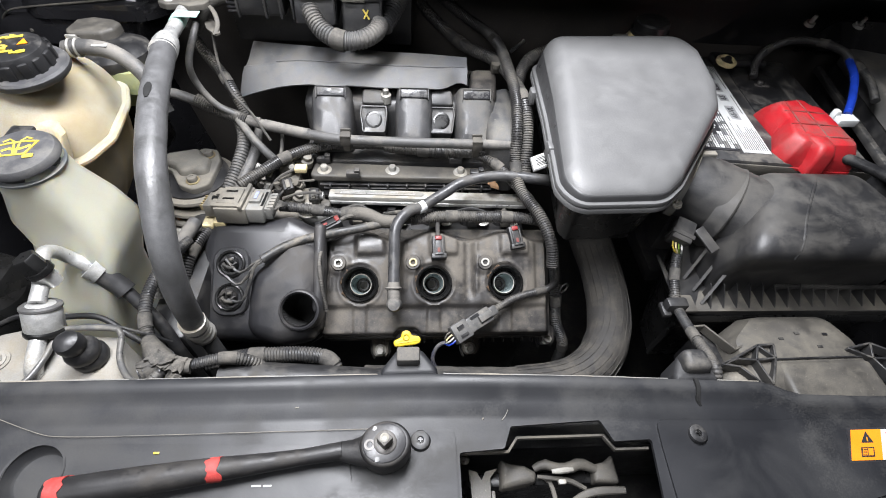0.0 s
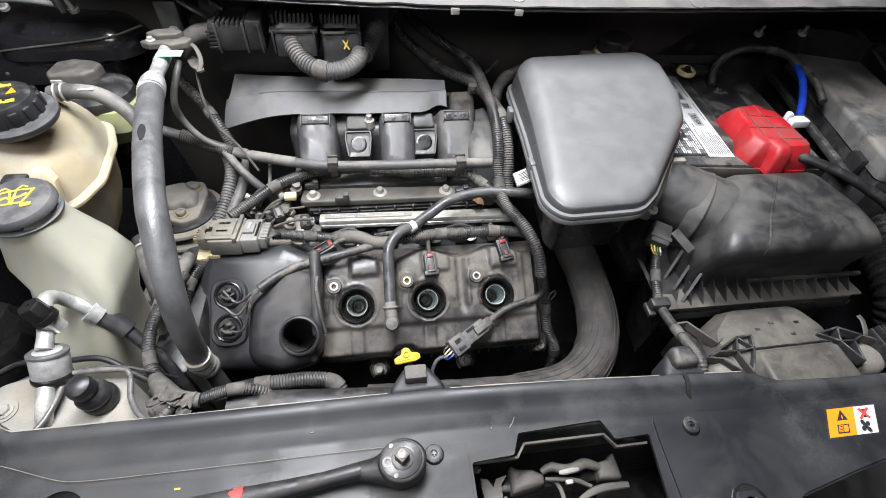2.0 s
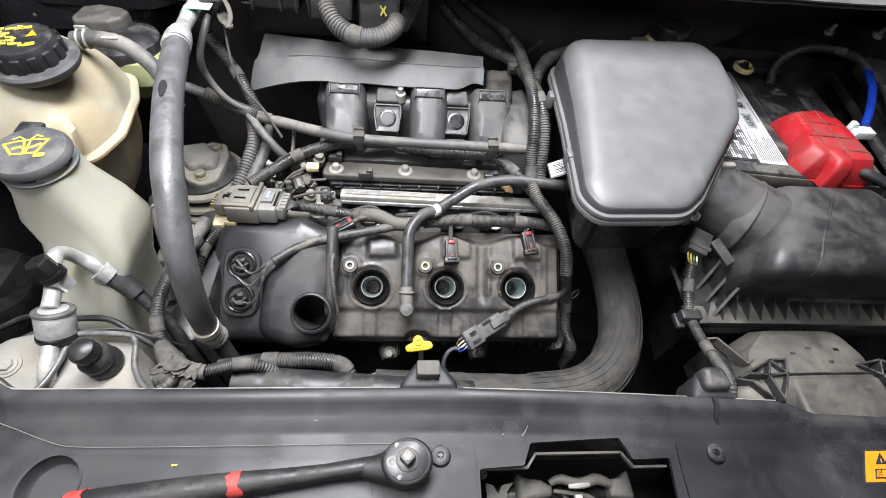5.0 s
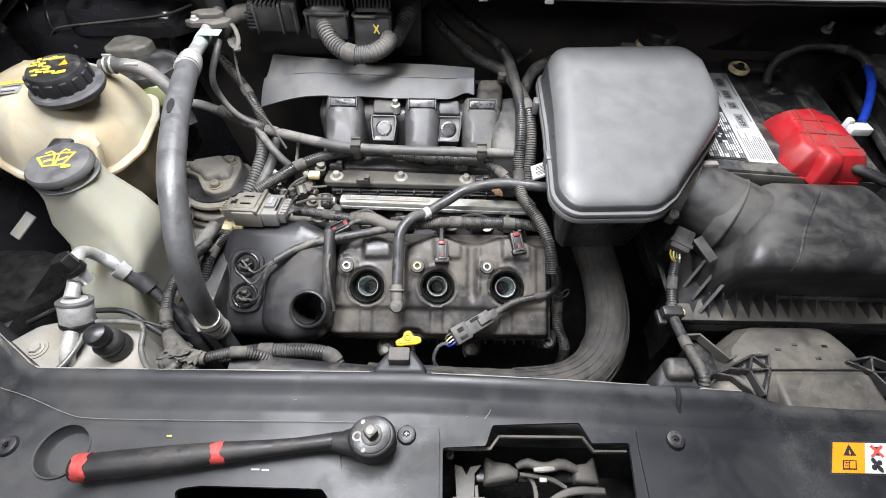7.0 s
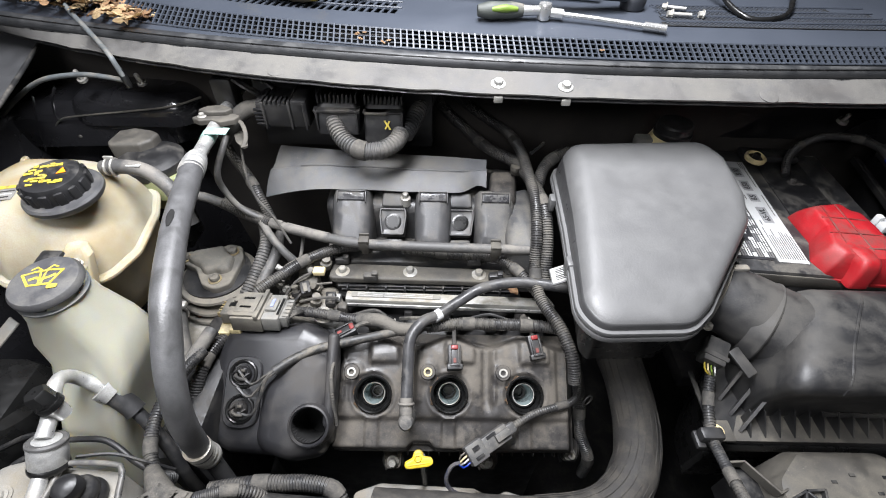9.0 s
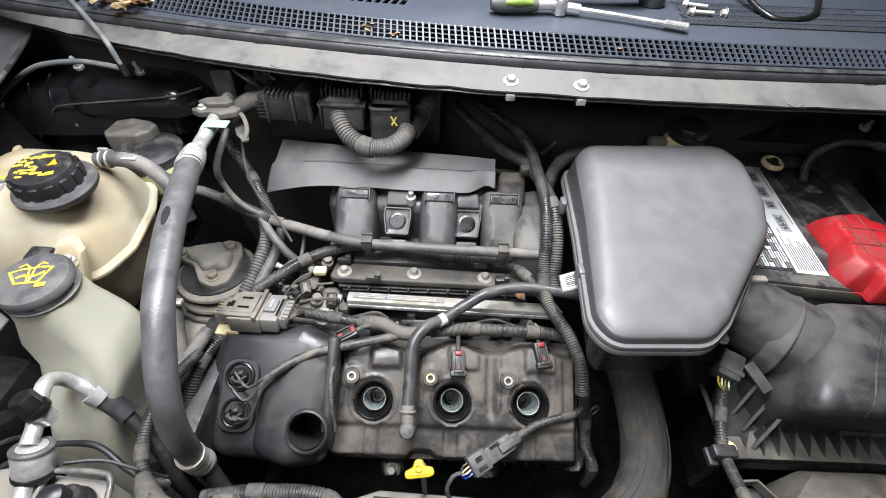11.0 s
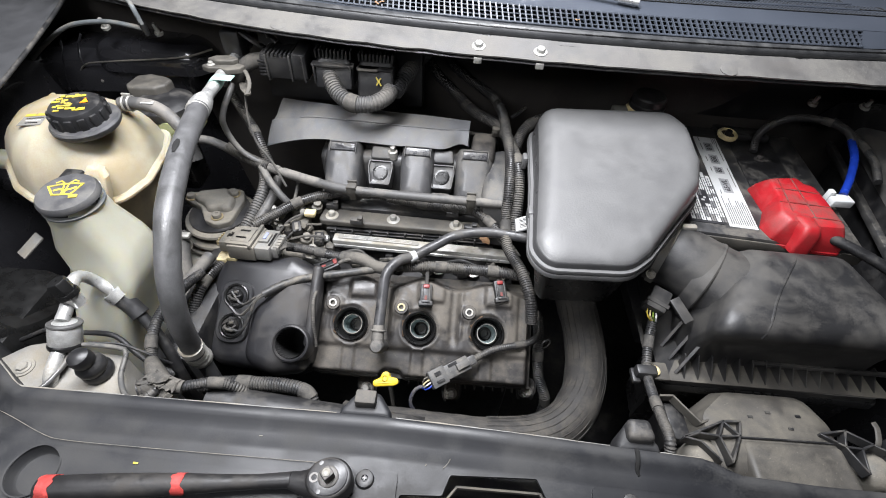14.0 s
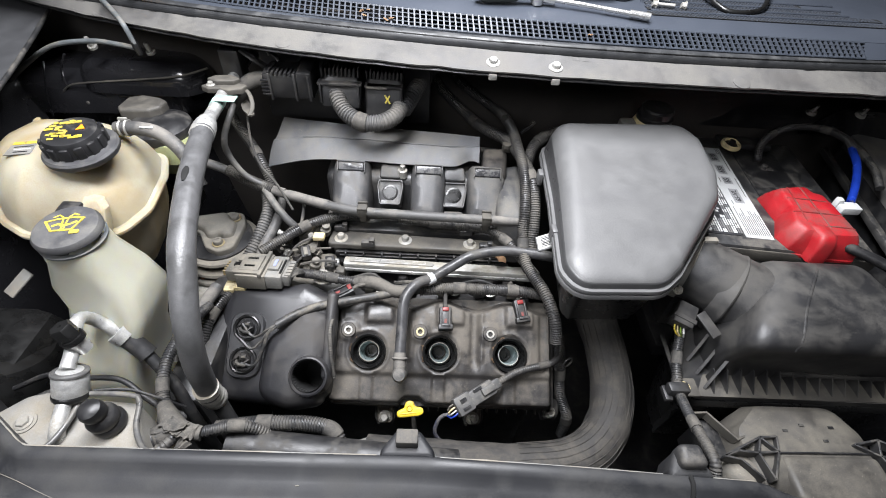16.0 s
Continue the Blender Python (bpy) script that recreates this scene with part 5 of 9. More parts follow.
def loft(sections, m=None):
    """A solid through closed outlines with the same number of corners, from the bottom up."""
    bm = bmesh.new()
    rings = []
    for out, r, z in sections:
        rings.append([bm.verts.new((p.x, p.y, z)) for p in rounded(out, r)])
    for a, b in zip(rings, rings[1:]):
        bridge(bm, a, b)
    bm.faces.new(rings[0])
    bm.faces.new(rings[-1])
    return moved(bm, m) if m else bm


def words(text, size, m, mat, name, parent):
    cu = bpy.data.curves.new("words", "FONT")
    cu.body, cu.size, cu.extrude, cu.offset, cu.align_x, cu.align_y = text, size, 0.0001, size * 0.022, "CENTER", "CENTER"
    tmp = new("words", cu)
    me = bpy.data.meshes.new_from_object(tmp.evaluated_get(bpy.context.evaluated_depsgraph_get()))
    bpy.data.objects.remove(tmp)
    bm = bmesh.new()
    bm.from_mesh(me)
    bpy.data.meshes.remove(me)
    return part(name, moved(bm, m), mat, parent)


# ---- resonator box with its big faded lid ----
res = thing("air_resonator", (0.28, 0.46, 0.985), "faded black plastic air resonator box with a domed lid", "air resonator")
RIM = [(0.189, 0.632, 0.02), (0.183, 0.50), (0.172, 0.366, 0.04), (0.188, 0.341, 0.035), (0.284, 0.345, 0.04), (0.312, 0.37, 0.04), (0.402, 0.488, 0.02), (0.416, 0.535, 0.03), (0.416, 0.61, 0.03), (0.396, 0.644, 0.03)]
def lid_shell(levels):
    bm = dome(rounded(RIM, 0.02, 10), levels)
    for v in bm.verts:
        if v.co.z > 1.0775:
            v.co.z = 1.077 + (v.co.z - 1.077) / 0.0265 * (0.0115 + (v.co.y - 0.335) * 0.15)
            v.co.x += (v.co.z - 1.077) * 0.1 * min(1.0, max(0.0, (0.3 - v.co.x) / 0.1))
    return bm


# darker colour on the skirt paints in the shade below the lid's edge
part("lid_skirt", lid_shell([(0.0006, 1.0745), (0.0009, 1.077), (0.0013, 1.082), (0.0019, 1.087), (0.0027, 1.0905)]), M_lidshade, res, "side of the lid, its shade put into a darker colour", 70)
part("lid", lid_shell([(0.0027, 1.0903), (0.0038, 1.0937), (0.0054, 1.0966), (0.0076, 1.0989), (0.0104, 1.1008), (0.0138, 1.1021), (0.018, 1.103), (0.024, 1.1034), (0.05, 1.1035)]), M_lid, res, "faded grey-black domed lid", 70)
part("rim", slab(rounded(RIM, 0.02, 10), [(-0.002, 1.0708), (-0.0034, 1.0712), (-0.0036, 1.0745), (-0.003, 1.0758), (0.003, 1.0762)]), M_lid, res, "pale worn rim of the lid")
part("bowl_rim", slab(rounded(RIM, 0.02, 10), [(-0.003, 1.0625), (-0.0044, 1.0632), (-0.0046, 1.068), (-0.004, 1.0692)]), M_lid, res)
# bowl is near-black to paint in the shade under the lid
part("bowl", slab(rounded(RIM, 0.02, 6), [(0.03, 0.985), (0.018, 0.995), (0.008, 1.05), (0.005, 1.062)]), M_seal_shade, res)
part("bolt", hexbolt((0.331, 0.381, 1.036), 0.0045, 0.006, 0.0062, (0, -0.5, 1)), M_steel, res)
for y in (0.44, 0.56):
    part("clip", rbox((0.176, y, 1.068), (0.007, 0.016, 0.02), 0.002), M_lid, res)
BAR = turned((0.171, 0.448, 1.045), 0, -28, 0) @ Matrix.Diagonal((0.85, 0.85, 1, 1))
part("label_tab", rbox((0, 0, -0.0015), (0.026, 0.032, 0.002), 0.0005, BAR), M_lid, res)
part("barcode_label", rbox((0, 0, 0), (0.022, 0.028, 0.0008), 0, BAR), M_white, res, "white barcode label")
for i in range(7):
    part("barcode_bar", rbox((0.002, -0.0095 + i * 0.0032, 0.0005), (0.014, 0.0012 + 0.0004 * (i % 3), 0.0004), 0, BAR), M_ink, res)

# ---- intake duct and air filter box ----
duct = thing("intake_duct", (0.42, 0.42, 0.96), "black rubber intake duct with a steel band clamp", "intake duct")
part("duct", tube([(0.362, 0.452, 1.012), (0.39, 0.436, 1.014), (0.405, 0.426, 1.012), (0.425, 0.412, 1.006), (0.44, 0.402, 1.0)], [0.043, 0.0435, 0.044, 0.046, 0.049, 0.054], 36), M_filter, duct)
mc = Matrix.Translation((0.374, 0.446, 1.013)) @ Vector((0.85, -0.53, 0)).to_track_quat("Z", "Y").to_matrix().to_4x4()
part("clamp", lathe([(0.0455, -0.005), (0.0468, -0.005), (0.0468, 0.005), (0.0455, 0.005)], mc, 40), M_greymetal, duct, "steel band clamp")
ml = Matrix.Translation((0.421, 0.4135, 0.998)) @ Vector((0.85, -0.53, -0.1)).to_track_quat("Z", "Y").to_matrix().to_4x4()
part("lip", lathe([(0.0495, -0.016), (0.0525, -0.008), (0.0565, -0.002), (0.0575, 0.0015), (0.0565, 0.0035), (0.052, 0.004)], ml, 44, close=False), M_filter, duct, "flared rubber lip")
part("clamp_screw", rbox((0.392, 0.452, 1.056), (0.02, 0.009, 0.009), 0.002, None), M_greymetal, duct)

box = thing("air_filter_box", (0.5, 0.36, 0.82), "dusty black plastic air filter housing with ribbed rim", "air filter box")
cover_ = loft([([(0.358, 0.294), (0.71, 0.29), (0.72, 0.36), (0.67, 0.44), (0.42, 0.445), (0.366, 0.37)], 0.02, 0.922),
               ([(0.358, 0.294), (0.71, 0.29), (0.72, 0.36), (0.67, 0.44), (0.42, 0.445), (0.366, 0.37)], 0.02, 0.932),
               ([(0.398, 0.324), (0.69, 0.32), (0.70, 0.36), (0.66, 0.438), (0.42, 0.442), (0.396, 0.372)], 0.014, 0.933),
               ([(0.397, 0.32), (0.685, 0.316), (0.695, 0.36), (0.655, 0.436), (0.42, 0.44), (0.396, 0.374)], 0.014, 0.975),
               ([(0.394, 0.309), (0.672, 0.305), (0.68, 0.355), (0.65, 0.435), (0.42, 0.438), (0.396, 0.375)], 0.014, 1.008),
               ([(0.391, 0.302), (0.662, 0.298), (0.67, 0.35), (0.645, 0.434), (0.424, 0.436), (0.4, 0.376)], 0.015, 1.024),
               ([(0.392, 0.3), (0.659, 0.296), (0.667, 0.35), (0.643, 0.432), (0.427, 0.434), (0.404, 0.378)], 0.016, 1.032),
               ([(0.396, 0.303), (0.655, 0.299), (0.662, 0.35), (0.64, 0.43), (0.43, 0.432), (0.409, 0.38)], 0.018, 1.041),
               ([(0.406, 0.311), (0.648, 0.307), (0.655, 0.352), (0.635, 0.426), (0.434, 0.428), (0.417, 0.382)], 0.02, 1.048),
               ([(0.424, 0.328), (0.634, 0.324), (0.64, 0.356), (0.625, 0.418), (0.442, 0.42), (0.43, 0.386)], 0.02, 1.0535),
               ([(0.456, 0.356), (0.607, 0.35), (0.612, 0.37), (0.602, 0.402), (0.462, 0.404), (0.456, 0.39)], 0.02, 1.057)])
tray_ = slab(rounded([(0.354, 0.29), (0.714, 0.286), (0.724, 0.36), (0.675, 0.445), (0.415, 0.45), (0.362, 0.37)], 0.02), [(0.02, 0.78), (0.008, 0.91), (0.0, 0.911), (0.0, 0.918), (0.002, 0.922)])
for bm in (cover_, tray_):
    for v in bm.verts:
        v.co.x -= 0.25 * max(0.0, v.co.x - 0.45)
        near = min(1.0, max(0.0, (v.co.y - 0.335) / 0.04)) * min(1.0, max(0.0, (v.co.z - 0.975) / 0.04)) * min(1.0, max(0.0, (0.5 - v.co.x) / 0.06))
        v.co.x += 0.026 * near
part("cover", cover_, M_filter, box)
part("rim_shelf", slab(rounded([(0.368, 0.2925), (0.655, 0.2915), (0.65, 0.322), (0.388, 0.324)], 0.004), [(0, 0.9315), (0, 0.9332)]), M_brown, box, "tan dusty rim shelf")
part("ledge", tube([(0.478, 0.3195, 0.949), (0.55, 0.318, 0.949), (0.655, 0.3165, 0.949)], 0.0035, 8), M_filter, box)
part("crease", tube([(0.440, 0.3, 1.031), (0.444, 0.305, 1.042), (0.45, 0.318, 1.0502), (0.463, 0.342, 1.0552), (0.49, 0.378, 1.0572), (0.512, 0.405, 1.0558), (0.528, 0.424, 1.0455), (0.532, 0.431, 1.036)], 0.0017, 8), M_filter, box)
# near-black colour stands for the deep shade round the tray
part("tray", tray_, M_seal_shade, box)
for i in range(15):
    part("rim_rib", slab([Vector((0, 0)), Vector((0.0255, 0)), Vector((0.0255, 0.021)), Vector((0.022, 0.021))], [(0, -0.0008), (0, 0.0008)],
                         Matrix.Translation((0.392 + i * 0.0175, 0.296 + 0.0001 * i, 0.933)) @ Matrix.Rotation(radians(90), 4, "Z") @ Matrix.Rotation(radians(90), 4, "X")), M_filter, box)
for a in ((0.374, 0.343), (0.379, 0.3235), (0.3815, 0.303)):
    part("fin", slab([Vector((0, 0)), Vector((0.052, 0)), Vector((0.052, 0.056)), Vector((0.04, 0.05))], [(0, -0.0018), (0, 0.0018)],
                     Matrix.Translation((a[0], a[1], 0.934)) @ Matrix.Rotation(radians(43), 4, "Z") @ Matrix.Rotation(radians(90), 4, "X")), M_filter, box)
part("corner_tab", rbox((0.358, 0.304, 0.933), (0.03, 0.026, 0.005), 0.003), M_brown, box, "dusty tan corner tab")
part("grommet", lathe([(0.0075, 0), (0.0075, 0.004), (0.005, 0.006), (0, 0.006)], Matrix.Translation((0.353, 0.302, 0.935)), 16), M_cream, box, "cream plastic button")

# mass air flow connector and its lead
maf = thing("airflow_connector", (0.36, 0.37, 0.97), "black airflow sensor connector with coloured wires", "connector")
mm = turned((0.352, 0.372, 0.995), 20, 10, -25)
part("body", join(rbox((0, 0, 0), (0.026, 0.032, 0.022), 0.003, mm), rbox((0.0, -0.006, 0.0), (0.029, 0.006, 0.024), 0.001, mm), rbox((0.024, 0.018, 0.008), (0.034, 0.014, 0.004), 0.001, mm @ Matrix.Rotation(radians(-35), 4, "Z"))), M_filter, maf)
for j, mt_ in enumerate((M_yprint, M_cream, M_greengrip, M_white)):
    o = mm @ Vector((-0.006 + 0.004 * j, -0.016, 0))
    part("wire", tube([o, o + Vector((-0.001, -0.008, -0.004)), Vector((0.349, 0.352, 0.976)) + Vector((0.0015 * j, 0, 0))], 0.0011, 6), mt_, maf)
loom("wiring_conduit", [(0.351, 0.357, 0.977), (0.347, 0.342, 0.966), (0.342, 0.322, 0.957), (0.338, 0.3, 0.95)], 0.0064, "corrugated wiring lead from the airflow sensor", mat=M_plastic)
loom("wiring_conduit", [(0.338, 0.305, 0.95), (0.335, 0.286, 0.951), (0.331, 0.258, 0.96), (0.327, 0.225, 0.973), (0.325, 0.195, 0.983), (0.325, 0.182, 0.975)], 0.0062, "corrugated conduit running down to the radiator cover", mat=M_plastic)
solo("conduit_clip", join(rbox((0.333, 0.29, 0.951), (0.026, 0.014, 0.02), 0.003, None), rbox((0.322, 0.288, 0.945), (0.01, 0.02, 0.008), 0.002)), M_filter, "dusty plastic clip on the conduit", "clip")
solo("bracket", tube([(0.349, 0.378, 0.94), (0.3485, 0.35, 0.939), (0.348, 0.32, 0.937)], 0.0032, 8, flat=0.5), M_dark, "narrow black bracket beside the filter box", "bracket")

# ---- battery ----
ROT = Matrix.Translation((0.513, 0.486, 0)) @ Matrix.Rotation(radians(-5.0), 4, "Z")
bat = thing("battery", (0.54, 0.61, 0.84), "black car battery with a white printed label", "battery")
part("case", rbox((0.02, 0.128, 0.935), (0.236, 0.296, 0.196), 0.005, ROT), M_plastic, bat)
part("rim", rbox((0.02, -0.016, 1.018), (0.236, 0.012, 0.02), 0.003, ROT), M_brown, bat, "dirty front edge")
lab = part("label", rbox((-0.0215, 0.117, 1.0335), (0.039, 0.238, 0.001), 0, ROT), M_white, bat, "white printed label strip")
part("label_dark", rbox((-0.073, 0.06, 1.0335), (0.05, 0.12, 0.001), 0, ROT), M_ink, bat, "black printed table")
Q = ROT @ Matrix.Translation((-0.024, 0, 1.0346)) @ Matrix.Rotation(radians(90), 4, "Z")
for text, y, size, wide in (("65-VL", 0.096, 0.0115, 0.036), ("65", 0.137, 0.0125, 0.019), ("650", 0.168, 0.0125, 0.026), ("810", 0.205, 0.0125, 0.026)):
    part("print_field", rbox((-0.0212, y, 1.0342), (0.0145, wide, 0.0003), 0, ROT), M_printgrey, bat, "grey printed field")
    words(text, size, Q @ Matrix.Translation((y, -0.0028, 0)), M_ink, "print", bat)
rng_b = random.Random(3)
for y, wide in ((0.078, 0.01), (0.137, 0.012), (0.168, 0.014), (0.205, 0.02), (0.12, 0.05), (0.19, 0.05), (0.228, 0.012)):
    part("print_line", rbox((-0.0335 if wide < 0.03 else -0.0065, y, 1.0343), (0.0012, wide, 0.0003), 0, ROT), M_sheet, bat)
for k in range(11):
    w = rng_b.uniform(0.042, 0.064)
    part("print_line", rbox((-0.0052 - 0.0031 * k, 0.004 + w / 2, 1.0343), (0.0012, w, 0.0003), 0, ROT), M_sheet, bat)
for k in range(3):
    part("print_line", rbox((-0.0052 - 0.003 * k, 0.225, 1.0343), (0.001, 0.018, 0.0003), 0, ROT), M_sheet, bat)
# table of small print: pale cells on black
for k in range(7):
    y = 0.004
    while y < 0.112:
        w = rng_b.uniform(0.006, 0.017)
        if not (2 <= k <= 3 and 0.03 < y < 0.062):
            part("print_cell", rbox((-0.0468 - 0.0072 * k, y + w / 2, 1.0343), (0.0054, w - 0.0012, 0.0003), 0, ROT), M_white if rng_b.random() < 0.75 else M_sheet, bat)
        y += w
for k in range(7):
    part("print_line", rbox((-0.0468 - 0.0072 * k + rng_b.uniform(-0.0008, 0.0008), 0.058, 1.0346), (0.0009, rng_b.uniform(0.09, 0.108), 0.0003), 0, ROT), M_ink, bat)
for x, y, s in ((-0.062, 0.04, 0.007), (-0.067, 0.052, 0.005), (-0.063, 0.058, 0.004)):
    part("print_block", rbox((x, y, 1.0346), (s, s * 0.8, 0.0003), 0, ROT), M_white, bat)
part("vent_bar", rbox((0.055, 0.13, 1.033), (0.075, 0.23, 0.004), 0.002, ROT), M_dark, bat)
part("hold_down", rbox((0.04, 0.25, 1.042), (0.09, 0.03, 0.012), 0.004, ROT), M_dark, bat)
part("terminal", lathe([(0.0165, 0), (0.0168, 0.004), (0.0125, 0.007), (0.0115, 0.004), (0.0115, 0.002)], turned((0.543, 0.714, 1.046), 8, 0, 0), 20, close=False), M_cream, bat, "crusted pale terminal ring")
part("terminal_bolt", join(lathe([(0.0115, 0.002), (0, 0.002)], turned((0.543, 0.714, 1.046), 8, 0, 0), 20, close=False), lathe([(0.006, 0.002), (0.006, 0.009), (0.0045, 0.011)], turned((0.543, 0.714, 1.046), 8, 0, 0), 6)), M_drive, bat, "rusty terminal bolt")

cap = thing("terminal_cover", (0.56, 0.52, 1.03), "dusty red plastic battery terminal cover", "terminal cover")
TOP_ = [(0.545, 0.568), (0.588, 0.575), (0.592, 0.56), (0.604, 0.556), (0.606, 0.53), (0.604, 0.466), (0.566, 0.466), (0.536, 0.476), (0.529, 0.492), (0.541, 0.527)]
BASE_ = [(0.532, 0.582), (0.593, 0.588), (0.599, 0.57), (0.612, 0.567), (0.615, 0.535), (0.613, 0.454), (0.566, 0.456), (0.521, 0.468), (0.514, 0.49), (0.533, 0.526)]
blend_ = lambda k: [(a[0] * (1 - k) + b[0] * k, a[1] * (1 - k) + b[1] * k) for a, b in zip(BASE_, TOP_)]
part("shell", loft([(BASE_, 0.006, 1.026), (BASE_, 0.006, 1.034), (blend_(0.25), 0.007, 1.046), (blend_(0.6), 0.008, 1.056), (blend_(0.85), 0.009, 1.0615), (TOP_, 0.009, 1.064), ([(x * 0.9 + 0.0565, y * 0.9 + 0.052) for x, y in TOP_], 0.009, 1.0652)]), M_red, cap)
part("lip", slab(rounded(BASE_, 0.006), [(-0.0015, 1.024), (-0.0015, 1.0275), (0, 1.0285)]), M_red, cap)
part("spout", loft([([(0.542, 0.449), (0.57, 0.449), (0.57, 0.49), (0.54, 0.49)], 0.006, 1.026), ([(0.543, 0.451), (0.569, 0.451), (0.569, 0.49), (0.541, 0.49)], 0.007, 1.056), ([(0.545, 0.455), (0.567, 0.455), (0.567, 0.487), (0.543, 0.487)], 0.008, 1.065), ([(0.549, 0.46), (0.563, 0.46), (0.562, 0.48), (0.548, 0.48)], 0.006, 1.0685)]), M_red, cap)
for a, b in (((0.544, 0.492), (0.556, 0.569)), ((0.57, 0.478), (0.577, 0.572)), ((0.536, 0.513), (0.604, 0.507)), ((0.543, 0.544), (0.604, 0.537)), ((0.566, 0.483), (0.604, 0.479))):
    part("rib", tube([(a[0], a[1], 1.0645), ((a[0] + b[0]) / 2, (a[1] + b[1]) / 2, 1.0658), (b[0], b[1], 1.0645)], 0.0011, 6), M_redclip, cap)
solo("cable_connector", join(rbox((0.643, 0.542, 1.052), (0.03, 0.018, 0.012), 0.002, None), rbox((0.63, 0.55, 1.055), (0.008, 0.01, 0.018), 0.002)), M_white, "white plastic cable connector by the battery cover", "connector")
solo("cable", tube([(0.65, 0.551, 1.056), (0.668, 0.578, 1.066), (0.69, 0.62, 1.078), (0.704, 0.66, 1.083)], 0.0056, 12), M_blue, "bright blue battery cable", "cable")
loom("wiring_conduit", [(0.704, 0.655, 1.083), (0.714, 0.69, 1.083), (0.70, 0.725, 1.08), (0.66, 0.74, 1.075), (0.615, 0.725, 1.068), (0.585, 0.70, 1.058), (0.575, 0.675, 1.042)], 0.0064, "black corrugated battery cable conduit in an arch", mat=M_plastic)
loom("wiring_conduit", [(0.722, 0.74, 1.075), (0.74, 0.69, 1.07), (0.745, 0.64, 1.06), (0.735, 0.60, 1.05)], 0.006, "thin black conduit beside the fuse box", mat=M_plastic)
solo("cable", tube([(0.565, 0.49, 1.045), (0.595, 0.462, 1.047), (0.635, 0.43, 1.043), (0.675, 0.40, 1.03), (0.71, 0.375, 1.01), (0.722, 0.355, 0.98)], 0.0072, 16), M_dark, "thick black positive battery cable", "cable")
solo("cable_clamp", join(lathe([(0.0075, 0), (0.0075, 0.002), (0.005, 0.003)], Matrix.Translation((0.584, 0.664, 1.033)), 14), lathe([(0.0048, 0.002), (0.0048, 0.008), (0.0035, 0.009)], Matrix.Translation((0.584, 0.664, 1.033)), 6), rbox((0.592, 0.66, 1.035), (0.012, 0.006, 0.004), 0.001, None)), M_plate, "corroded negative terminal clamp", "terminal clamp")
plain("battery_tray", (0.55, 0.6, 0.82), (0.3, 0.34, 0.03), M_dark, "black plastic battery tray", "tray", 0.005)

# ---- fuse box ----
fr = Matrix.Translation((0.72, 0.43, 0)) @ Matrix.Rotation(radians(-13), 4, "Z")
fuse = thing("fuse_box", (0.82, 0.6, 0.86), "dusty black plastic fuse box", "fuse box")
part("base", rbox((0.062, 0.18, 0.94), (0.118, 0.36, 0.16), 0.006, fr), M_dark, fuse)
part("lid", slab(rounded([(0, 0), (0.125, 0), (0.125, 0.365), (0.005, 0.365)], 0.012), soft(1.02, 1.052, 0.007), fr), M_fuse, fuse)
part("latch", rbox((-0.004, 0.05, 1.01), (0.012, 0.03, 0.04), 0.003, fr), M_dark, fuse)
part("edge", rbox((-0.012, 0.2, 1.0), (0.012, 0.34, 0.012), 0.003, fr), M_plastic, fuse)

# ---- brake fluid reservoir behind the resonator ----
bm_ = thing("brake_reservoir", (0.36, 0.68, 1.03), "cream brake fluid reservoir with a black cap", "brake reservoir")
part("tank", lathe([(0.034, 1.0), (0.034, 1.06), (0.031, 1.085), (0.027, 1.095), (0.024, 1.1)], Matrix.Translation((0.378, 0.70, 0)), 24), M_cream, bm_, "cream translucent tank")
part("cap", lathe([(0.0275, 1.095), (0.029, 1.097), (0.029, 1.103), (0.0265, 1.105), (0.0265, 1.114), (0.024, 1.117), (0, 1.117)], Matrix.Translation((0.381, 0.70, 0)), 28), M_dark, bm_, "black screw cap")
part("spout", rbox((0.342, 0.70, 1.083), (0.03, 0.022, 0.018), 0.005), M_greymetal, bm_)
plain("brake_booster", (0.38, 0.74, 0.97), (0.16, 0.1, 0.14), M_dark, "black brake booster behind the resonator", "brake booster", 0.04)
solo("cylinder_bracket", rbox((0.31, 0.68, 1.07), (0.03, 0.02, 0.02), 0.005), M_greymetal, "grey metal bracket near the brake reservoir", "bracket")

# ---- headlamp housing and its lattice bracket ----
hl = thing("headlamp_housing", (0.48, 0.22, 0.80), "dusty grey-brown headlamp housing with a stepped top", "headlamp housing")
part("shell", loft([([(0.385, 0.165), (0.545, 0.163), (0.552, 0.25), (0.53, 0.29), (0.42, 0.29), (0.378, 0.25)], 0.02, 0.82),
                     ([(0.387, 0.17), (0.543, 0.168), (0.548, 0.246), (0.528, 0.284), (0.424, 0.284), (0.382, 0.247)], 0.022, 0.925),
                     ([(0.394, 0.186), (0.54, 0.184), (0.543, 0.242), (0.525, 0.276), (0.43, 0.276), (0.392, 0.244)], 0.024, 0.944),
                     ([(0.408, 0.20), (0.532, 0.198), (0.535, 0.238), (0.518, 0.266), (0.44, 0.266), (0.408, 0.24)], 0.02, 0.95)]), M_brown, hl)
part("step", slab(rounded([(0.424, 0.160), (0.54, 0.158), (0.5385, 0.215), (0.426, 0.2145)], 0.008), soft(0.86, 0.953, 0.006)), M_brown, hl)
part("crease", tube([(0.424, 0.2165, 0.9512), (0.48, 0.2175, 0.9515), (0.537, 0.218, 0.951)], 0.0013, 6), M_dark, hl)
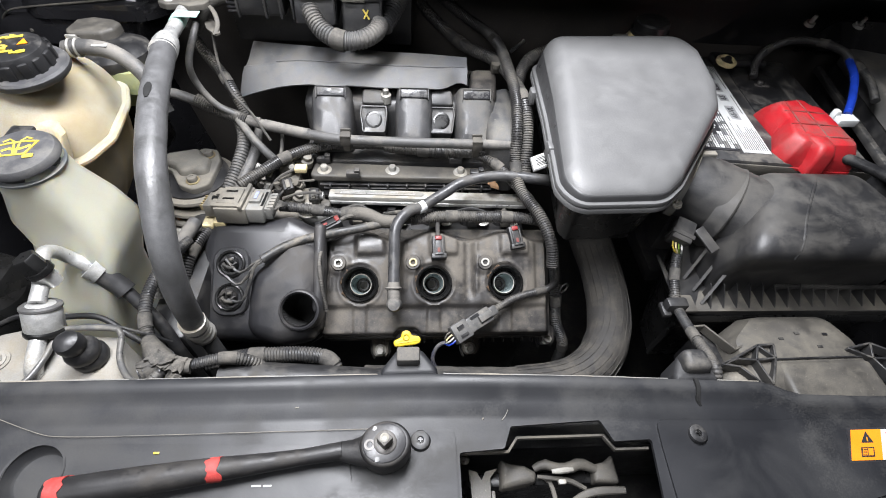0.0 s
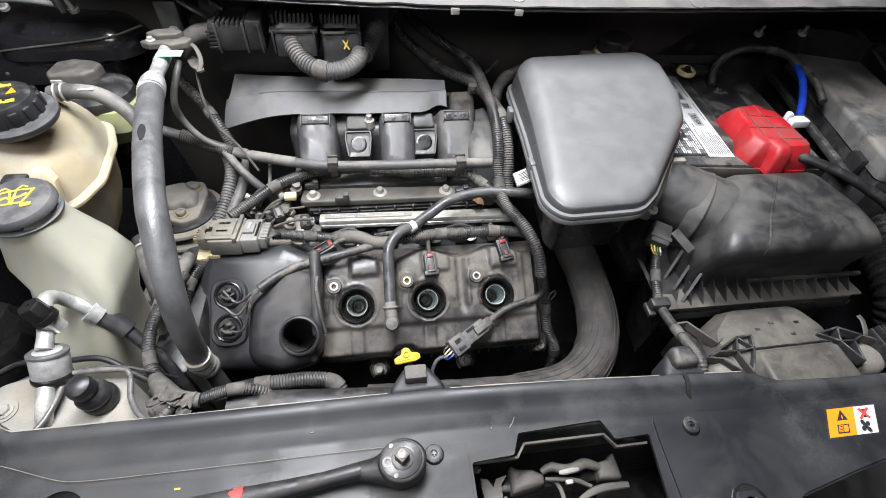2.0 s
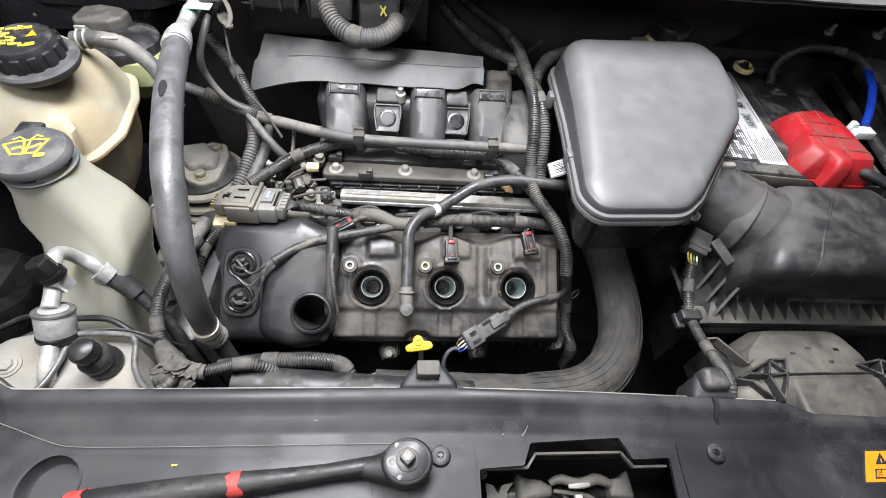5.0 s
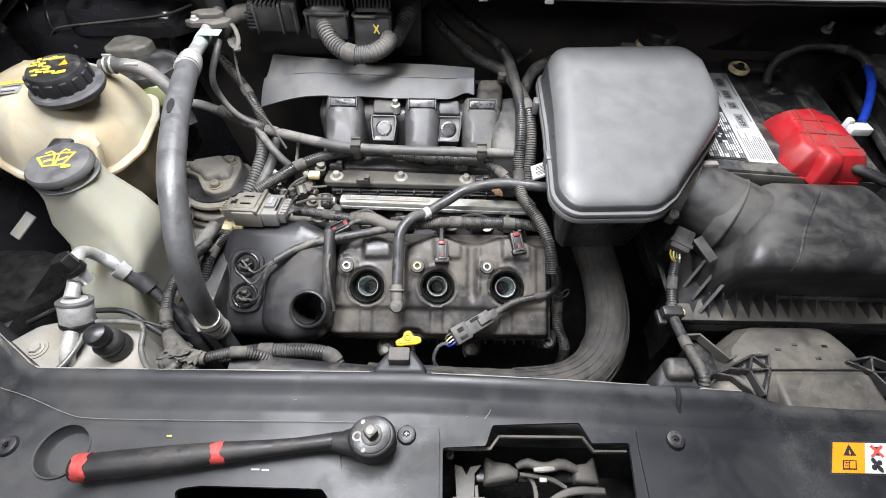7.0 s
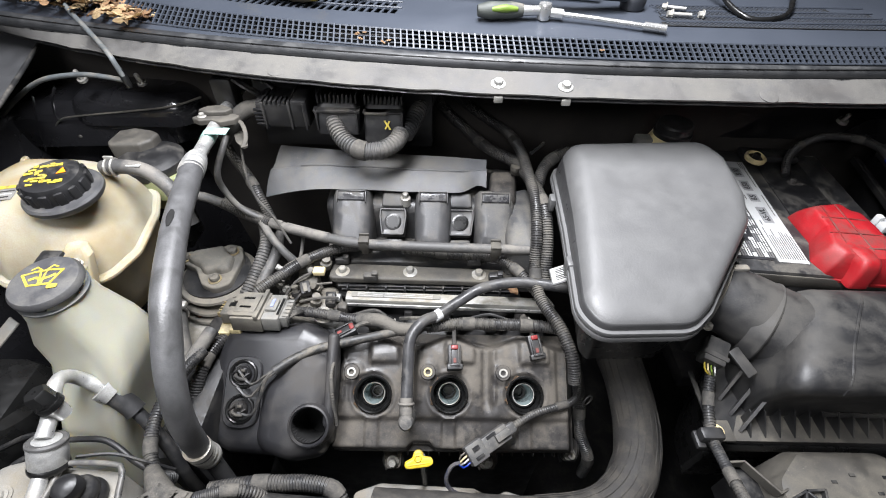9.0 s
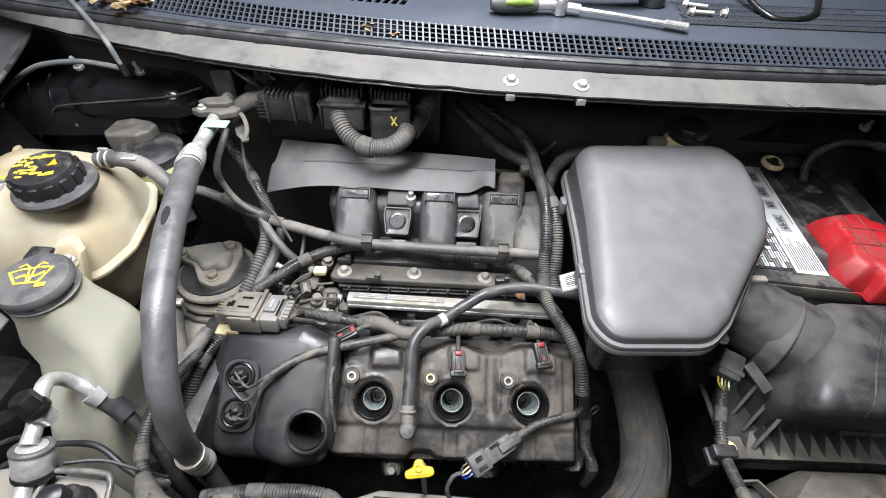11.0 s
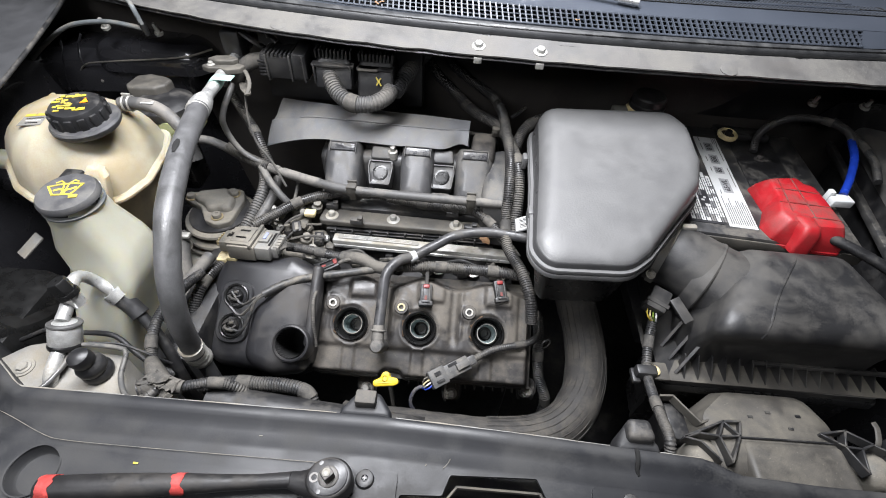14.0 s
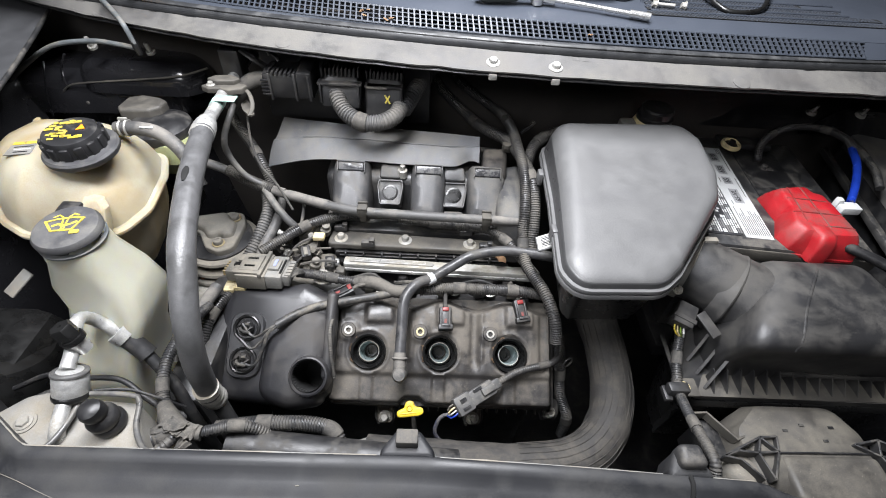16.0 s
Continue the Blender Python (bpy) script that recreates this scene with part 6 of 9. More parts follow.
for x, y, r in ((0.383, 0.199, 0.02), (0.577, 0.196, 0.021)):
    part("bulb_cap", lathe([(r, -0.02), (r, 0.012), (r * 0.86, 0.02), (r * 0.5, 0.025), (0, 0.026)], Matrix.Translation((x, y, 0.922)), 24), M_light, hl, "pale tan bulb cap")
for x, y, z in ((0.47, 0.25, 0.951), (0.505, 0.248, 0.951), (0.49, 0.232, 0.9505), (0.447, 0.243, 0.9505)):
    part("scuff", rbox((x, y, z), (0.006, 0.003, 0.0006), 0, turned((0, 0, 0), 0, 0, 0)), M_dark, hl)


def web(p, q, z, wide=0.0026, deep=0.014):
    """One flat bar of the bracket, standing on edge."""
    a, b = Vector((*p, z)), Vector((*q, z))
    return rbox((0, 0, -deep / 2), ((b - a).length + wide * 0.6, wide, deep), 0.0006, Matrix.Translation((a + b) / 2) @ Matrix.Rotation(math.atan2(b.y - a.y, b.x - a.x), 4, "Z"), 1)


A1 = {"A": (0.357, 0.21), "B": (0.408, 0.232), "C": (0.428, 0.233), "D": (0.422, 0.216), "E": (0.398, 0.214), "F": (0.376, 0.216), "G": (0.403, 0.186), "H": (0.391, 0.186), "I": (0.375, 0.206)}
A2 = {"A": (0.519, 0.227), "B": (0.55, 0.233), "C": (0.575, 0.219), "D": (0.601, 0.204), "E": (0.541, 0.214), "F": (0.559, 0.213), "G": (0.552, 0.186), "H": (0.592, 0.186), "I": (0.534, 0.218)}
for nodes, links, z in ((A1, "AB BC CD DE EF FA BD DG EG AI IH EB", 0.957), (A2, "AB BC CD DH BE EF FC FG IE AI EG", 0.956)):
    part("lattice", join(*[web(nodes[k[0]], nodes[k[1]], z) for k in links.split()]), M_plastic, hl, "webbed grey-tan bracket arm")
part("stay", join(web((0.348, 0.264), (0.364, 0.265), 0.946), web((0.364, 0.265), (0.388, 0.233), 0.946), web((0.388, 0.233), (0.398, 0.237), 0.946)), M_brown, hl)
part("wall", rbox((0.368, 0.24, 0.90), (0.022, 0.045, 0.06), 0.002, None), M_dark, hl)
solo("grille_insert", join(*[rbox((0.592 + 0.0055 * i, 0.206, 0.962), (0.0028, 0.036, 0.012), 0.0008, turned((0, 0, 0), 0, 0, 0)) for i in range(5)], rbox((0.603, 0.206, 0.94), (0.03, 0.04, 0.04), 0.003)), M_dark, "small black ribbed insert beside the headlamp", "insert")
solo("bracket", tube([(0.583, 0.243, 0.962), (0.585, 0.235, 0.96), (0.581, 0.22, 0.955), (0.583, 0.215, 0.94)], 0.0035, 8, flat=0.5), M_brown, "thin tan bracket strip behind the headlamp", "bracket")
solo("bracket", join(rbox((0.735, 0.205, 0.94), (0.06, 0.05, 0.05), 0.01), lathe([(0.02, 0.9), (0.02, 0.985), (0.014, 0.985), (0.014, 0.97)], Matrix.Translation((0.735, 0.215, 0)), 20)), M_brown, "tan plastic corner bracket", "bracket")
solo("air_hose", tube([(0.80, 0.42, 0.93), (0.78, 0.36, 0.925), (0.765, 0.3, 0.91), (0.77, 0.26, 0.87)], 0.045, 24, rib=0.004, pitch=0.014), M_seal_shade, "wide dark air intake hose at the fender", "hose")
solo("bracket", join(rbox((0.645, 0.232, 0.965), (0.022, 0.004, 0.02), 0.001), rbox((0.655, 0.222, 0.96), (0.004, 0.025, 0.03), 0.001), rbox((0.672, 0.225, 0.95), (0.04, 0.03, 0.02), 0.006)), M_brown, "tan plastic corner bracket", "bracket")
fanlab = thing("warning_label", (0.415, 0.1, 1.008), "orange and white fan warning sticker", "sticker")


def lbl(outline, z, mat, name):
    bm = slab([Vector(p) for p in outline], [(0, -0.0004), (0, 0)])
    for v in bm.verts:
        v.co.x += 0.006
        v.co.y += 0.003
        v.co.z += z + body_z(v.co.x, v.co.y) + 0.0032
    return part(name, bm, mat, fanlab)


lbl([(0.3792, 0.0884), (0.4375, 0.0884), (0.4484, 0.1156), (0.3898, 0.1156)], -0.0006, M_ink, "border")
lbl([(0.382, 0.090), (0.412, 0.090), (0.4215, 0.114), (0.392, 0.114)], 0, M_orange, "orange_field")
lbl([(0.412, 0.090), (0.436, 0.090), (0.4455, 0.114), (0.4215, 0.114)], 0, M_white, "white_field")
lbl([(0.3975, 0.1035), (0.4095, 0.1035), (0.4055, 0.1125)], 0.0006, M_ink, "triangle")
lbl([(0.4035, 0.1045), (0.4045, 0.1045), (0.4052, 0.1095), (0.4042, 0.1095)], 0.001, M_orange, "mark")
lbl([(0.3925, 0.0925), (0.4055, 0.0925), (0.408, 0.1), (0.3955, 0.1)], 0.0006, M_ink, "book")
lbl([(0.394, 0.0936), (0.3986, 0.0936), (0.4006, 0.0991), (0.3966, 0.0991)], 0.001, M_orange, "page")
lbl([(0.3996, 0.0936), (0.4044, 0.0936), (0.4064, 0.0991), (0.4016, 0.0991)], 0.001, M_orange, "page")
for k in range(4):
    lbl([(0.3945 + 0.0007 * k, 0.0943 + 0.0012 * k), (0.3982 + 0.0006 * k, 0.0943 + 0.0012 * k), (0.3984 + 0.0006 * k, 0.0947 + 0.0012 * k), (0.3947 + 0.0007 * k, 0.0947 + 0.0012 * k)], 0.0014, M_ink, "book_line")
for q in ([(0.4225, 0.1035), (0.4245, 0.1025), (0.4365, 0.111), (0.4345, 0.1122)], [(0.433, 0.1025), (0.435, 0.1035), (0.4265, 0.1122), (0.4245, 0.111)]):
    lbl(q, 0.001, M_redink, "red_mark")
lbl([(0.4265, 0.104), (0.4315, 0.104), (0.433, 0.111), (0.4285, 0.111)], 0.0006, M_ink, "palm_sign")
for i in range(4):
    a = math.pi / 2 * i + 0.5
    c = Vector((0.4255, 0.0965)) + Vector((math.cos(a), math.sin(a))) * 0.0035
    lbl([c + Matrix.Rotation(a, 2) @ Vector((0.0027 * math.cos(w), 0.0021 * math.sin(w))) for w in [2 * math.pi * k / 12 for k in range(12)]], 0.0006 + 0.0002 * i, M_ink, "fan_blade")
lbl([Vector((0.4255, 0.0965)) + Vector((math.cos(w), math.sin(w))) * 0.0016 for w in [2 * math.pi * k / 10 for k in range(10)]], 0.0016, M_ink, "fan_hub")
adj = thing("adjuster_cap", (0.54, 0.108, 0.99), "round black adjuster cap with slots", "cap")
adj_top = body_z(0.54, 0.108) + 0.001
part("disc", lathe([(0.019, -0.006), (0.019, 0.002), (0.016, 0.004), (0, 0.004)], Matrix.Translation((0.54, 0.108, adj_top)), 28), M_panel, adj)
for i in range(4):
    part("slot", rbox((0.011, 0, 0.0042), (0.008, 0.003, 0.001), 0, Matrix.Translation((0.54, 0.108, adj_top)) @ Matrix.Rotation(radians(90 * i + 20), 4, "Z")), M_seal_shade, adj)


# ---- coolant tank ----
tank = thing("coolant_tank", (-0.45, 0.48, 0.86), "yellowed translucent plastic coolant tank with a black cap", "coolant tank")
SEAM = [(-0.545, 0.60, 0.04), (-0.425, 0.598, 0.03), (-0.374, 0.574, 0.03), (-0.356, 0.53, 0.03), (-0.346, 0.462, 0.03), (-0.358, 0.419, 0.03), (-0.39, 0.405, 0.03), (-0.46, 0.405, 0.03), (-0.50, 0.427, 0.03), (-0.548, 0.475, 0.04), (-0.568, 0.53, 0.04)]
part("upper_shell", dome(rounded(SEAM, 0.03, 5), [(0.001, 1.058), (0.002, 1.064), (0.004, 1.074), (0.008, 1.088), (0.014, 1.101), (0.022, 1.113), (0.032, 1.123), (0.043, 1.1295), (0.055, 1.1335), (0.068, 1.1355), (0.08, 1.136)]), M_tank, tank)
part("seam_flange", slab(rounded(SEAM, 0.03, 6), [(-0.004, 1.054), (-0.006, 1.0565), (-0.006, 1.0595), (-0.003, 1.0625)]), M_tank, tank)
part("lower_shell", dome(rounded(SEAM, 0.03, 6), [(0.05, 0.93), (0.03, 0.955), (0.012, 1.0), (0.003, 1.056)]), M_amber, tank, "stained amber lower half")
part("mould_fin", loft([([(-0.379, 0.398), (-0.362, 0.398), (-0.361, 0.41), (-0.38, 0.412)], 0.003, 1.06), ([(-0.386, 0.405), (-0.359, 0.405), (-0.357, 0.418), (-0.387, 0.42)], 0.004, 1.082), ([(-0.388, 0.413), (-0.358, 0.412), (-0.356, 0.424), (-0.389, 0.428)], 0.005, 1.097), ([(-0.384, 0.422), (-0.364, 0.42), (-0.362, 0.43), (-0.385, 0.434)], 0.004, 1.104)]), M_tank, tank)
part("back_lug", loft([([(-0.553, 0.572), (-0.534, 0.572), (-0.534, 0.596), (-0.553, 0.596)], 0.006, 1.06), ([(-0.548, 0.58), (-0.536, 0.578), (-0.536, 0.596), (-0.548, 0.597)], 0.005, 1.095), ([(-0.545, 0.588), (-0.538, 0.587), (-0.538, 0.596), (-0.545, 0.597)], 0.003, 1.102)]), M_tank, tank)
part("side_arm", tube([(-0.52, 0.468, 1.05), (-0.56, 0.495, 1.045), (-0.61, 0.512, 1.035), (-0.66, 0.52, 1.02)], [0.014, 0.016, 0.018, 0.02], 16, flat=0.7), M_tankw, tank)
part("stay", rbox((-0.47, 0.5, 0.915), (0.06, 0.05, 0.11), 0.006), M_seal_shade, tank)
CC = Vector((-0.393, 0.466, 0))
tilt = Matrix.Translation((CC.x, CC.y, 1.136)) @ Matrix.Rotation(radians(4), 4, "X") @ Matrix.Diagonal((0.94, 0.94, 1.05, 1))
part("neck_flange", lathe([(0.043, 0.0), (0.0455, 0.003), (0.0455, 0.007), (0.043, 0.0095), (0.033, 0.0105), (0.03, 0.0105)], tilt @ Matrix.Translation((0.001, 0.004, 0)) @ Matrix.Diagonal((0.93, 0.93, 1, 1)), 40), M_cap, tank, "black rubber collar")
cp = part("cap", lathe([(0.033, 0.004), (0.0335, 0.007), (0.0325, 0.021), (0.0295, 0.0265), (0.026, 0.0275), (0, 0.028)], tilt @ Matrix.Translation((-0.001, 0.004, 0.001)), 40), M_dark, tank, "black ribbed coolant cap with yellow print")
for i in range(14):
    part("grip", rbox((0.0328, 0, 0.014), (0.0045, 0.0095, 0.0175), 0.0018, tilt @ Matrix.Translation((-0.001, 0.004, 0.001)) @ Matrix.Rotation(2 * math.pi * i / 14, 4, "Z")), M_dark, cp)
PR = tilt @ Matrix.Translation((-0.001, 0.004, 0.0293)) @ Matrix.Rotation(radians(22), 4, "Z")
rng_c = random.Random(8)
for k in range(26):
    x, y = rng_c.uniform(-0.022, 0.012), rng_c.uniform(-0.018, 0.02)
    if math.hypot(x, y) < 0.024 and not (x > 0.0 and -0.006 < y < 0.01):
        part("print", rbox((x, y, 0), (rng_c.uniform(0.004, 0.011), rng_c.uniform(0.0024, 0.0048), 0.0006), 0, PR @ Matrix.Rotation(rng_c.choice((0, 0, 0.25, -0.2)), 4, "Z")), M_yprint, cp)
part("print", slab([Vector((0.008, -0.003)), Vector((0.018, -0.003)), Vector((0.014, 0.008))], [(0, 0), (0, 0.0006)], PR), M_orange, cp)
STK = turned((-0.468, 0.472, 1.1337), 4, -5, 6)
part("sticker", rbox((0, 0, 0), (0.03, 0.019, 0.0008), 0, STK), M_greymetal, tank, "faded grey label with dark print")
part("sticker_band", rbox((0.002, 0.013, 0), (0.032, 0.005, 0.001), 0, STK), M_yprint, tank)
for k in range(3):
    part("sticker_line", rbox((0.002, 0.005 - 0.005 * k, 0.0006), (0.022 - 0.003 * k, 0.0016, 0.0004), 0, STK), M_white if k % 2 else M_dark, tank)
part("bolt", hexbolt((-0.3695, 0.4105, 1.0925), 0.0042, 0.005, 0.0062, (0.1, -0.55, 0.8)), M_steel, tank)
part("lug", lathe([(0.0115, -0.008), (0.0105, -0.001), (0.0085, 0.0), (0, 0.0)], Matrix.Translation((-0.3695, 0.4105, 1.092)) @ Vector((0.1, -0.55, 0.8)).to_track_quat("Z", "Y").to_matrix().to_4x4(), 20), M_tank, tank)
solo("tank_hose", tube([(-0.388, 0.532, 1.131), (-0.368, 0.531, 1.134), (-0.335, 0.528, 1.13), (-0.305, 0.515, 1.11), (-0.29, 0.5, 1.07)], 0.0088, 16, hollow=True), M_rubber, "black coolant overflow hose with white print", "hose")
solo("hose_clamp", join(ring(0.0096, 0.0014, turned((-0.38, 0.5315, 1.133), 0, 90, 0)), ring(0.0096, 0.0014, turned((-0.372, 0.5312, 1.1335), 0, 90, 0)), rbox((-0.376, 0.533, 1.1435), (0.012, 0.003, 0.007), 0.001)), M_steel, "bright spring clamp on the overflow hose", "hose clamp")
solo("hose_print", rbox((-0.345, 0.5255, 1.1397), (0.016, 0.005, 0.0012), 0, turned((0, 0, 0), 0, 0, 0)), M_white, "faded white print on the hose", "print")

# ---- washer bottle ----
wash = thing("washer_bottle", (-0.34, 0.34, 0.80), "milky white washer fluid bottle with a black flip cap", "washer bottle")
part("body", loft([([(-0.392, 0.243), (-0.314, 0.238), (-0.312, 0.36), (-0.40, 0.38)], 0.02, 0.80), ([(-0.388, 0.257), (-0.313, 0.25), (-0.311, 0.365), (-0.395, 0.385)], 0.022, 0.93),
                    ([(-0.386, 0.284), (-0.309, 0.273), (-0.307, 0.37), (-0.39, 0.39)], 0.024, 0.975), ([(-0.383, 0.305), (-0.3, 0.291), (-0.298, 0.378), (-0.388, 0.398)], 0.018, 1.01),
                    ([(-0.384, 0.32), (-0.297, 0.305), (-0.296, 0.384), (-0.388, 0.398)], 0.016, 1.03), ([(-0.396, 0.326), (-0.306, 0.32), (-0.306, 0.388), (-0.396, 0.395)], 0.024, 1.055), ([(-0.388, 0.33), (-0.325, 0.328), (-0.325, 0.388), (-0.388, 0.39)], 0.026, 1.085),
                    ([(-0.386, 0.333), (-0.33, 0.333), (-0.33, 0.386), (-0.386, 0.386)], 0.024, 1.112)]), M_tankw, wash)
wm = Matrix.Translation((-0.3575, 0.359, 1.112)) @ Matrix.Rotation(radians(4), 4, "X")
wc = part("cap", lathe([(0.029, 0.0), (0.0325, 0.002), (0.0325, 0.006), (0.030, 0.0095), (0.024, 0.0108), (0, 0.0112)], wm, 40), M_cap, wash, "black flip cap with yellow washer symbol")
part("neck_lip", join(lathe([(0.0255, -0.012), (0.0318, -0.009), (0.0322, -0.0065), (0.0295, -0.005), (0.027, -0.005)], wm @ Matrix.Rotation(radians(-2), 4, "X"), 40)), M_tubegrey, wash, "grey lower lip of the cap")
# black band between cap and lower lip, shade given as colour
part("neck_shadow", lathe([(0.0285, -0.006), (0.0285, 0.001)], wm, 36), M_seal_shade, wash)
part("hinge", rbox((-0.018, 0.034, 0.002), (0.022, 0.018, 0.006), 0.003, wm), M_dark, wc)
sy = wm @ Matrix.Translation((0, 0, 0.0113)) @ Matrix.Rotation(radians(14), 4, "Z")
for a, b in (((-0.019, 0.008), (-0.011, -0.006)), ((-0.011, -0.006), (0.008, -0.007)), ((0.008, -0.007), (0.016, 0.009)), ((-0.019, 0.008), (-0.009, 0.0105)), ((-0.009, 0.0105), (0.006, 0.011)), ((0.006, 0.011), (0.016, 0.009))):
    mid, d = (Vector(a) + Vector(b)) / 2, Vector(b) - Vector(a)
    part("symbol", rbox((0, 0, 0), (d.length + 0.002, 0.0022, 0.0006), 0, sy @ Matrix.Translation((*mid, 0)) @ Matrix.Rotation(math.atan2(d.y, d.x), 4, "Z")), M_yprint, wc)
part("symbol_wave", tube([sy @ Vector((-0.012, 0.001, 0.0)), sy @ Vector((-0.006, 0.003, 0.0)), sy @ Vector((0.0, 0.0, 0.0)), sy @ Vector((0.006, 0.002, 0.0)), sy @ Vector((0.011, 0.0045, 0.0))], 0.0016, 6, flat=0.4), M_yprint, wc)
for k in (-1, 1):
    part("spray", tube([sy @ Vector((-0.001 + k * 0.001, -0.006, 0)), sy @ Vector((-0.001 + k * 0.003, 0.013, 0)), sy @ Vector((-0.001 + k * 0.008, 0.0165, 0)), sy @ Vector((-0.001 + k * 0.012, 0.0135, 0))], 0.001, 6, flat=0.5), M_yprint, wc)
part("symbol_book", slab(rounded([(0.007, -0.0135), (0.016, -0.0135), (0.016, -0.0085), (0.007, -0.0085)], 0.0015), [(0, 0), (0, 0.0006)], sy), M_yprint, wc)
# ---- power steering reservoir behind ----
ps = thing("steering_reservoir", (-0.40, 0.62, 0.95), "pale green fluid reservoir with a dusty wing cap", "fluid reservoir")
part("bracket", rbox((-0.40, 0.62, 0.975), (0.05, 0.05, 0.09), 0.006), M_seal_shade, ps)
part("tank", loft([([(-0.43, 0.6), (-0.375, 0.595), (-0.365, 0.64), (-0.43, 0.65)], 0.02, 1.012), ([(-0.435, 0.58), (-0.348, 0.575), (-0.34, 0.65), (-0.435, 0.66)], 0.025, 1.045), ([(-0.44, 0.585), (-0.345, 0.58), (-0.345, 0.655), (-0.44, 0.66)], 0.03, 1.072)]), M_brakefl, ps)
part("collar", lathe([(0.045, 0), (0.047, 0.006), (0.045, 0.014), (0.038, 0.018), (0.03, 0.022)], Matrix.Translation((-0.395, 0.625, 1.07)), 36), M_dark, ps)
part("cap", slab(rounded([(-0.452, 0.634), (-0.445, 0.625), (-0.405, 0.628), (-0.392, 0.64), (-0.39, 0.66), (-0.402, 0.668), (-0.43, 0.674), (-0.45, 0.665)], 0.007), soft(1.075, 1.105, 0.005)), M_brown, ps, "dusty grey wing cap")

# ---- air conditioning hose and pipes ----
ac = thing("suction_hose", (-0.235, 0.42, 0.93), "thick black air conditioning suction hose with crimped metal ends", "hose")
part("hose", tube([(-0.2725, 0.52, 1.139), (-0.27, 0.509, 1.14), (-0.2545, 0.438, 1.1395), (-0.243, 0.39, 1.135), (-0.231, 0.34, 1.125), (-0.222, 0.306, 1.108), (-0.2175, 0.278, 1.08), (-0.217, 0.26, 1.035), (-0.2225, 0.2585, 0.965)], [0.0132, 0.0134, 0.0136, 0.0134, 0.013, 0.0122, 0.0118], 24, wobble=0.02), M_hose, ac)
part("ferrule", tube([(-0.2795, 0.55, 1.136), (-0.2765, 0.534, 1.1372), (-0.2715, 0.51, 1.1395)], [0.0118, 0.0142, 0.0146, 0.0146], 24, rib=0.0012, pitch=0.0085), M_bright, ac, "bright crimped aluminium ferrule")
part("pipe", tube([(-0.28, 0.552, 1.136), (-0.283, 0.6, 1.136), (-0.286, 0.65, 1.136), (-0.29, 0.70, 1.134), (-0.295, 0.78, 1.13)], 0.0085, 18), M_bright, ac, "bright aluminium pipe")
part("tag", join(rbox((-0.269, 0.597, 1.146), (0.028, 0.016, 0.0012), 0.0003), tube([(-0.2825, 0.589, 1.136), (-0.2835, 0.605, 1.136)], 0.0091, 16)), M_tag, ac, "pale green paper tag")
part("lower_ferrule", tube([(-0.2215, 0.2575, 0.982), (-0.2235, 0.2605, 0.96), (-0.222, 0.263, 0.943)], 0.0138, 24, rib=0.0013, pitch=0.008), M_steel, ac, "crimped metal ferrule")
part("lower_pipe", tube([(-0.222, 0.262, 0.95), (-0.215, 0.255, 0.92), (-0.2, 0.24, 0.87), (-0.2, 0.24, 0.8)], 0.009, 16), M_plastic, ac)
part("rub_mark", tube([(-0.2535, 0.432, 1.1521), (-0.2505, 0.42, 1.1521), (-0.2475, 0.406, 1.1514)], [0.0015, 0.0042, 0.0036, 0.0014], 8, flat=0.25), M_black, ac, "dark rubbed patch")
clamp_ = thing("pipe_clamp", (-0.28, 0.64, 1.125), "crumpled dusty grey pipe clamp on the cooling pipe", "clamp")
part("jaw", slab(rounded([(-0.317, 0.631), (-0.303, 0.623), (-0.288, 0.626), (-0.274, 0.620), (-0.257, 0.628), (-0.252, 0.64), (-0.268, 0.645), (-0.283, 0.651), (-0.302, 0.644)], 0.004), soft(1.139, 1.1465, 0.002)), M_brown, clamp_)
part("jaw", slab(rounded([(-0.31, 0.64), (-0.293, 0.634), (-0.27, 0.637), (-0.262, 0.647), (-0.28, 0.656), (-0.3, 0.652)], 0.004), soft(1.1465, 1.153, 0.002)), M_brown, clamp_)
part("leaf", slab(rounded([(-0.262, 0.645), (-0.247, 0.628), (-0.238, 0.604), (-0.244, 0.6), (-0.258, 0.615), (-0.266, 0.632)], 0.004), [(0, 1.118), (0, 1.1205)]), M_brown, clamp_)
part("hook", tube([(-0.262, 0.64, 1.142), (-0.25, 0.632, 1.138), (-0.242, 0.615, 1.128), (-0.245, 0.602, 1.118)], 0.003, 8, flat=0.5), M_brown, clamp_)
part("screw", hexbolt((-0.302, 0.634, 1.146), 0.004, 0.005, 0.006), M_steel, clamp_)

acl = thing("service_pipe", (-0.325, 0.24, 0.98), "bright aluminium service pipe with a muffler can and black cap", "pipe")
CAN = turned((-0.3205, 0.222, 1.0305), -34, 4, 0) @ Matrix.Diagonal((0.84, 0.84, 0.94, 1))
part("muffler", lathe([(0.0168, 0), (0.0178, 0.002), (0.0178, 0.023), (0.0168, 0.025), (0.009, 0.027)], CAN, 36), M_bright, acl, "bright aluminium muffler can")
part("grommet", lathe([(0.0095, -0.001), (0.0178, -0.004), (0.0186, -0.0025), (0.0186, 0.0005), (0.0176, 0.002)], CAN, 36), M_seal_shade, acl)
part("grommet", lathe([(0.0177, 0.0222), (0.0187, 0.023), (0.0185, 0.025), (0.0165, 0.0264), (0.016, 0.026)], CAN, 36), M_rubber, acl)
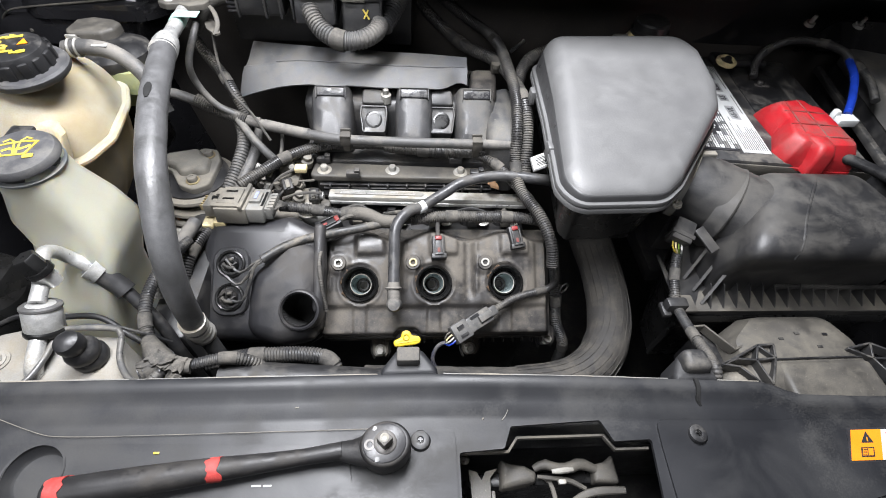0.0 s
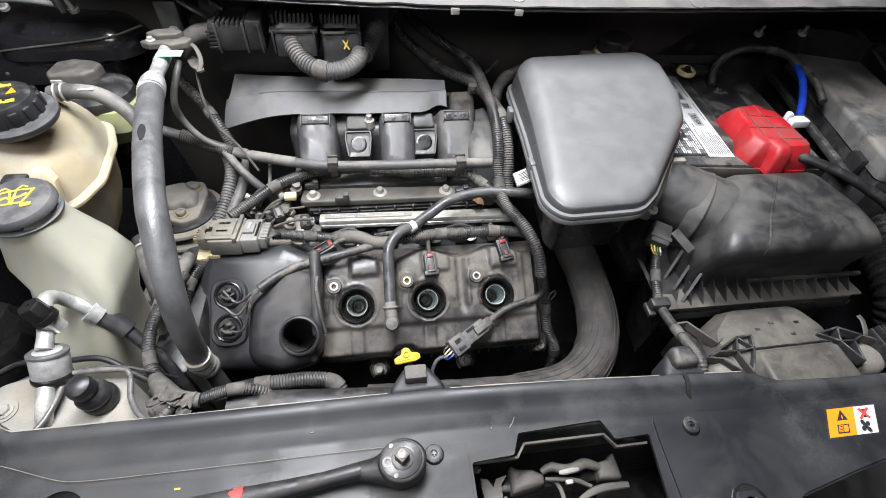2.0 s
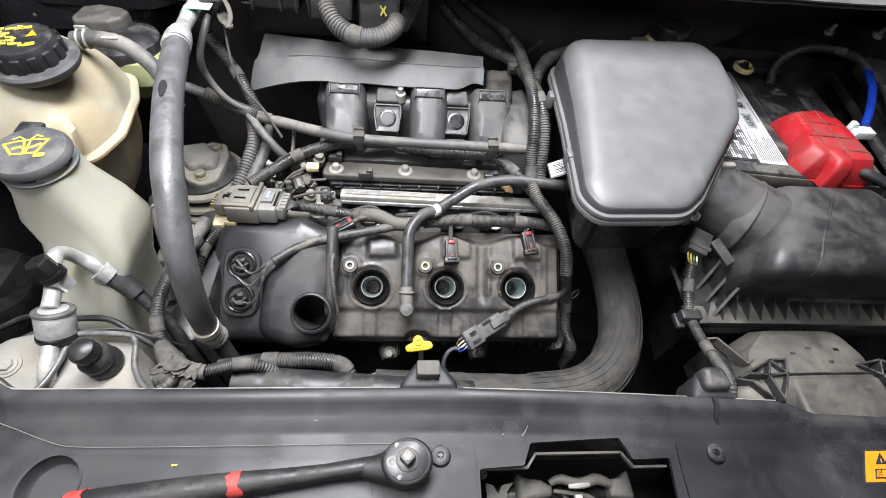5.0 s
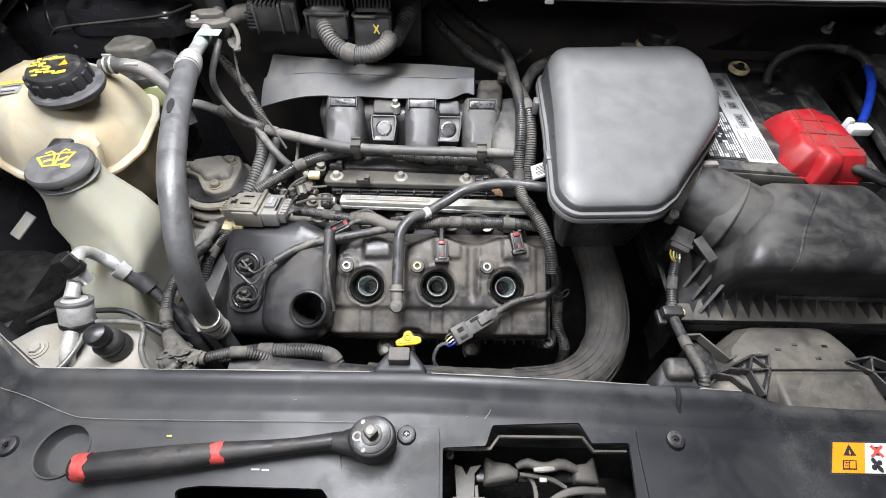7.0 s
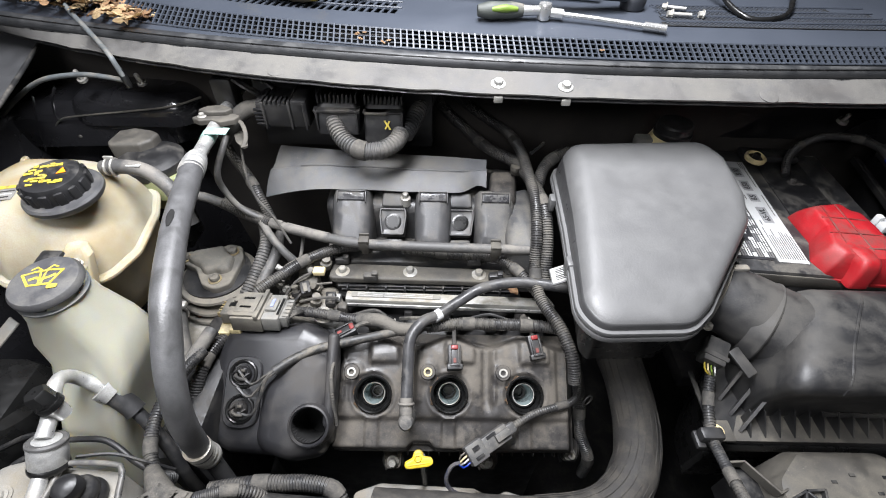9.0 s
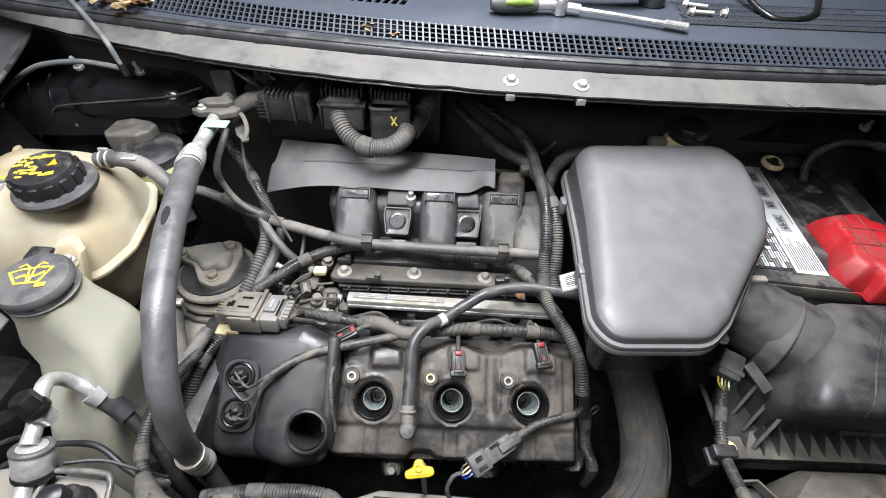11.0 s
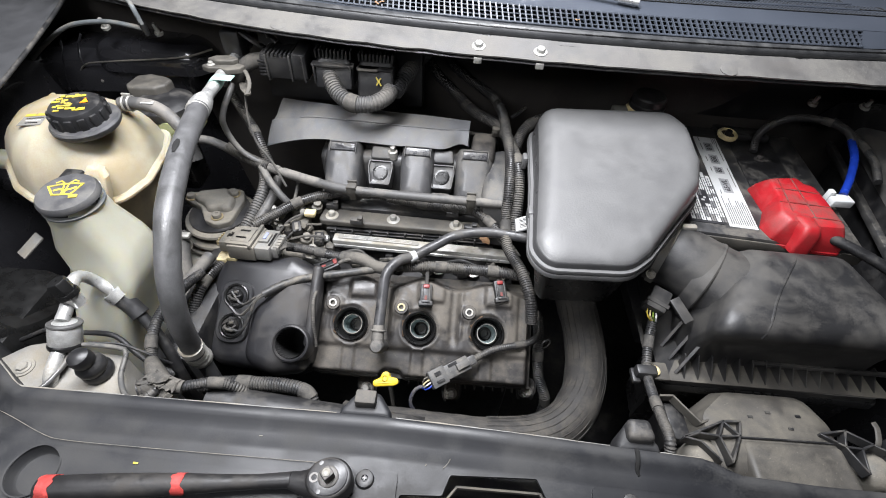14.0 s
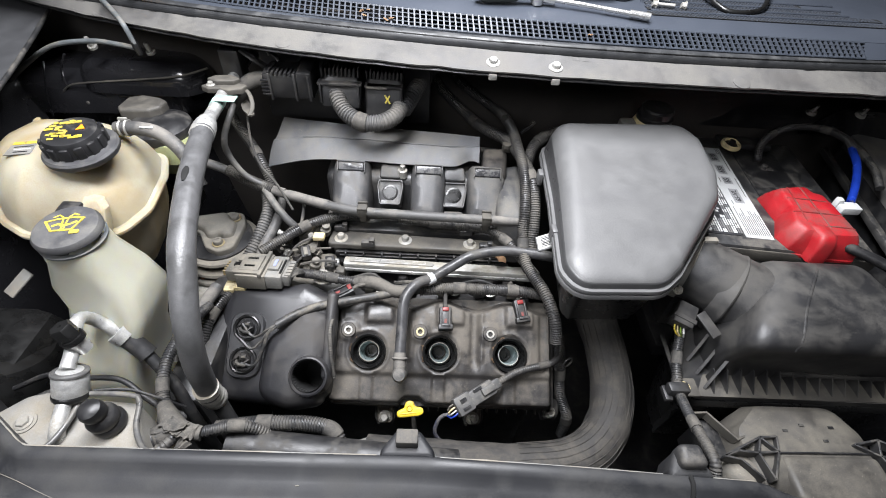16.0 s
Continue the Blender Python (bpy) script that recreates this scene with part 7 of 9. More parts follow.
part("upper_pipe", tube([(-0.3205, 0.235, 1.053), (-0.323, 0.25, 1.056), (-0.331, 0.27, 1.058), (-0.339, 0.289, 1.056), (-0.341, 0.3, 1.045), (-0.335, 0.304, 1.03), (-0.322, 0.302, 1.015), (-0.312, 0.3, 1.003)], 0.0066, 16), M_bright, acl)
part("lower_pipe", tube([(-0.3215, 0.222, 1.034), (-0.3195, 0.206, 1.03), (-0.3185, 0.194, 1.026), (-0.319, 0.184, 1.016), (-0.32, 0.18, 0.995)], 0.0068, 16), M_bright, acl)
part("collar", tube([(-0.324, 0.303, 1.017), (-0.316, 0.3015, 1.008)], 0.0128, 24), M_bright, acl, "bright aluminium collar")
part("ferrule", tube([(-0.318, 0.301, 1.01), (-0.306, 0.297, 0.997), (-0.296, 0.292, 0.987)], 0.0105, 20), M_plastic, acl)
part("rubber_hose", tube([(-0.3, 0.294, 0.992), (-0.285, 0.284, 0.975), (-0.265, 0.268, 0.955), (-0.25, 0.25, 0.92), (-0.24, 0.24, 0.85)], 0.0066, 14), M_dark, acl)
fm = Matrix.Translation((-0.3195, 0.259, 1.063)) @ Vector((-0.28, 0.08, 0.95)).to_track_quat("Z", "Y").to_matrix().to_4x4() @ Matrix.Diagonal((0.86, 0.86, 0.95, 1))
svc = part("port", lathe([(0.0085, -0.012), (0.0095, 0.0), (0.0095, 0.004), (0.008, 0.005)], fm, 20), M_bright, acl)
part("port_cap", join(lathe([(0.0128, 0.003), (0.0128, 0.008), (0.0122, 0.009)], fm, 24), lathe([(0.0118, 0.008), (0.0118, 0.0225), (0.0104, 0.0245), (0.0025, 0.0245), (0.002, 0.0225), (0, 0.0225)], fm, 6)), M_seal_shade, svc, "black hexagonal service cap")

# ---- grey top mount plate at the front corner, bump stop, brace ----
mp = thing("corner_bracket", (-0.33, 0.19, 0.95), "grey painted metal corner bracket with a bolt", "bracket")
part("plate", slab(rounded([(-0.40, 0.166), (-0.23, 0.152), (-0.232, 0.168), (-0.243, 0.185), (-0.262, 0.222), (-0.32, 0.226, 0.01), (-0.343, 0.234, 0.015), (-0.372, 0.226, 0.02), (-0.393, 0.205, 0.02)], 0.008), soft(0.95, 1.0165, 0.005)), M_pale, mp)
part("washer", lathe([(0.0105, 0), (0.0105, 0.0012), (0.006, 0.0015)], Matrix.Translation((-0.357, 0.198, 1.0165)), 24), M_pale, mp)
part("bolt", hexbolt((-0.357, 0.198, 1.0175), 0.0058, 0.004, 0.0078), M_pale, mp, "rust-tinged bolt")
part("slot", slab(rounded([(-0.338, 0.212), (-0.324, 0.212), (-0.324, 0.222), (-0.338, 0.222)], 0.004), [(0, 1.0163), (0, 1.017)]), M_seal_shade, mp)
part("rod", tube([(-0.43, 0.226, 1.026), (-0.40, 0.209, 1.027), (-0.369, 0.188, 1.027), (-0.348, 0.171, 1.026), (-0.336, 0.1655, 1.026), (-0.324, 0.169, 1.026), (-0.315, 0.177, 1.026), (-0.311, 0.198, 1.026), (-0.3105, 0.219, 1.027), (-0.304, 0.2245, 1.027), (-0.264, 0.2235, 1.027), (-0.2555, 0.217, 1.026), (-0.248, 0.194, 1.026), (-0.234, 0.176, 1.027), (-0.219, 0.168, 1.03)], 0.0027, 10), M_rod, mp, "bent dark grey wire rod")
bs_m = Matrix.Translation((-0.2765, 0.2, 1.0165)) @ Vector((-0.05, -0.1, 1)).to_track_quat("Z", "Y").to_matrix().to_4x4() @ Matrix.Diagonal((0.8, 0.8, 0.9, 1))
solo("bump_stop", lathe([(0.0165, 0), (0.0182, 0.003), (0.0186, 0.008), (0.0172, 0.0125), (0.0162, 0.0135), (0.0175, 0.0155), (0.0174, 0.0215), (0.0152, 0.0255), (0.0128, 0.0275), (0.0118, 0.029), (0.013, 0.0315), (0.0135, 0.038), (0.012, 0.0435), (0.0075, 0.0465), (0, 0.0475)], bs_m, 32), M_dark, "black ribbed rubber bonnet bump stop", "bump stop")

# ---- fender-side dark parts, seen past the bottles ----
solo("bumper_beam", tube([(-0.62, 0.02, 0.98), (-0.5, 0.11, 1.005), (-0.42, 0.155, 1.01), (-0.39, 0.16, 1.0)], 0.011, 12), M_panel, "black edge moulding at the front corner", "moulding")
plain("fender_liner", (-0.53, 0.27, 0.84), (0.15, 0.22, 0.25), M_seal_shade, "dark plastic headlamp back and liner", "liner", 0.03)
solo("lamp_cap", lathe([(0.075, 0), (0.075, 0.03), (0.06, 0.05), (0.02, 0.055), (0, 0.055)], turned((-0.52, 0.30, 0.915), -20, 20, 0), 32), M_seal_shade, "round black headlamp rear cap", "headlamp cap")
solo("bright_clip", rbox((0, 0, 0), (0.02, 0.035, 0.003), 0.001, turned((-0.505, 0.39, 0.985), 25, 0, -30)), M_greymetal, "pale metal clip catching the light", "clip")
loom("wiring_conduit", [(-0.44, 0.26, 0.96), (-0.40, 0.27, 0.975), (-0.36, 0.262, 0.985), (-0.315, 0.262, 0.985), (-0.28, 0.245, 0.975), (-0.255, 0.235, 0.965)], 0.0032, "thin black wiring lead behind the service pipe", taped=True, mat=M_dark)
loom("wiring_conduit", [(-0.43, 0.22, 0.955), (-0.40, 0.245, 0.97), (-0.375, 0.258, 0.972)], 0.0035, "short black wiring lead at the headlamp", taped=True, mat=M_dark)
solo("wire", tube([(-0.316, 0.236, 1.01), (-0.29, 0.243, 1.0), (-0.262, 0.24, 0.99), (-0.24, 0.24, 0.97)], 0.0018, 6), M_dark, "thin black wire over the washer bottle", "wire")

# ---- engine mount and cast bracket ----
em = thing("engine_mount", (-0.33, 0.53, 0.84), "dusty cast aluminium engine mount bracket", "engine mount")
part("housing", lathe([(0.05, -0.09), (0.05, 0.0), (0.03, 0.003), (0, 0.003)], Matrix.Translation((-0.322, 0.548, 0.926)), 40), M_dark, em)
for k in range(4):
    part("fin", lathe([(0.048, -0.0045), (0.0575, -0.004), (0.059, -0.001), (0.0575, 0.0025), (0.046, 0.0045)], Matrix.Translation((-0.321 - 0.002 * k, 0.547 - 0.003 * k, 0.919 - 0.0165 * k)) @ Matrix.Rotation(radians(3 * (k % 2)), 4, "X") @ Matrix.Scale(1 + 0.03 * k, 4), 40), M_light, em)
part("plate", slab(rounded([(-0.390, 0.562, 0.01), (-0.383, 0.581, 0.012), (-0.366, 0.584, 0.01), (-0.335, 0.588, 0.012), (-0.318, 0.601, 0.01), (-0.296, 0.597, 0.014), (-0.286, 0.571, 0.014), (-0.289, 0.516, 0.014), (-0.309, 0.504, 0.016), (-0.331, 0.514, 0.016), (-0.352, 0.546, 0.014)], 0.014), soft(0.926, 0.938, 0.003)), M_light, em, "grey-tan cast mount plate")
part("cover", slab(rounded([(-0.366, 0.562, 0.006), (-0.362, 0.576, 0.006), (-0.335, 0.584, 0.008), (-0.322, 0.588, 0.006), (-0.314, 0.574, 0.006), (-0.301, 0.566, 0.006), (-0.298, 0.541, 0.006), (-0.308, 0.538, 0.006), (-0.318, 0.541, 0.008), (-0.33, 0.534, 0.008), (-0.342, 0.549, 0.01)], 0.008), [(-0.004, 0.936), (-0.002, 0.9435), (0.001, 0.9465), (0.004, 0.9472)]), M_light, em, "raised smooth cover plate")
for x, y in ((-0.375, 0.566), (-0.306, 0.582), (-0.313, 0.523)):
    part("washer", lathe([(0.0098, 0), (0.0098, 0.0014), (0.006, 0.0016)], Matrix.Translation((x, y, 0.938)), 20), M_amber, em, "yellowed washer")
    part("bolt", lathe([(0.0072, 0.001), (0.0072, 0.0065), (0.0062, 0.0078), (0.0035, 0.0078), (0.003, 0.0068), (0, 0.0068)], Matrix.Translation((x, y, 0.938)), 18), M_light, em, "dusty bolt head")
plain("timing_side", (-0.31, 0.46, 0.80), (0.12, 0.1, 0.16), M_alu, "dusty aluminium casting beside the mount", "casting", 0.015)
solo("red_pipe", tube([(-0.382, 0.552, 0.902), (-0.372, 0.524, 0.9), (-0.355, 0.506, 0.897), (-0.336, 0.49, 0.894)], 0.0055, 10), M_rust, "short rust-red pipe end", "pipe")

bc = thing("main_connector", (-0.21, 0.435, 0.955), "large dusty grey wiring connector pair", "connector")
bmx = turned((-0.212, 0.437, 0.974), -8, 0, -2)
part("shell", join(rbox((-0.008, 0, 0), (0.040, 0.05, 0.024), 0.002, bmx), rbox((-0.012, 0.0, 0.006), (0.028, 0.034, 0.02), 0.002, bmx), rbox((-0.034, 0.0, 0), (0.022, 0.03, 0.018), 0.002, bmx), rbox((-0.012, -0.018, 0.013), (0.036, 0.008, 0.004), 0.001, bmx)), M_light, bc)
part("mate", join(rbox((0.022, 0, 0), (0.022, 0.046, 0.022), 0.002, bmx), rbox((0.036, 0, -0.001), (0.012, 0.034, 0.018), 0.002, bmx), rbox((0.02, 0.0, 0.012), (0.014, 0.02, 0.006), 0.001, bmx)), M_greymetal, bc, "grey mating half")
part("lock_bar", join(rbox((0.006, 0.0, 0.0135), (0.005, 0.052, 0.007), 0.001, bmx), rbox((-0.026, 0.012, 0.011), (0.014, 0.014, 0.005), 0.001, bmx), rbox((-0.026, -0.012, 0.011), (0.014, 0.014, 0.005), 0.001, bmx)), M_light, bc)
for at, size in (((-0.03, 0.0, 0.0105), (0.012, 0.006, 0.003)), ((-0.012, 0.008, 0.0162), (0.014, 0.003, 0.001)), ((-0.012, -0.008, 0.0162), (0.014, 0.003, 0.001)), ((0.0305, 0.0, 0.0112), (0.003, 0.03, 0.001))):
    part("slot", rbox(at, size, 0, bmx), M_seal_shade, bc)
part("terminal_cover", join(*[rbox((0.04, -0.013 + 0.0065 * j, 0.004), (0.008, 0.005, 0.012), 0.0008, bmx) for j in range(5)]), M_greymetal, bc)
part("paint_dab", rbox((0.0205, 0.002, 0.0155), (0.004, 0.014, 0.001), 0, bmx), M_dab, bc, "bluish paint dab")
for j in range(6):
    part("wire", tube([bmx @ Vector((0.04, -0.012 + 0.005 * j, 0)), bmx @ Vector((0.05, -0.006 + 0.002 * j, 0.004)), (-0.158, 0.451, 0.958)], 0.0015, 6), M_tape, bc)
part("pins", join(*[rbox((-0.046, -0.01 + 0.005 * j, 0.002), (0.008, 0.002, 0.008), 0, bmx) for j in range(5)]), M_amber, bc)
for k, (x, y, z) in enumerate(((-0.254, 0.419, 0.957), (-0.238, 0.42, 0.962))):
    solo("cream_plug", rbox((x, y, z), (0.0145, 0.018, 0.012), 0.002, None), M_cream, "small cream plastic wiring plug", "connector", "cream plugs")
solo("casting_bolt", hexbolt((-0.135, 0.455, 0.945), 0.009, 0.01, 0.014), M_alu, "large washer bolt on the cylinder head", "bolt")
solo("casting", slab(rounded([(-0.19, 0.46), (-0.12, 0.445), (-0.11, 0.48), (-0.13, 0.52), (-0.2, 0.51)], 0.012), soft(0.85, 0.935, 0.008)), M_greymetal, "dusty aluminium coolant outlet casting", "casting")

# fender apron at the back corner
def apron(s_, t_):
    y = 0.44 + 0.42 * t_
    edge = -0.537 - 0.13 * (y - 0.44) - 0.22 * (y - 0.44) ** 2
    return Vector((edge - 0.30 * (1 - s_), y, 1.133 + 0.115 * (y - 0.44) + 0.012 * s_ ** 3 - 0.012))


solo("apron_panel", grid_sheet(12, 12, apron, 0.004), M_apron, "dark grey plastic fender apron panel", "apron panel", kind="structure")
solo("apron_edge", tube([apron(1.0, k / 8) + Vector((0.002, 0, 0.001)) for k in range(9)], 0.0032, 10), M_plastic, "black rubber edge of the fender apron", "edge trim", kind="structure")


# ---- hoses and conduits over the engine ----
fl = thing("fuel_line", (-0.05, 0.53, 1.0), "long black plastic-covered fuel line with clips", "fuel line")
part("line", tube([(-0.40, 0.60, 1.02), (-0.345, 0.608, 1.03), (-0.30, 0.6, 1.022), (-0.256, 0.583, 1.013), (-0.204, 0.564, 1.01), (-0.147, 0.546, 1.01), (-0.09, 0.533, 1.01), (0.006, 0.528, 1.01), (0.1, 0.524, 1.012), (0.156, 0.523, 1.012), (0.178, 0.527, 1.012)], 0.007, 16), M_rubber, fl)
part("conduit", tube([(-0.30, 0.601, 1.023), (-0.275, 0.591, 1.017), (-0.25, 0.581, 1.013), (-0.225, 0.571, 1.011)], 0.0094, 14, rib=0.001, pitch=0.0034), M_loom, fl, "braided cover on the line")
part("sleeve", tube([(-0.20, 0.563, 1.01), (-0.147, 0.546, 1.01), (-0.135, 0.543, 1.01)], 0.0078, 16), M_rubber, fl)
for x, y in ((-0.083, 0.532), (0.102, 0.524)):
    part("clip", join(rbox((x, y, 1.012), (0.015, 0.0165, 0.0165), 0.003), rbox((x, y - 0.007, 1.0195), (0.0145, 0.0025, 0.004), 0.001), rbox((x, y + 0.007, 1.0205), (0.0145, 0.0025, 0.006), 0.001), rbox((x, y + 0.004, 1.0), (0.01, 0.01, 0.02), 0.001)), M_brown, fl, "black plastic line clip")
hose("vacuum_hose", [(-0.276, 0.63, 1.12), (-0.284, 0.59, 1.09), (-0.285, 0.588, 1.06), (-0.266, 0.581, 1.03), (-0.235, 0.575, 1.016), (-0.205, 0.566, 1.014)], 0.0045, "thin hose joining the fuel line")
loom("wiring_conduit", [(-0.222, 0.468, 0.98), (-0.20, 0.49, 0.983), (-0.165, 0.52, 0.988), (-0.12, 0.545, 0.988), (-0.06, 0.553, 0.988), (0.0, 0.551, 0.985)], 0.0082, "thick dusty corrugated conduit over the manifold")
loom("wiring_conduit", [(-0.03, 0.552, 0.985), (0.03, 0.545, 0.983), (0.08, 0.54, 0.984)], 0.0098, "corrugated conduit behind the fuel line")
loom("wiring_conduit", [(0.07, 0.541, 0.985), (0.11, 0.528, 0.988), (0.135, 0.508, 0.985), (0.158, 0.478, 0.976), (0.175, 0.45, 0.972)], 0.0078, "dusty corrugated conduit bending down")
loom("wiring_conduit", [(0.012, 0.772, 1.12), (0.032, 0.768, 1.092), (0.066, 0.753, 1.066), (0.088, 0.72, 1.062), (0.11, 0.685, 1.066), (0.135, 0.662, 1.066), (0.152, 0.63, 1.064), (0.166, 0.58, 1.058), (0.171, 0.55, 1.045), (0.172, 0.52, 1.02), (0.17, 0.49, 0.985)], 0.0094, "thick corrugated conduit from the firewall")
loom("wiring_conduit", [(0.03, 0.768, 1.145), (0.058, 0.765, 1.112), (0.102, 0.756, 1.084), (0.131, 0.73, 1.076), (0.144, 0.68, 1.078), (0.15, 0.63, 1.074), (0.157, 0.575, 1.06), (0.157, 0.53, 1.035), (0.156, 0.5, 1.0), (0.16, 0.46, 0.985), (0.18, 0.415, 0.98), (0.192, 0.38, 0.965), (0.196, 0.36, 0.94)], 0.0084, "long corrugated conduit beside the resonator")
loom("wiring_conduit", [(0.168, 0.62, 1.05), (0.182, 0.652, 1.065), (0.21, 0.672, 1.075), (0.25, 0.68, 1.075), (0.30, 0.70, 1.04)], 0.0092, "corrugated conduit running behind the resonator")
solo("conduit_clip", join(rbox((0.136, 0.645, 1.062), (0.014, 0.012, 0.014), 0.002), lathe([(0.006, 0), (0.006, 0.006), (0, 0.007)], Matrix.Translation((0.135, 0.638, 1.066)), 12)), M_brown, "small dusty conduit clip", "clip")
solo("cable_tie", tube([(0.16, 0.67, 1.075), (0.175, 0.68, 1.082), (0.182, 0.687, 1.085)], 0.003, 6), M_plastic, "black cable tie end", "cable tie")
hose("coolant_hose", [(-0.262, 0.405, 0.976), (-0.27, 0.37, 0.975), (-0.281, 0.33, 0.972), (-0.285, 0.31, 0.95)], 0.0085, "grey flat-sided hose beside the valve cover", M_rubber)
hose("coolant_hose", [(-0.248, 0.60, 1.0), (-0.235, 0.56, 0.985), (-0.242, 0.52, 0.965), (-0.255, 0.48, 0.945)], 0.0095, "black heater hose behind the connector", rib=0.0012, pitch=0.0045)
hose("coolant_hose", [(-0.225, 0.60, 0.985), (-0.222, 0.55, 0.97), (-0.233, 0.505, 0.955), (-0.235, 0.47, 0.94)], 0.0085, "dusty heater hose beside the conduit")
loom("wiring_conduit", [(-0.30, 0.665, 1.08), (-0.285, 0.65, 1.065), (-0.262, 0.626, 1.05), (-0.243, 0.60, 1.035), (-0.225, 0.58, 1.0)], 0.0078, "corrugated conduit dropping beside the manifold")
solo("wire", tube([(-0.255, 0.62, 1.115), (-0.252, 0.60, 1.075), (-0.24, 0.585, 1.045), (-0.215, 0.565, 1.028), (-0.19, 0.54, 1.0)], 0.0018, 6), M_tape, "thin grey wire with a loop", "wire")
hose("vacuum_hose", [(-0.238, 0.572, 1.012), (-0.218, 0.548, 1.0), (-0.20, 0.535, 0.985), (-0.185, 0.53, 0.97)], 0.0058, "thin black hose under the fuel line")
for pts in ([(-0.205, 0.545, 0.985), (-0.193, 0.525, 0.97), (-0.188, 0.50, 0.955)], [(-0.18, 0.57, 0.995), (-0.178, 0.54, 0.985), (-0.182, 0.515, 0.97)]):
    solo("wire", tube(pts, 0.0026, 6), M_tape, "thin grey sensor wire", "wire", "sensor wires")
tb = thing("throttle_parts", (-0.17, 0.51, 0.93), "dusty grey sensor and solenoid cluster", "sensor")
part("body", lathe([(0.014, 0), (0.014, 0.03), (0.01, 0.036), (0, 0.037)], turned((-0.185, 0.53, 0.955), 0, 70, 15), 18), M_light, tb)
part("block", rbox((-0.165, 0.505, 0.95), (0.03, 0.024, 0.03), 0.004), M_brown, tb)
part("tag", rbox((-0.148, 0.51, 0.975), (0.017, 0.013, 0.008), 0.002, turned((0, 0, 0), 0, 0, 0)), M_cream, tb, "cream tag")
part("nipple", lathe([(0.005, 0), (0.005, 0.02), (0.003, 0.022)], turned((-0.2, 0.52, 0.95), 20, -60, 0), 12), M_brown, tb)
for x, y, z in ((-0.208, 0.512, 0.942), (-0.155, 0.485, 0.935), (-0.19, 0.49, 0.93), (-0.145, 0.53, 0.965)):
    solo("fitting", join(lathe([(0.009, 0), (0.009, 0.012), (0.006, 0.014), (0.006, 0.02), (0, 0.021)], turned((x, y, z), 10, 15, 0), 14), rbox((x, y + 0.01, z + 0.002), (0.014, 0.014, 0.01), 0.002)), M_light, "small dusty pipe fitting", "fitting", "pipe fittings")
for x, y, z in ((-0.075, 0.508, 0.968), (0.075, 0.535, 0.975), (-0.12, 0.538, 0.97), (0.105, 0.51, 0.97)):
    solo("wiring_clip", join(rbox((x, y, z), (0.02, 0.01, 0.01), 0.002), rbox((x + 0.006, y, z + 0.006), (0.008, 0.008, 0.006), 0.001)), M_plastic, "black conduit fixing clip", "clip", "conduit clips")

# ---- small pipes, wires and brackets in the valley beside the fuel rail ----
rng_v = random.Random(11)
for k, (p, q) in enumerate((((-0.20, 0.475, 0.945), (-0.155, 0.51, 0.975)), ((-0.185, 0.465, 0.95), (-0.13, 0.50, 0.962)), ((-0.215, 0.50, 0.955), (-0.16, 0.53, 0.985)), ((-0.17, 0.47, 0.955), (-0.115, 0.47, 0.965)), ((-0.03, 0.455, 0.94), (0.03, 0.452, 0.945)), ((0.06, 0.455, 0.94), (0.12, 0.452, 0.945)), ((-0.1, 0.458, 0.94), (-0.05, 0.455, 0.945)))):
    a, b = Vector(p), Vector(q)
    mid = (a + b) / 2 + Vector((rng_v.uniform(-0.01, 0.01), rng_v.uniform(-0.008, 0.008), 0.01))
    solo("wire", tube([a, mid, b], rng_v.choice((0.0016, 0.002, 0.0028)), 6), M_wire if k % 3 else M_tape, "thin dark wire in the engine valley", "wire", "valley wires")
for k, (x, y, z) in enumerate(((-0.178, 0.482, 0.958), (-0.163, 0.52, 0.972), (-0.198, 0.488, 0.953), (-0.15, 0.495, 0.958), (-0.205, 0.525, 0.96), (0.0, 0.452, 0.935), (0.055, 0.453, 0.936), (0.1, 0.452, 0.936), (-0.045, 0.455, 0.936), (0.15, 0.455, 0.938))):
    nip = thing("pipe_fitting", (x, y, z), "small brass-grey pipe fitting with a hex nut", "fitting", "valley fittings")
    mz = turned((x, y, z), rng_v.uniform(-50, 50), rng_v.uniform(-60, 60), rng_v.uniform(0, 180))
    part("nut", lathe([(0.0062, -0.003), (0.0062, 0.003)], mz, 6), M_steel if k % 2 else M_drive, nip)
    part("stem", lathe([(0.0038, -0.009), (0.0038, 0.009), (0.0046, 0.0095), (0.0046, 0.012), (0.003, 0.0125)], mz, 12), M_alu if k % 3 else M_brown, nip)
for x, y, z, rz in ((-0.165, 0.488, 0.962, 20), (-0.19, 0.51, 0.962, -15), (-0.128, 0.475, 0.955, 5)):
    mb = turned((x, y, z), 12, 0, rz)
    tab = thing("sensor_plug", (x, y, z), "small dark sensor plug with a latch", "connector", "sensor plugs")
    part("body", rbox((0, 0, 0), (0.014, 0.02, 0.012), 0.002, mb), M_dark, tab)
    part("latch", rbox((0, -0.002, 0.0072), (0.006, 0.014, 0.003), 0.0008, mb), M_light, tab)

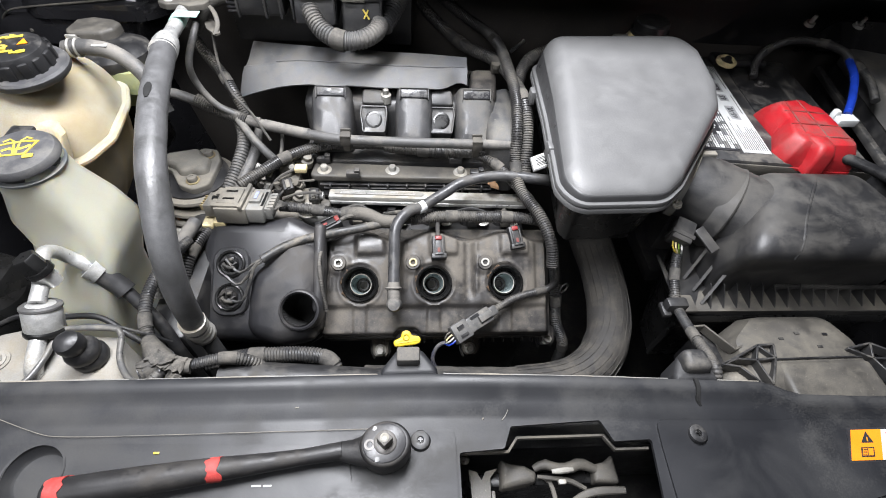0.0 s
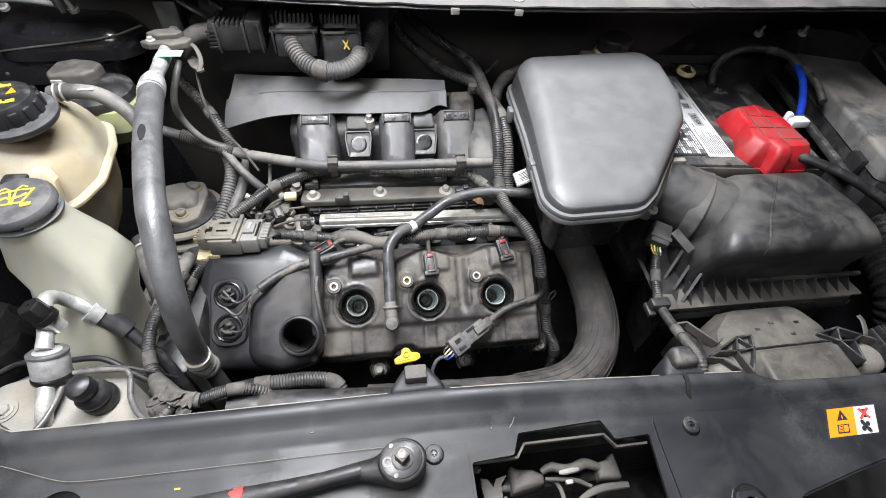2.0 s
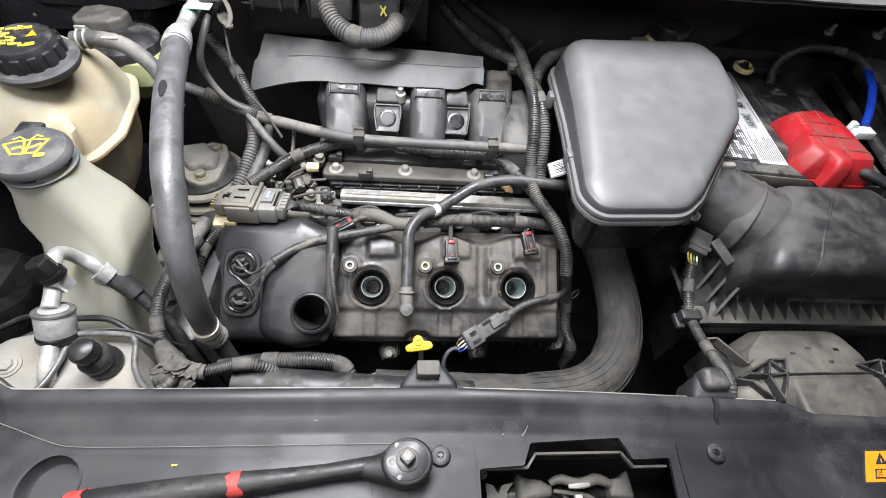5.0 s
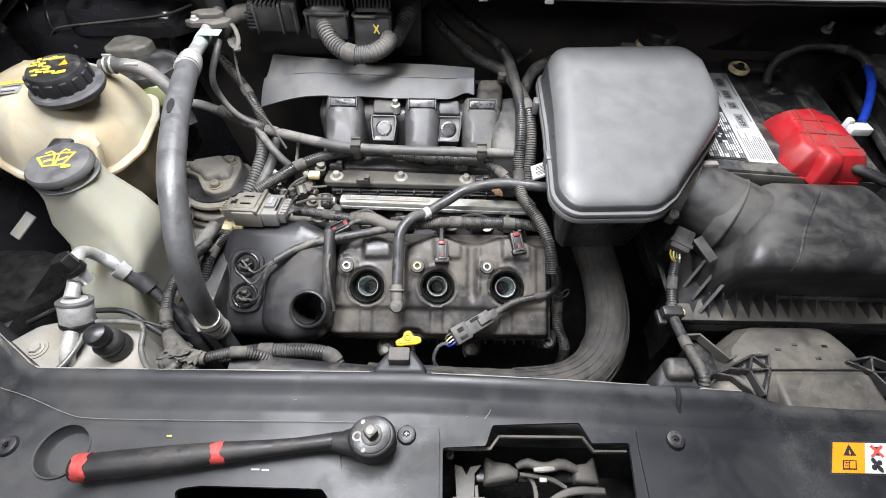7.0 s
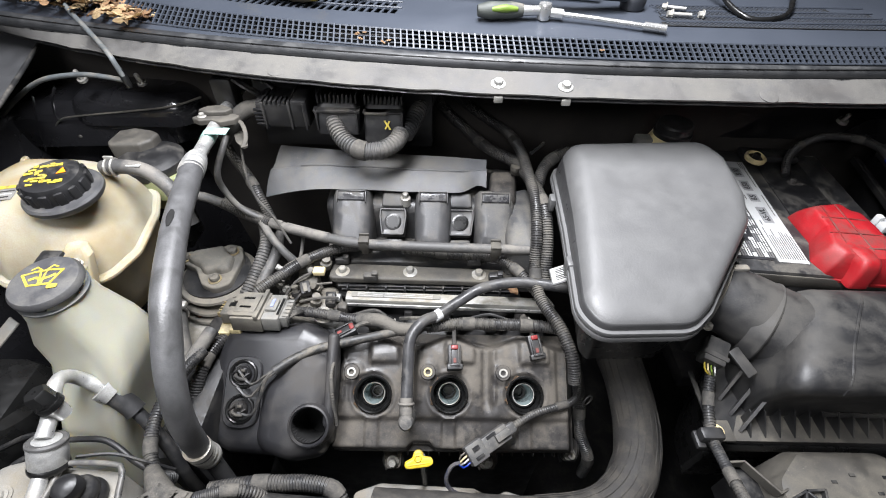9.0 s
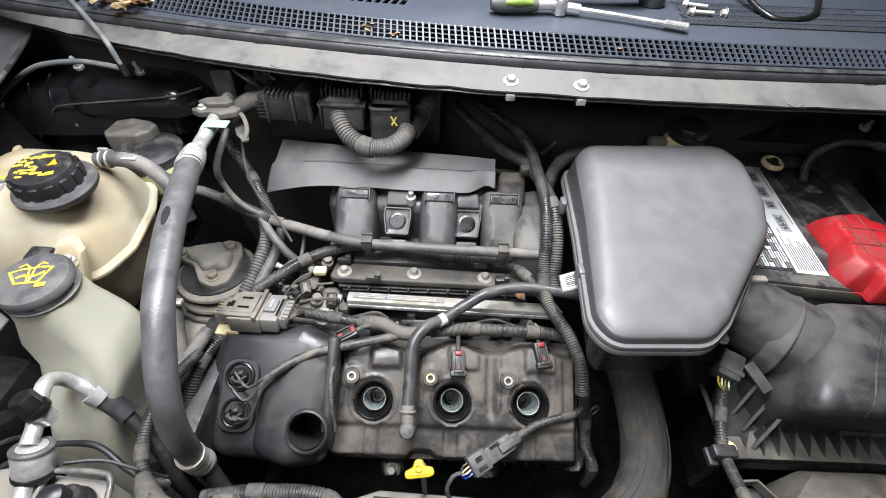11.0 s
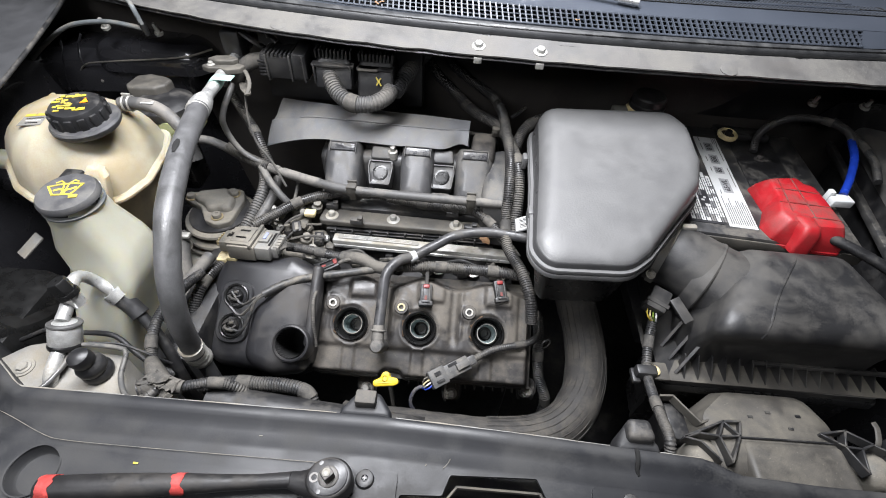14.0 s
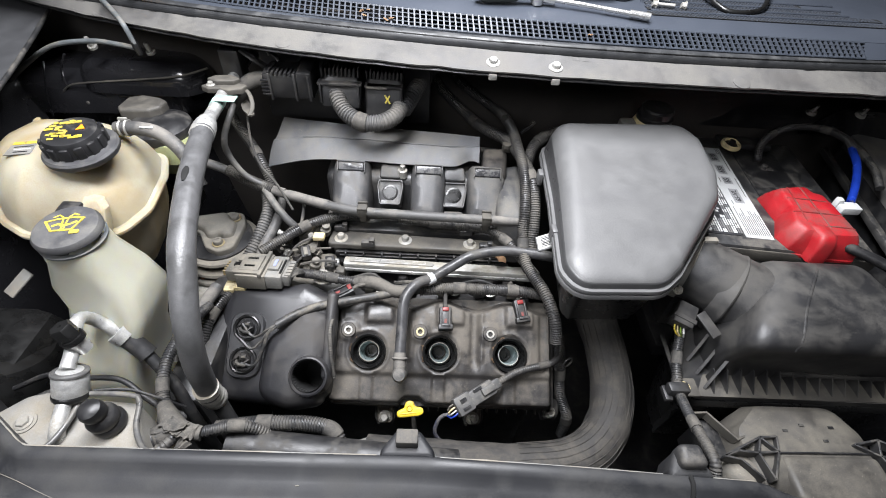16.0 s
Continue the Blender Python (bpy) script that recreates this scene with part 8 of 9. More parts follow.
# ---- lower front hoses ----
rh = thing("radiator_hose", (0.1, 0.23, 0.84), "thick braided grey radiator hose", "hose")
part("hose", tube([(0.262, 0.46, 0.93), (0.272, 0.42, 0.915), (0.281, 0.38, 0.9), (0.281, 0.335, 0.89), (0.27, 0.285, 0.88), (0.242, 0.248, 0.872), (0.2, 0.228, 0.868), (0.14, 0.222, 0.866), (0.05, 0.226, 0.862), (-0.05, 0.232, 0.858)], 0.0285, 32, wobble=0.03), M_hose_br, rh)
for k in range(9):
    a = radians(20 + 17 * k)
    part("cord", tube([(0.272 + 0.0288 * math.cos(a), 0.42, 0.915 + 0.0288 * math.sin(a)), (0.281 + 0.0288 * math.cos(a), 0.335 , 0.89 + 0.0288 * math.sin(a)), (0.27 + 0.0262 * math.cos(a), 0.285 - 0.009 * math.cos(a), 0.88 + 0.0288 * math.sin(a)), (0.242 + 0.021 * math.cos(a), 0.248 - 0.02 * math.cos(a), 0.872 + 0.0288 * math.sin(a)), (0.2 + 0.009 * math.cos(a), 0.228 - 0.0275 * math.cos(a), 0.868 + 0.0288 * math.sin(a)), (0.14, 0.222 - 0.0288 * math.cos(a), 0.866 + 0.0288 * math.sin(a))], 0.0006, 5), M_hose_br, rh)
part("clamp", join(ring(0.0292, 0.0022, Matrix.Translation((0.264, 0.452, 0.927)) @ Vector((0.2, -0.93, -0.33)).to_track_quat("Z", "Y").to_matrix().to_4x4()), rbox((0.29, 0.45, 0.945), (0.014, 0.008, 0.008), 0.001)), M_steel, rh, "steel hose clamp")
hose("lower_hose", [(-0.19, 0.21, 0.945), (-0.12, 0.207, 0.94), (-0.04, 0.203, 0.935), (0.06, 0.2, 0.925)], 0.019, "black plastic pipe along the radiator", M_dark)
loom("wiring_conduit", [(-0.212, 0.23, 0.94), (-0.175, 0.235, 0.943), (-0.14, 0.237, 0.943), (-0.108, 0.237, 0.943), (-0.083, 0.232, 0.94), (-0.073, 0.219, 0.927), (-0.072, 0.215, 0.9)], 0.0088, "thick black corrugated conduit before the engine", mat=M_plastic)
loom("wiring_conduit", [(-0.225, 0.207, 0.975), (-0.20, 0.214, 0.975), (-0.179, 0.22, 0.972), (-0.159, 0.222, 0.96), (-0.145, 0.219, 0.94)], 0.0062, "black corrugated conduit branch at the front", mat=M_plastic)
loom("wiring_conduit", [(-0.262, 0.375, 0.975), (-0.27, 0.335, 0.985), (-0.2735, 0.295, 0.988), (-0.268, 0.26, 0.985), (-0.255, 0.235, 0.98), (-0.238, 0.218, 0.974)], 0.0066, "corrugated conduit beside the suction hose", mat=M_plastic)
loom("wiring_conduit", [(-0.262, 0.245, 0.93), (-0.264, 0.235, 0.955), (-0.252, 0.222, 0.972), (-0.24, 0.215, 0.978)], 0.008, "short corrugated conduit at the front corner", mat=M_plastic)
loom("wiring_conduit", [(-0.25, 0.425, 0.95), (-0.262, 0.39, 0.955), (-0.268, 0.36, 0.95), (-0.272, 0.33, 0.93)], 0.0082, "corrugated conduit from the cream plugs")
jn = thing("wiring_junction", (-0.235, 0.208, 0.965), "dusty cloth-taped wiring junction with loose tape ends", "wiring")
part("wrap", tube([(-0.257, 0.236, 0.982), (-0.249, 0.226, 0.982), (-0.238, 0.214, 0.98), (-0.225, 0.2095, 0.979), (-0.209, 0.209, 0.977)], [0.0078, 0.0095, 0.0115, 0.0105, 0.0078], 14, wobble=0.16, step=0.004), M_tape, jn)
part("wrap", tube([(-0.236, 0.212, 0.979), (-0.244, 0.205, 0.983), (-0.252, 0.199, 0.984)], [0.01, 0.0108, 0.0105], 14, wobble=0.14, step=0.004), M_tape, jn)


def tape_flap(a, b, c, d, seed):
    """A loose, creased strip of tape between two edges."""
    def f(s, t):
        p = (Vector(a) * (1 - s) + Vector(b) * s) * (1 - t) + (Vector(d) * (1 - s) + Vector(c) * s) * t
        p.z += 0.0022 * math.sin(7 * s + seed) * math.sin(3 * t + 0.5) + 0.003 * noise.noise(Vector((s * 5, t * 4, seed)))
        p.y += 0.0025 * noise.noise(Vector((s * 7, seed, t))) * (t > 0.5)
        return p
    return grid_sheet(14, 5, f, 0.0007)


part("tape_flap", tape_flap((-0.263, 0.204, 0.991), (-0.219, 0.2145, 0.991), (-0.222, 0.207, 0.993), (-0.26, 0.196, 0.994), 1.3), M_tape, jn)
part("tape_flap", tape_flap((-0.243, 0.222, 0.994), (-0.221, 0.212, 0.991), (-0.226, 0.2, 0.991), (-0.246, 0.208, 0.996), 4.1), M_tape, jn)
part("tape_flap", tape_flap((-0.228, 0.214, 0.989), (-0.211, 0.215, 0.985), (-0.213, 0.2, 0.985), (-0.231, 0.2, 0.99), 7.7), M_tape, jn)
part("tape_flap", tape_flap((-0.224, 0.201, 0.986), (-0.212, 0.196, 0.984), (-0.226, 0.186, 0.978), (-0.23, 0.189, 0.98), 9.2), M_tape, jn)
loom("wiring_conduit", [(-0.246, 0.203, 0.983), (-0.257, 0.194, 0.985), (-0.267, 0.186, 0.978), (-0.272, 0.182, 0.95)], 0.0105, "wide corrugated conduit below the junction", mat=M_plastic)
loom("wiring_conduit", [(-0.232, 0.206, 0.98), (-0.236, 0.195, 0.984), (-0.244, 0.186, 0.98), (-0.248, 0.182, 0.95)], 0.006, "short corrugated conduit below the junction")
hose("coolant_hose", [(-0.362, 0.485, 0.925), (-0.348, 0.455, 0.925), (-0.33, 0.42, 0.92), (-0.312, 0.385, 0.905), (-0.30, 0.36, 0.87)], 0.0145, "black coolant hose below the tank")
solo("hose_clamp", join(ring(0.0156, 0.002, Matrix.Translation((-0.352, 0.464, 0.926)) @ Vector((0.5, -0.86, 0)).to_track_quat("Z", "Y").to_matrix().to_4x4()), rbox((-0.343, 0.47, 0.944), (0.02, 0.01, 0.006), 0.001, None)), M_steel, "spring clamp on the coolant hose", "hose clamp")

# ---- control module plugs under the cowl ----
md = thing("module_connector", (-0.2, 0.66, 1.1), "black plastic engine module connector with a lever", "connector", "module connectors")
part("body", join(rbox((-0.197, 0.672, 1.142), (0.072, 0.05, 0.036), 0.004), rbox((-0.172, 0.672, 1.147), (0.022, 0.056, 0.038), 0.003), rbox((-0.207, 0.66, 1.158), (0.05, 0.022, 0.008), 0.002)), M_dark, md)
for x in (-0.222, -0.186, -0.166):
    part("ridge", rbox((x, 0.671, 1.143), (0.0035, 0.055, 0.04), 0.001), M_plastic, md)
for i in range(5):
    part("tooth", rbox((-0.229, 0.646, 1.131 + 0.0052 * i), (0.012, 0.003, 0.0028), 0.0005), M_dark, md)
for i in range(9):
    part("tooth", rbox((-0.222 + 0.0062 * i, 0.653, 1.163), (0.003, 0.016, 0.005), 0.0005), M_dark, md)
md2 = thing("module_connector", (-0.12, 0.665, 1.1), "black plastic engine module connector with a bent conduit", "connector", "module connectors")
part("body", loft([([(-0.15, 0.64), (-0.092, 0.64), (-0.092, 0.70), (-0.15, 0.70)], 0.006, 1.12), ([(-0.152, 0.645), (-0.09, 0.645), (-0.09, 0.70), (-0.152, 0.70)], 0.006, 1.15), ([(-0.14, 0.66), (-0.10, 0.66), (-0.10, 0.70), (-0.14, 0.70)], 0.006, 1.165)]), M_dark, md2)
for i in range(10):
    part("tooth", rbox((-0.147 + 0.0058 * i, 0.662, 1.166), (0.0026, 0.02, 0.012), 0.0005), M_plastic, md2)
part("shelf", rbox((-0.121, 0.648, 1.153), (0.064, 0.014, 0.004), 0.001), M_plastic, md2)
part("ridge", rbox((-0.149, 0.645, 1.14), (0.003, 0.012, 0.03), 0.001), M_plastic, md2)
part("ridge", rbox((-0.094, 0.645, 1.14), (0.003, 0.012, 0.03), 0.001), M_plastic, md2)
md3 = thing("module_connector", (-0.06, 0.665, 1.1), "black plastic module connector with a yellow paint cross", "connector", "module connectors")
part("body", loft([([(-0.086, 0.64), (-0.03, 0.64), (-0.03, 0.70), (-0.086, 0.70)], 0.006, 1.105), ([(-0.086, 0.65), (-0.03, 0.65), (-0.03, 0.70), (-0.086, 0.70)], 0.006, 1.145), ([(-0.08, 0.665), (-0.034, 0.665), (-0.034, 0.70), (-0.08, 0.70)], 0.006, 1.162)]), M_dark, md3)
for i in range(10):
    part("tooth", rbox((-0.083 + 0.0056 * i, 0.666, 1.163), (0.0026, 0.02, 0.012), 0.0005), M_plastic, md3)
part("shelf", rbox((-0.058, 0.652, 1.15), (0.056, 0.014, 0.003), 0.001), M_plastic, md3)
part("ridge", rbox((-0.032, 0.65, 1.135), (0.003, 0.012, 0.03), 0.001), M_plastic, md3)
part("flap", rbox((-0.068, 0.652, 1.15), (0.03, 0.02, 0.003), 0.001, None), M_light, md3)
mx = turned((-0.0525, 0.6445, 1.133), 62, 0, 0)
part("paint_cross", join(rbox((0, 0, 0.001), (0.0022, 0.0145, 0.001), 0, mx @ Matrix.Rotation(radians(35), 4, "Z")), rbox((0, 0, 0.0012), (0.0022, 0.0125, 0.001), 0, mx @ Matrix.Rotation(radians(-30), 4, "Z"))), M_yprint, md3, "hand-painted yellow cross")
plain("engine_module", (-0.12, 0.715, 1.12), (0.26, 0.035, 0.11), M_dark, "black engine control module under the cowl", "control module", 0.004)
loom("wiring_conduit", [(-0.128, 0.66, 1.142), (-0.125, 0.642, 1.133), (-0.11, 0.622, 1.12), (-0.085, 0.608, 1.114), (-0.058, 0.61, 1.115), (-0.04, 0.624, 1.119), (-0.034, 0.642, 1.122)], 0.0125, "grey corrugated conduit looping between module plugs", mat=M_rubber)
loom("wiring_conduit", [(-0.03, 0.65, 1.115), (-0.012, 0.69, 1.13), (0.006, 0.735, 1.14), (0.02, 0.77, 1.14)], 0.0135, "black corrugated conduit up to the firewall", mat=M_plastic)
loom("wiring_conduit", [(-0.232, 0.675, 1.14), (-0.255, 0.672, 1.138), (-0.275, 0.66, 1.125), (-0.29, 0.64, 1.105)], 0.0115, "taped conduit from the module connector", taped=True)
for x, w in ((-0.195, 0.072), (-0.121, 0.066), (-0.058, 0.056)):
    solo("socket_frame", join(rbox((x, 0.7, 1.182), (w, 0.004, 0.003), 0.001), rbox((x - w / 2, 0.694, 1.176), (0.003, 0.012, 0.014), 0.001), rbox((x + w / 2, 0.694, 1.176), (0.003, 0.012, 0.014), 0.001), rbox((x, 0.703, 1.172), (w, 0.006, 0.02), 0.001)), M_greymetal, "pale socket frame above a module connector", "socket frame", "module socket frames")
solo("bracket", join(rbox((-0.29, 0.70, 1.15), (0.03, 0.03, 0.05), 0.004), tube([(-0.27, 0.69, 1.175), (-0.25, 0.682, 1.165), (-0.235, 0.69, 1.15)], 0.006, 8, flat=0.5), tube([(-0.27, 0.70, 1.185), (-0.235, 0.69, 1.18), (-0.215, 0.685, 1.165)], 0.005, 8, flat=0.5)), M_plastic, "black bracket beside the module connector", "bracket")
for x, y, z in ((-0.429, 0.73, 1.148), (-0.516, 0.73, 1.151)):
    solo("stud", join(lathe([(0.0035, 0), (0.0035, 0.014), (0.0025, 0.016), (0, 0.016)], turned((x, y, z), 20, 0, 0), 12), lathe([(0.007, -0.003), (0.007, 0.001), (0, 0.001)], turned((x, y, z), 20, 0, 0), 16)), M_alu, "dusty stud under the cowl flange", "stud", "cowl studs")
plain("cowl_front", (0.3, 0.79, 1.12), (1.1, 0.02, 0.15), M_dark, "dark front face of the cowl box", "cowl", 0.003)
solo("washer_tube", tube([(-0.70, 0.73, 1.07), (-0.629, 0.72, 1.119), (-0.56, 0.708, 1.157), (-0.493, 0.70, 1.171), (-0.45, 0.694, 1.171), (-0.421, 0.69, 1.168)], 0.0036, 10), M_tubegrey, "grey-blue washer fluid tube", "tube")
solo("washer_tube", tube([(-0.417, 0.684, 1.17), (-0.421, 0.684, 1.188), (-0.428, 0.689, 1.206), (-0.455, 0.715, 1.2165), (-0.508, 0.765, 1.233), (-0.556, 0.81, 1.253), (-0.603, 0.85, 1.275), (-0.68, 0.92, 1.31)], 0.0036, 10), M_tubegrey, "grey washer tube rising over the cowl", "tube")
solo("tube_joint", tube([(-0.421, 0.686, 1.186), (-0.418, 0.684, 1.17), (-0.417, 0.684, 1.162)], [0.0045, 0.0052, 0.0045], 10), M_seal_shade, "black joint at the washer tube end", "joint")


# ---- loose tools and litter ----

rt = thing("ratchet", (-0.12, 0.1, 1.02), "long dark steel ratchet with torn red tape", "ratchet")
HM = Matrix.Translation((-0.0125, 0.1102, 1.036)) @ Matrix.Rotation(radians(7), 4, "Z")
OVAL = [Vector((0.0198 * math.cos(2 * math.pi * k / 40), 0.0172 * math.sin(2 * math.pi * k / 40))) for k in range(40)]
part("head", join(slab(OVAL, soft(-0.011, 0.0095, 0.003, 4), HM), tube([HM @ Vector((-0.012, 0, -0.001)), HM @ Vector((-0.022, 0, -0.0015)), (-0.047, 0.1087, 1.034)], [0.014, 0.0095, 0.0072], 20, flat=0.72)), M_drive, rt)
PLATE = [(p.x * 0.84 - 0.0005, p.y * 0.84) for p in OVAL]
part("face", slab([Vector(p) for p in PLATE], [(0, 0.0092), (0, 0.0104), (0.0008, 0.0108)], HM), M_coverblk, rt, "black head plate")
part("drive", join(lathe([(0.0088, 0.010), (0.0088, 0.0118), (0.0075, 0.0125)], HM, 28), rbox((0, 0, 0.0165), (0.0092, 0.0092, 0.011), 0.0012, HM @ Matrix.Rotation(radians(38), 4, "Z"))), M_plate, rt, "worn steel drive square")
part("button", lathe([(0.0034, 0.0215), (0.0034, 0.0228), (0.0022, 0.0235), (0.0014, 0.0228), (0, 0.0226)], HM, 16), M_alu, rt, "bright release button")
part("pivot", lathe([(0.0042, 0.0105), (0.0042, 0.0112), (0.0024, 0.0112), (0.002, 0.0106), (0, 0.0106)], HM @ Matrix.Translation((-0.0118, 0, 0)), 18), M_plate, rt)
for x, y in ((-0.007, 0.0115), (-0.007, -0.0115)):
    part("rivet", lathe([(0.0019, 0.0106), (0.0019, 0.0112), (0, 0.0114)], HM @ Matrix.Translation((x, y, 0)), 12), M_seal_shade, rt)
part("handle", tube([(-0.046, 0.1088, 1.034), (-0.066, 0.1065, 1.033), (-0.1, 0.1028, 1.032), (-0.15, 0.0975, 1.032), (-0.2, 0.0915, 1.0325), (-0.25, 0.0857, 1.033)], [0.0068, 0.006, 0.007, 0.0084, 0.0096, 0.0104, 0.0106, 0.0102], 24), M_drive, rt)
part("butt", lathe([(0.0102, 0), (0.0095, 0.003), (0.007, 0.0048), (0, 0.0055)], Matrix.Translation((-0.2495, 0.0858, 1.033)) @ Vector((-0.99, -0.13, 0.01)).to_track_quat("Z", "Y").to_matrix().to_4x4(), 24), M_drive, rt)


def torn_tape(a, b, r0, seed):
    """A wrap of tape with ragged ends round the handle from a to b."""
    a, b = Vector(a), Vector(b)
    d = (b - a).normalized()
    up = (Vector((0, 0, 1)) - d * d.z).normalized()
    side = d.cross(up)
    bm = bmesh.new()
    rows = []
    for i in range(7):
        f = i / 6
        row = []
        for k in range(28):
            an = 2 * math.pi * k / 28
            ragged = (0.42 * noise.noise(Vector((math.cos(an) * 1.7, math.sin(an) * 1.7, seed + (9 if f > 0.5 else 0))))) * abs(2 * f - 1) + 0.1 * noise.noise(Vector((k * 1.3, f * 3, seed)))
            c = a.lerp(b, f + ragged * (1 if f > 0.5 else -1))
            rr = r0 * (1 + 0.05 * noise.noise(Vector((an * 2.2, f * 4, seed + 3))))
            row.append(bm.verts.new(c + (side * math.cos(an) + up * math.sin(an)) * rr))
        rows.append(row)
    for p, q in zip(rows, rows[1:]):
        bridge(bm, p, q)
    bmesh.ops.recalc_face_normals(bm, faces=bm.faces[:])
    bmesh.ops.solidify(bm, geom=bm.faces[:], thickness=0.0006)
    return bm


part("tape", torn_tape((-0.1435, 0.0982, 1.032), (-0.1345, 0.0992, 1.032), 0.0089, 1.7), M_redtape, rt, "torn red tape band")
part("tape", torn_tape((-0.2495, 0.0858, 1.033), (-0.239, 0.087, 1.033), 0.0109, 5.2), M_redtape, rt, "torn red tape band")
solo("yellow_wire_end", tube([(-0.106, 0.03, 0.94), (-0.102, 0.048, 0.985), (-0.099, 0.066, 0.99)], [0.006, 0.0062, 0.0045], 10), M_yellow, "yellow plastic handle end in the opening", "handle")

r2 = thing("ratchet", (0.16, 0.72, 1.248), "chrome ratchet with green and black rubber grip and extension bar", "ratchet")
part("grip", tube([(0.068, 0.718, 1.262), (0.08, 0.719, 1.262), (0.105, 0.721, 1.262), (0.128, 0.7225, 1.262)], [0.007, 0.0112, 0.0105, 0.0106, 0.008], 20), M_greygrip, r2)
part("grip_inlay", tube([(0.086, 0.7115, 1.2655), (0.104, 0.713, 1.2665), (0.12, 0.7145, 1.2655)], [0.003, 0.0055, 0.003], 12), M_greengrip, r2, "green grip inlay")
part("neck", tube([(0.126, 0.7225, 1.262), (0.138, 0.723, 1.262), (0.15, 0.724, 1.262)], [0.008, 0.0072, 0.0072], 16, flat=0.85), M_chrome, r2)
part("head", lathe([(0.0078, -0.011), (0.0092, -0.008), (0.0092, 0.0065), (0.0078, 0.0092), (0.004, 0.01), (0, 0.01)], Matrix.Translation((0.1575, 0.724, 1.262)), 28), M_chrome, r2)
part("coupler", tube([(0.166, 0.7235, 1.26), (0.174, 0.722, 1.2595), (0.182, 0.7205, 1.259)], 0.0062, 16), M_chrome, r2)
part("extension", tube([(0.168, 0.723, 1.2595), (0.22, 0.7105, 1.258), (0.28, 0.695, 1.2555), (0.302, 0.6895, 1.255)], 0.0032, 16), M_chrome, r2)
part("socket", tube([(0.283, 0.6945, 1.2555), (0.296, 0.691, 1.255), (0.31, 0.6875, 1.2545)], 0.0049, 18), M_chrome, r2)
sd = thing("screwdriver", (-0.22, 0.80, 1.25), "screwdriver with an aged amber plastic handle", "screwdriver")
part("handle", tube([(-0.246, 0.795, 1.267), (-0.238, 0.792, 1.267), (-0.215, 0.783, 1.267), (-0.18, 0.77, 1.267), (-0.162, 0.763, 1.267), (-0.153, 0.76, 1.267)], [0.0125, 0.0148, 0.0152, 0.0152, 0.0145, 0.0095], 10), M_oldhandle, sd, "grimy amber handle")
part("collar", tube([(-0.277, 0.8045, 1.266), (-0.27, 0.802, 1.267), (-0.258, 0.798, 1.267), (-0.246, 0.795, 1.267)], [0.0095, 0.0135, 0.0138, 0.0125], 12), M_clearamber, sd, "clear yellow handle collar")
part("end_cap", tube([(-0.159, 0.762, 1.267), (-0.1525, 0.7595, 1.267), (-0.149, 0.758, 1.267)], [0.0112, 0.0108, 0.008], 16), M_clearamber, sd)
part("blade", tube([(-0.276, 0.804, 1.266), (-0.32, 0.821, 1.265), (-0.37, 0.841, 1.263), (-0.39, 0.849, 1.2625), (-0.405, 0.855, 1.262)], [0.0036, 0.0036, 0.0036, 0.0042, 0.0062], 10, flat=0.8), M_greymetal, sd)
el = thing("plastic_fitting", (-0.095, 0.81, 1.25), "black ribbed plastic pipe fitting lying on the cowl", "fitting")
FIT = Matrix.Translation((-0.0935, 0.782, 1.267)) @ Vector((-0.36, 0.82, 0.42)).to_track_quat("Z", "Y").to_matrix().to_4x4()
part("barrel", lathe([(0.0152, 0), (0.0158, 0.002), (0.0158, 0.006), (0.0146, 0.0075), (0.0146, 0.012), (0.016, 0.0135), (0.016, 0.0165), (0.0148, 0.018), (0.0148, 0.03), (0.0175, 0.032), (0.0175, 0.042)], FIT, 28), M_dark, el)
part("mouth", lathe([(0.0152, 0.0), (0.0142, -0.0015), (0.0128, -0.0005), (0.0122, 0.004)], FIT, 28, close=False), M_plastic, el)
# flat black disc over the closed end, painted shade of a hollow
part("bore", lathe([(0.0122, 0.003), (0.0, 0.003)], FIT @ Matrix.Translation((0, 0, -0.0035)), 28, close=False), M_black, el)
part("elbow", tube([FIT @ Vector((0, 0, 0.036)), FIT @ Vector((-0.002, 0.002, 0.058)), (-0.142, 0.872, 1.29), (-0.16, 0.89, 1.275)], 0.0165, 16), M_dark, el)
wp = thing("wiper_arm", (0.2, 0.78, 1.25), "black wiper arm with a pivot cap", "wiper arm")
part("arm", tube([(-0.10, 0.845, 1.287), (0.0, 0.822, 1.286), (0.095, 0.80, 1.285), (0.122, 0.776, 1.281), (0.2, 0.762, 1.276), (0.275, 0.768, 1.272)], [0.013, 0.014, 0.015, 0.012, 0.013, 0.015], 12, flat=0.55), M_wiper, wp)
part("hinge", rbox((0.108, 0.785, 1.284), (0.016, 0.03, 0.014), 0.003, None), M_dark, wp)
part("pivot_cap", lathe([(0.0165, 0), (0.018, 0.010), (0.0165, 0.018), (0.011, 0.024), (0, 0.026)], Matrix.Translation((0.292, 0.778, 1.252)), 24), M_wiper, wp)
part("blade", tube([(-0.15, 0.862, 1.268), (0.0, 0.838, 1.268), (0.25, 0.80, 1.262)], 0.006, 8), M_dark, wp)
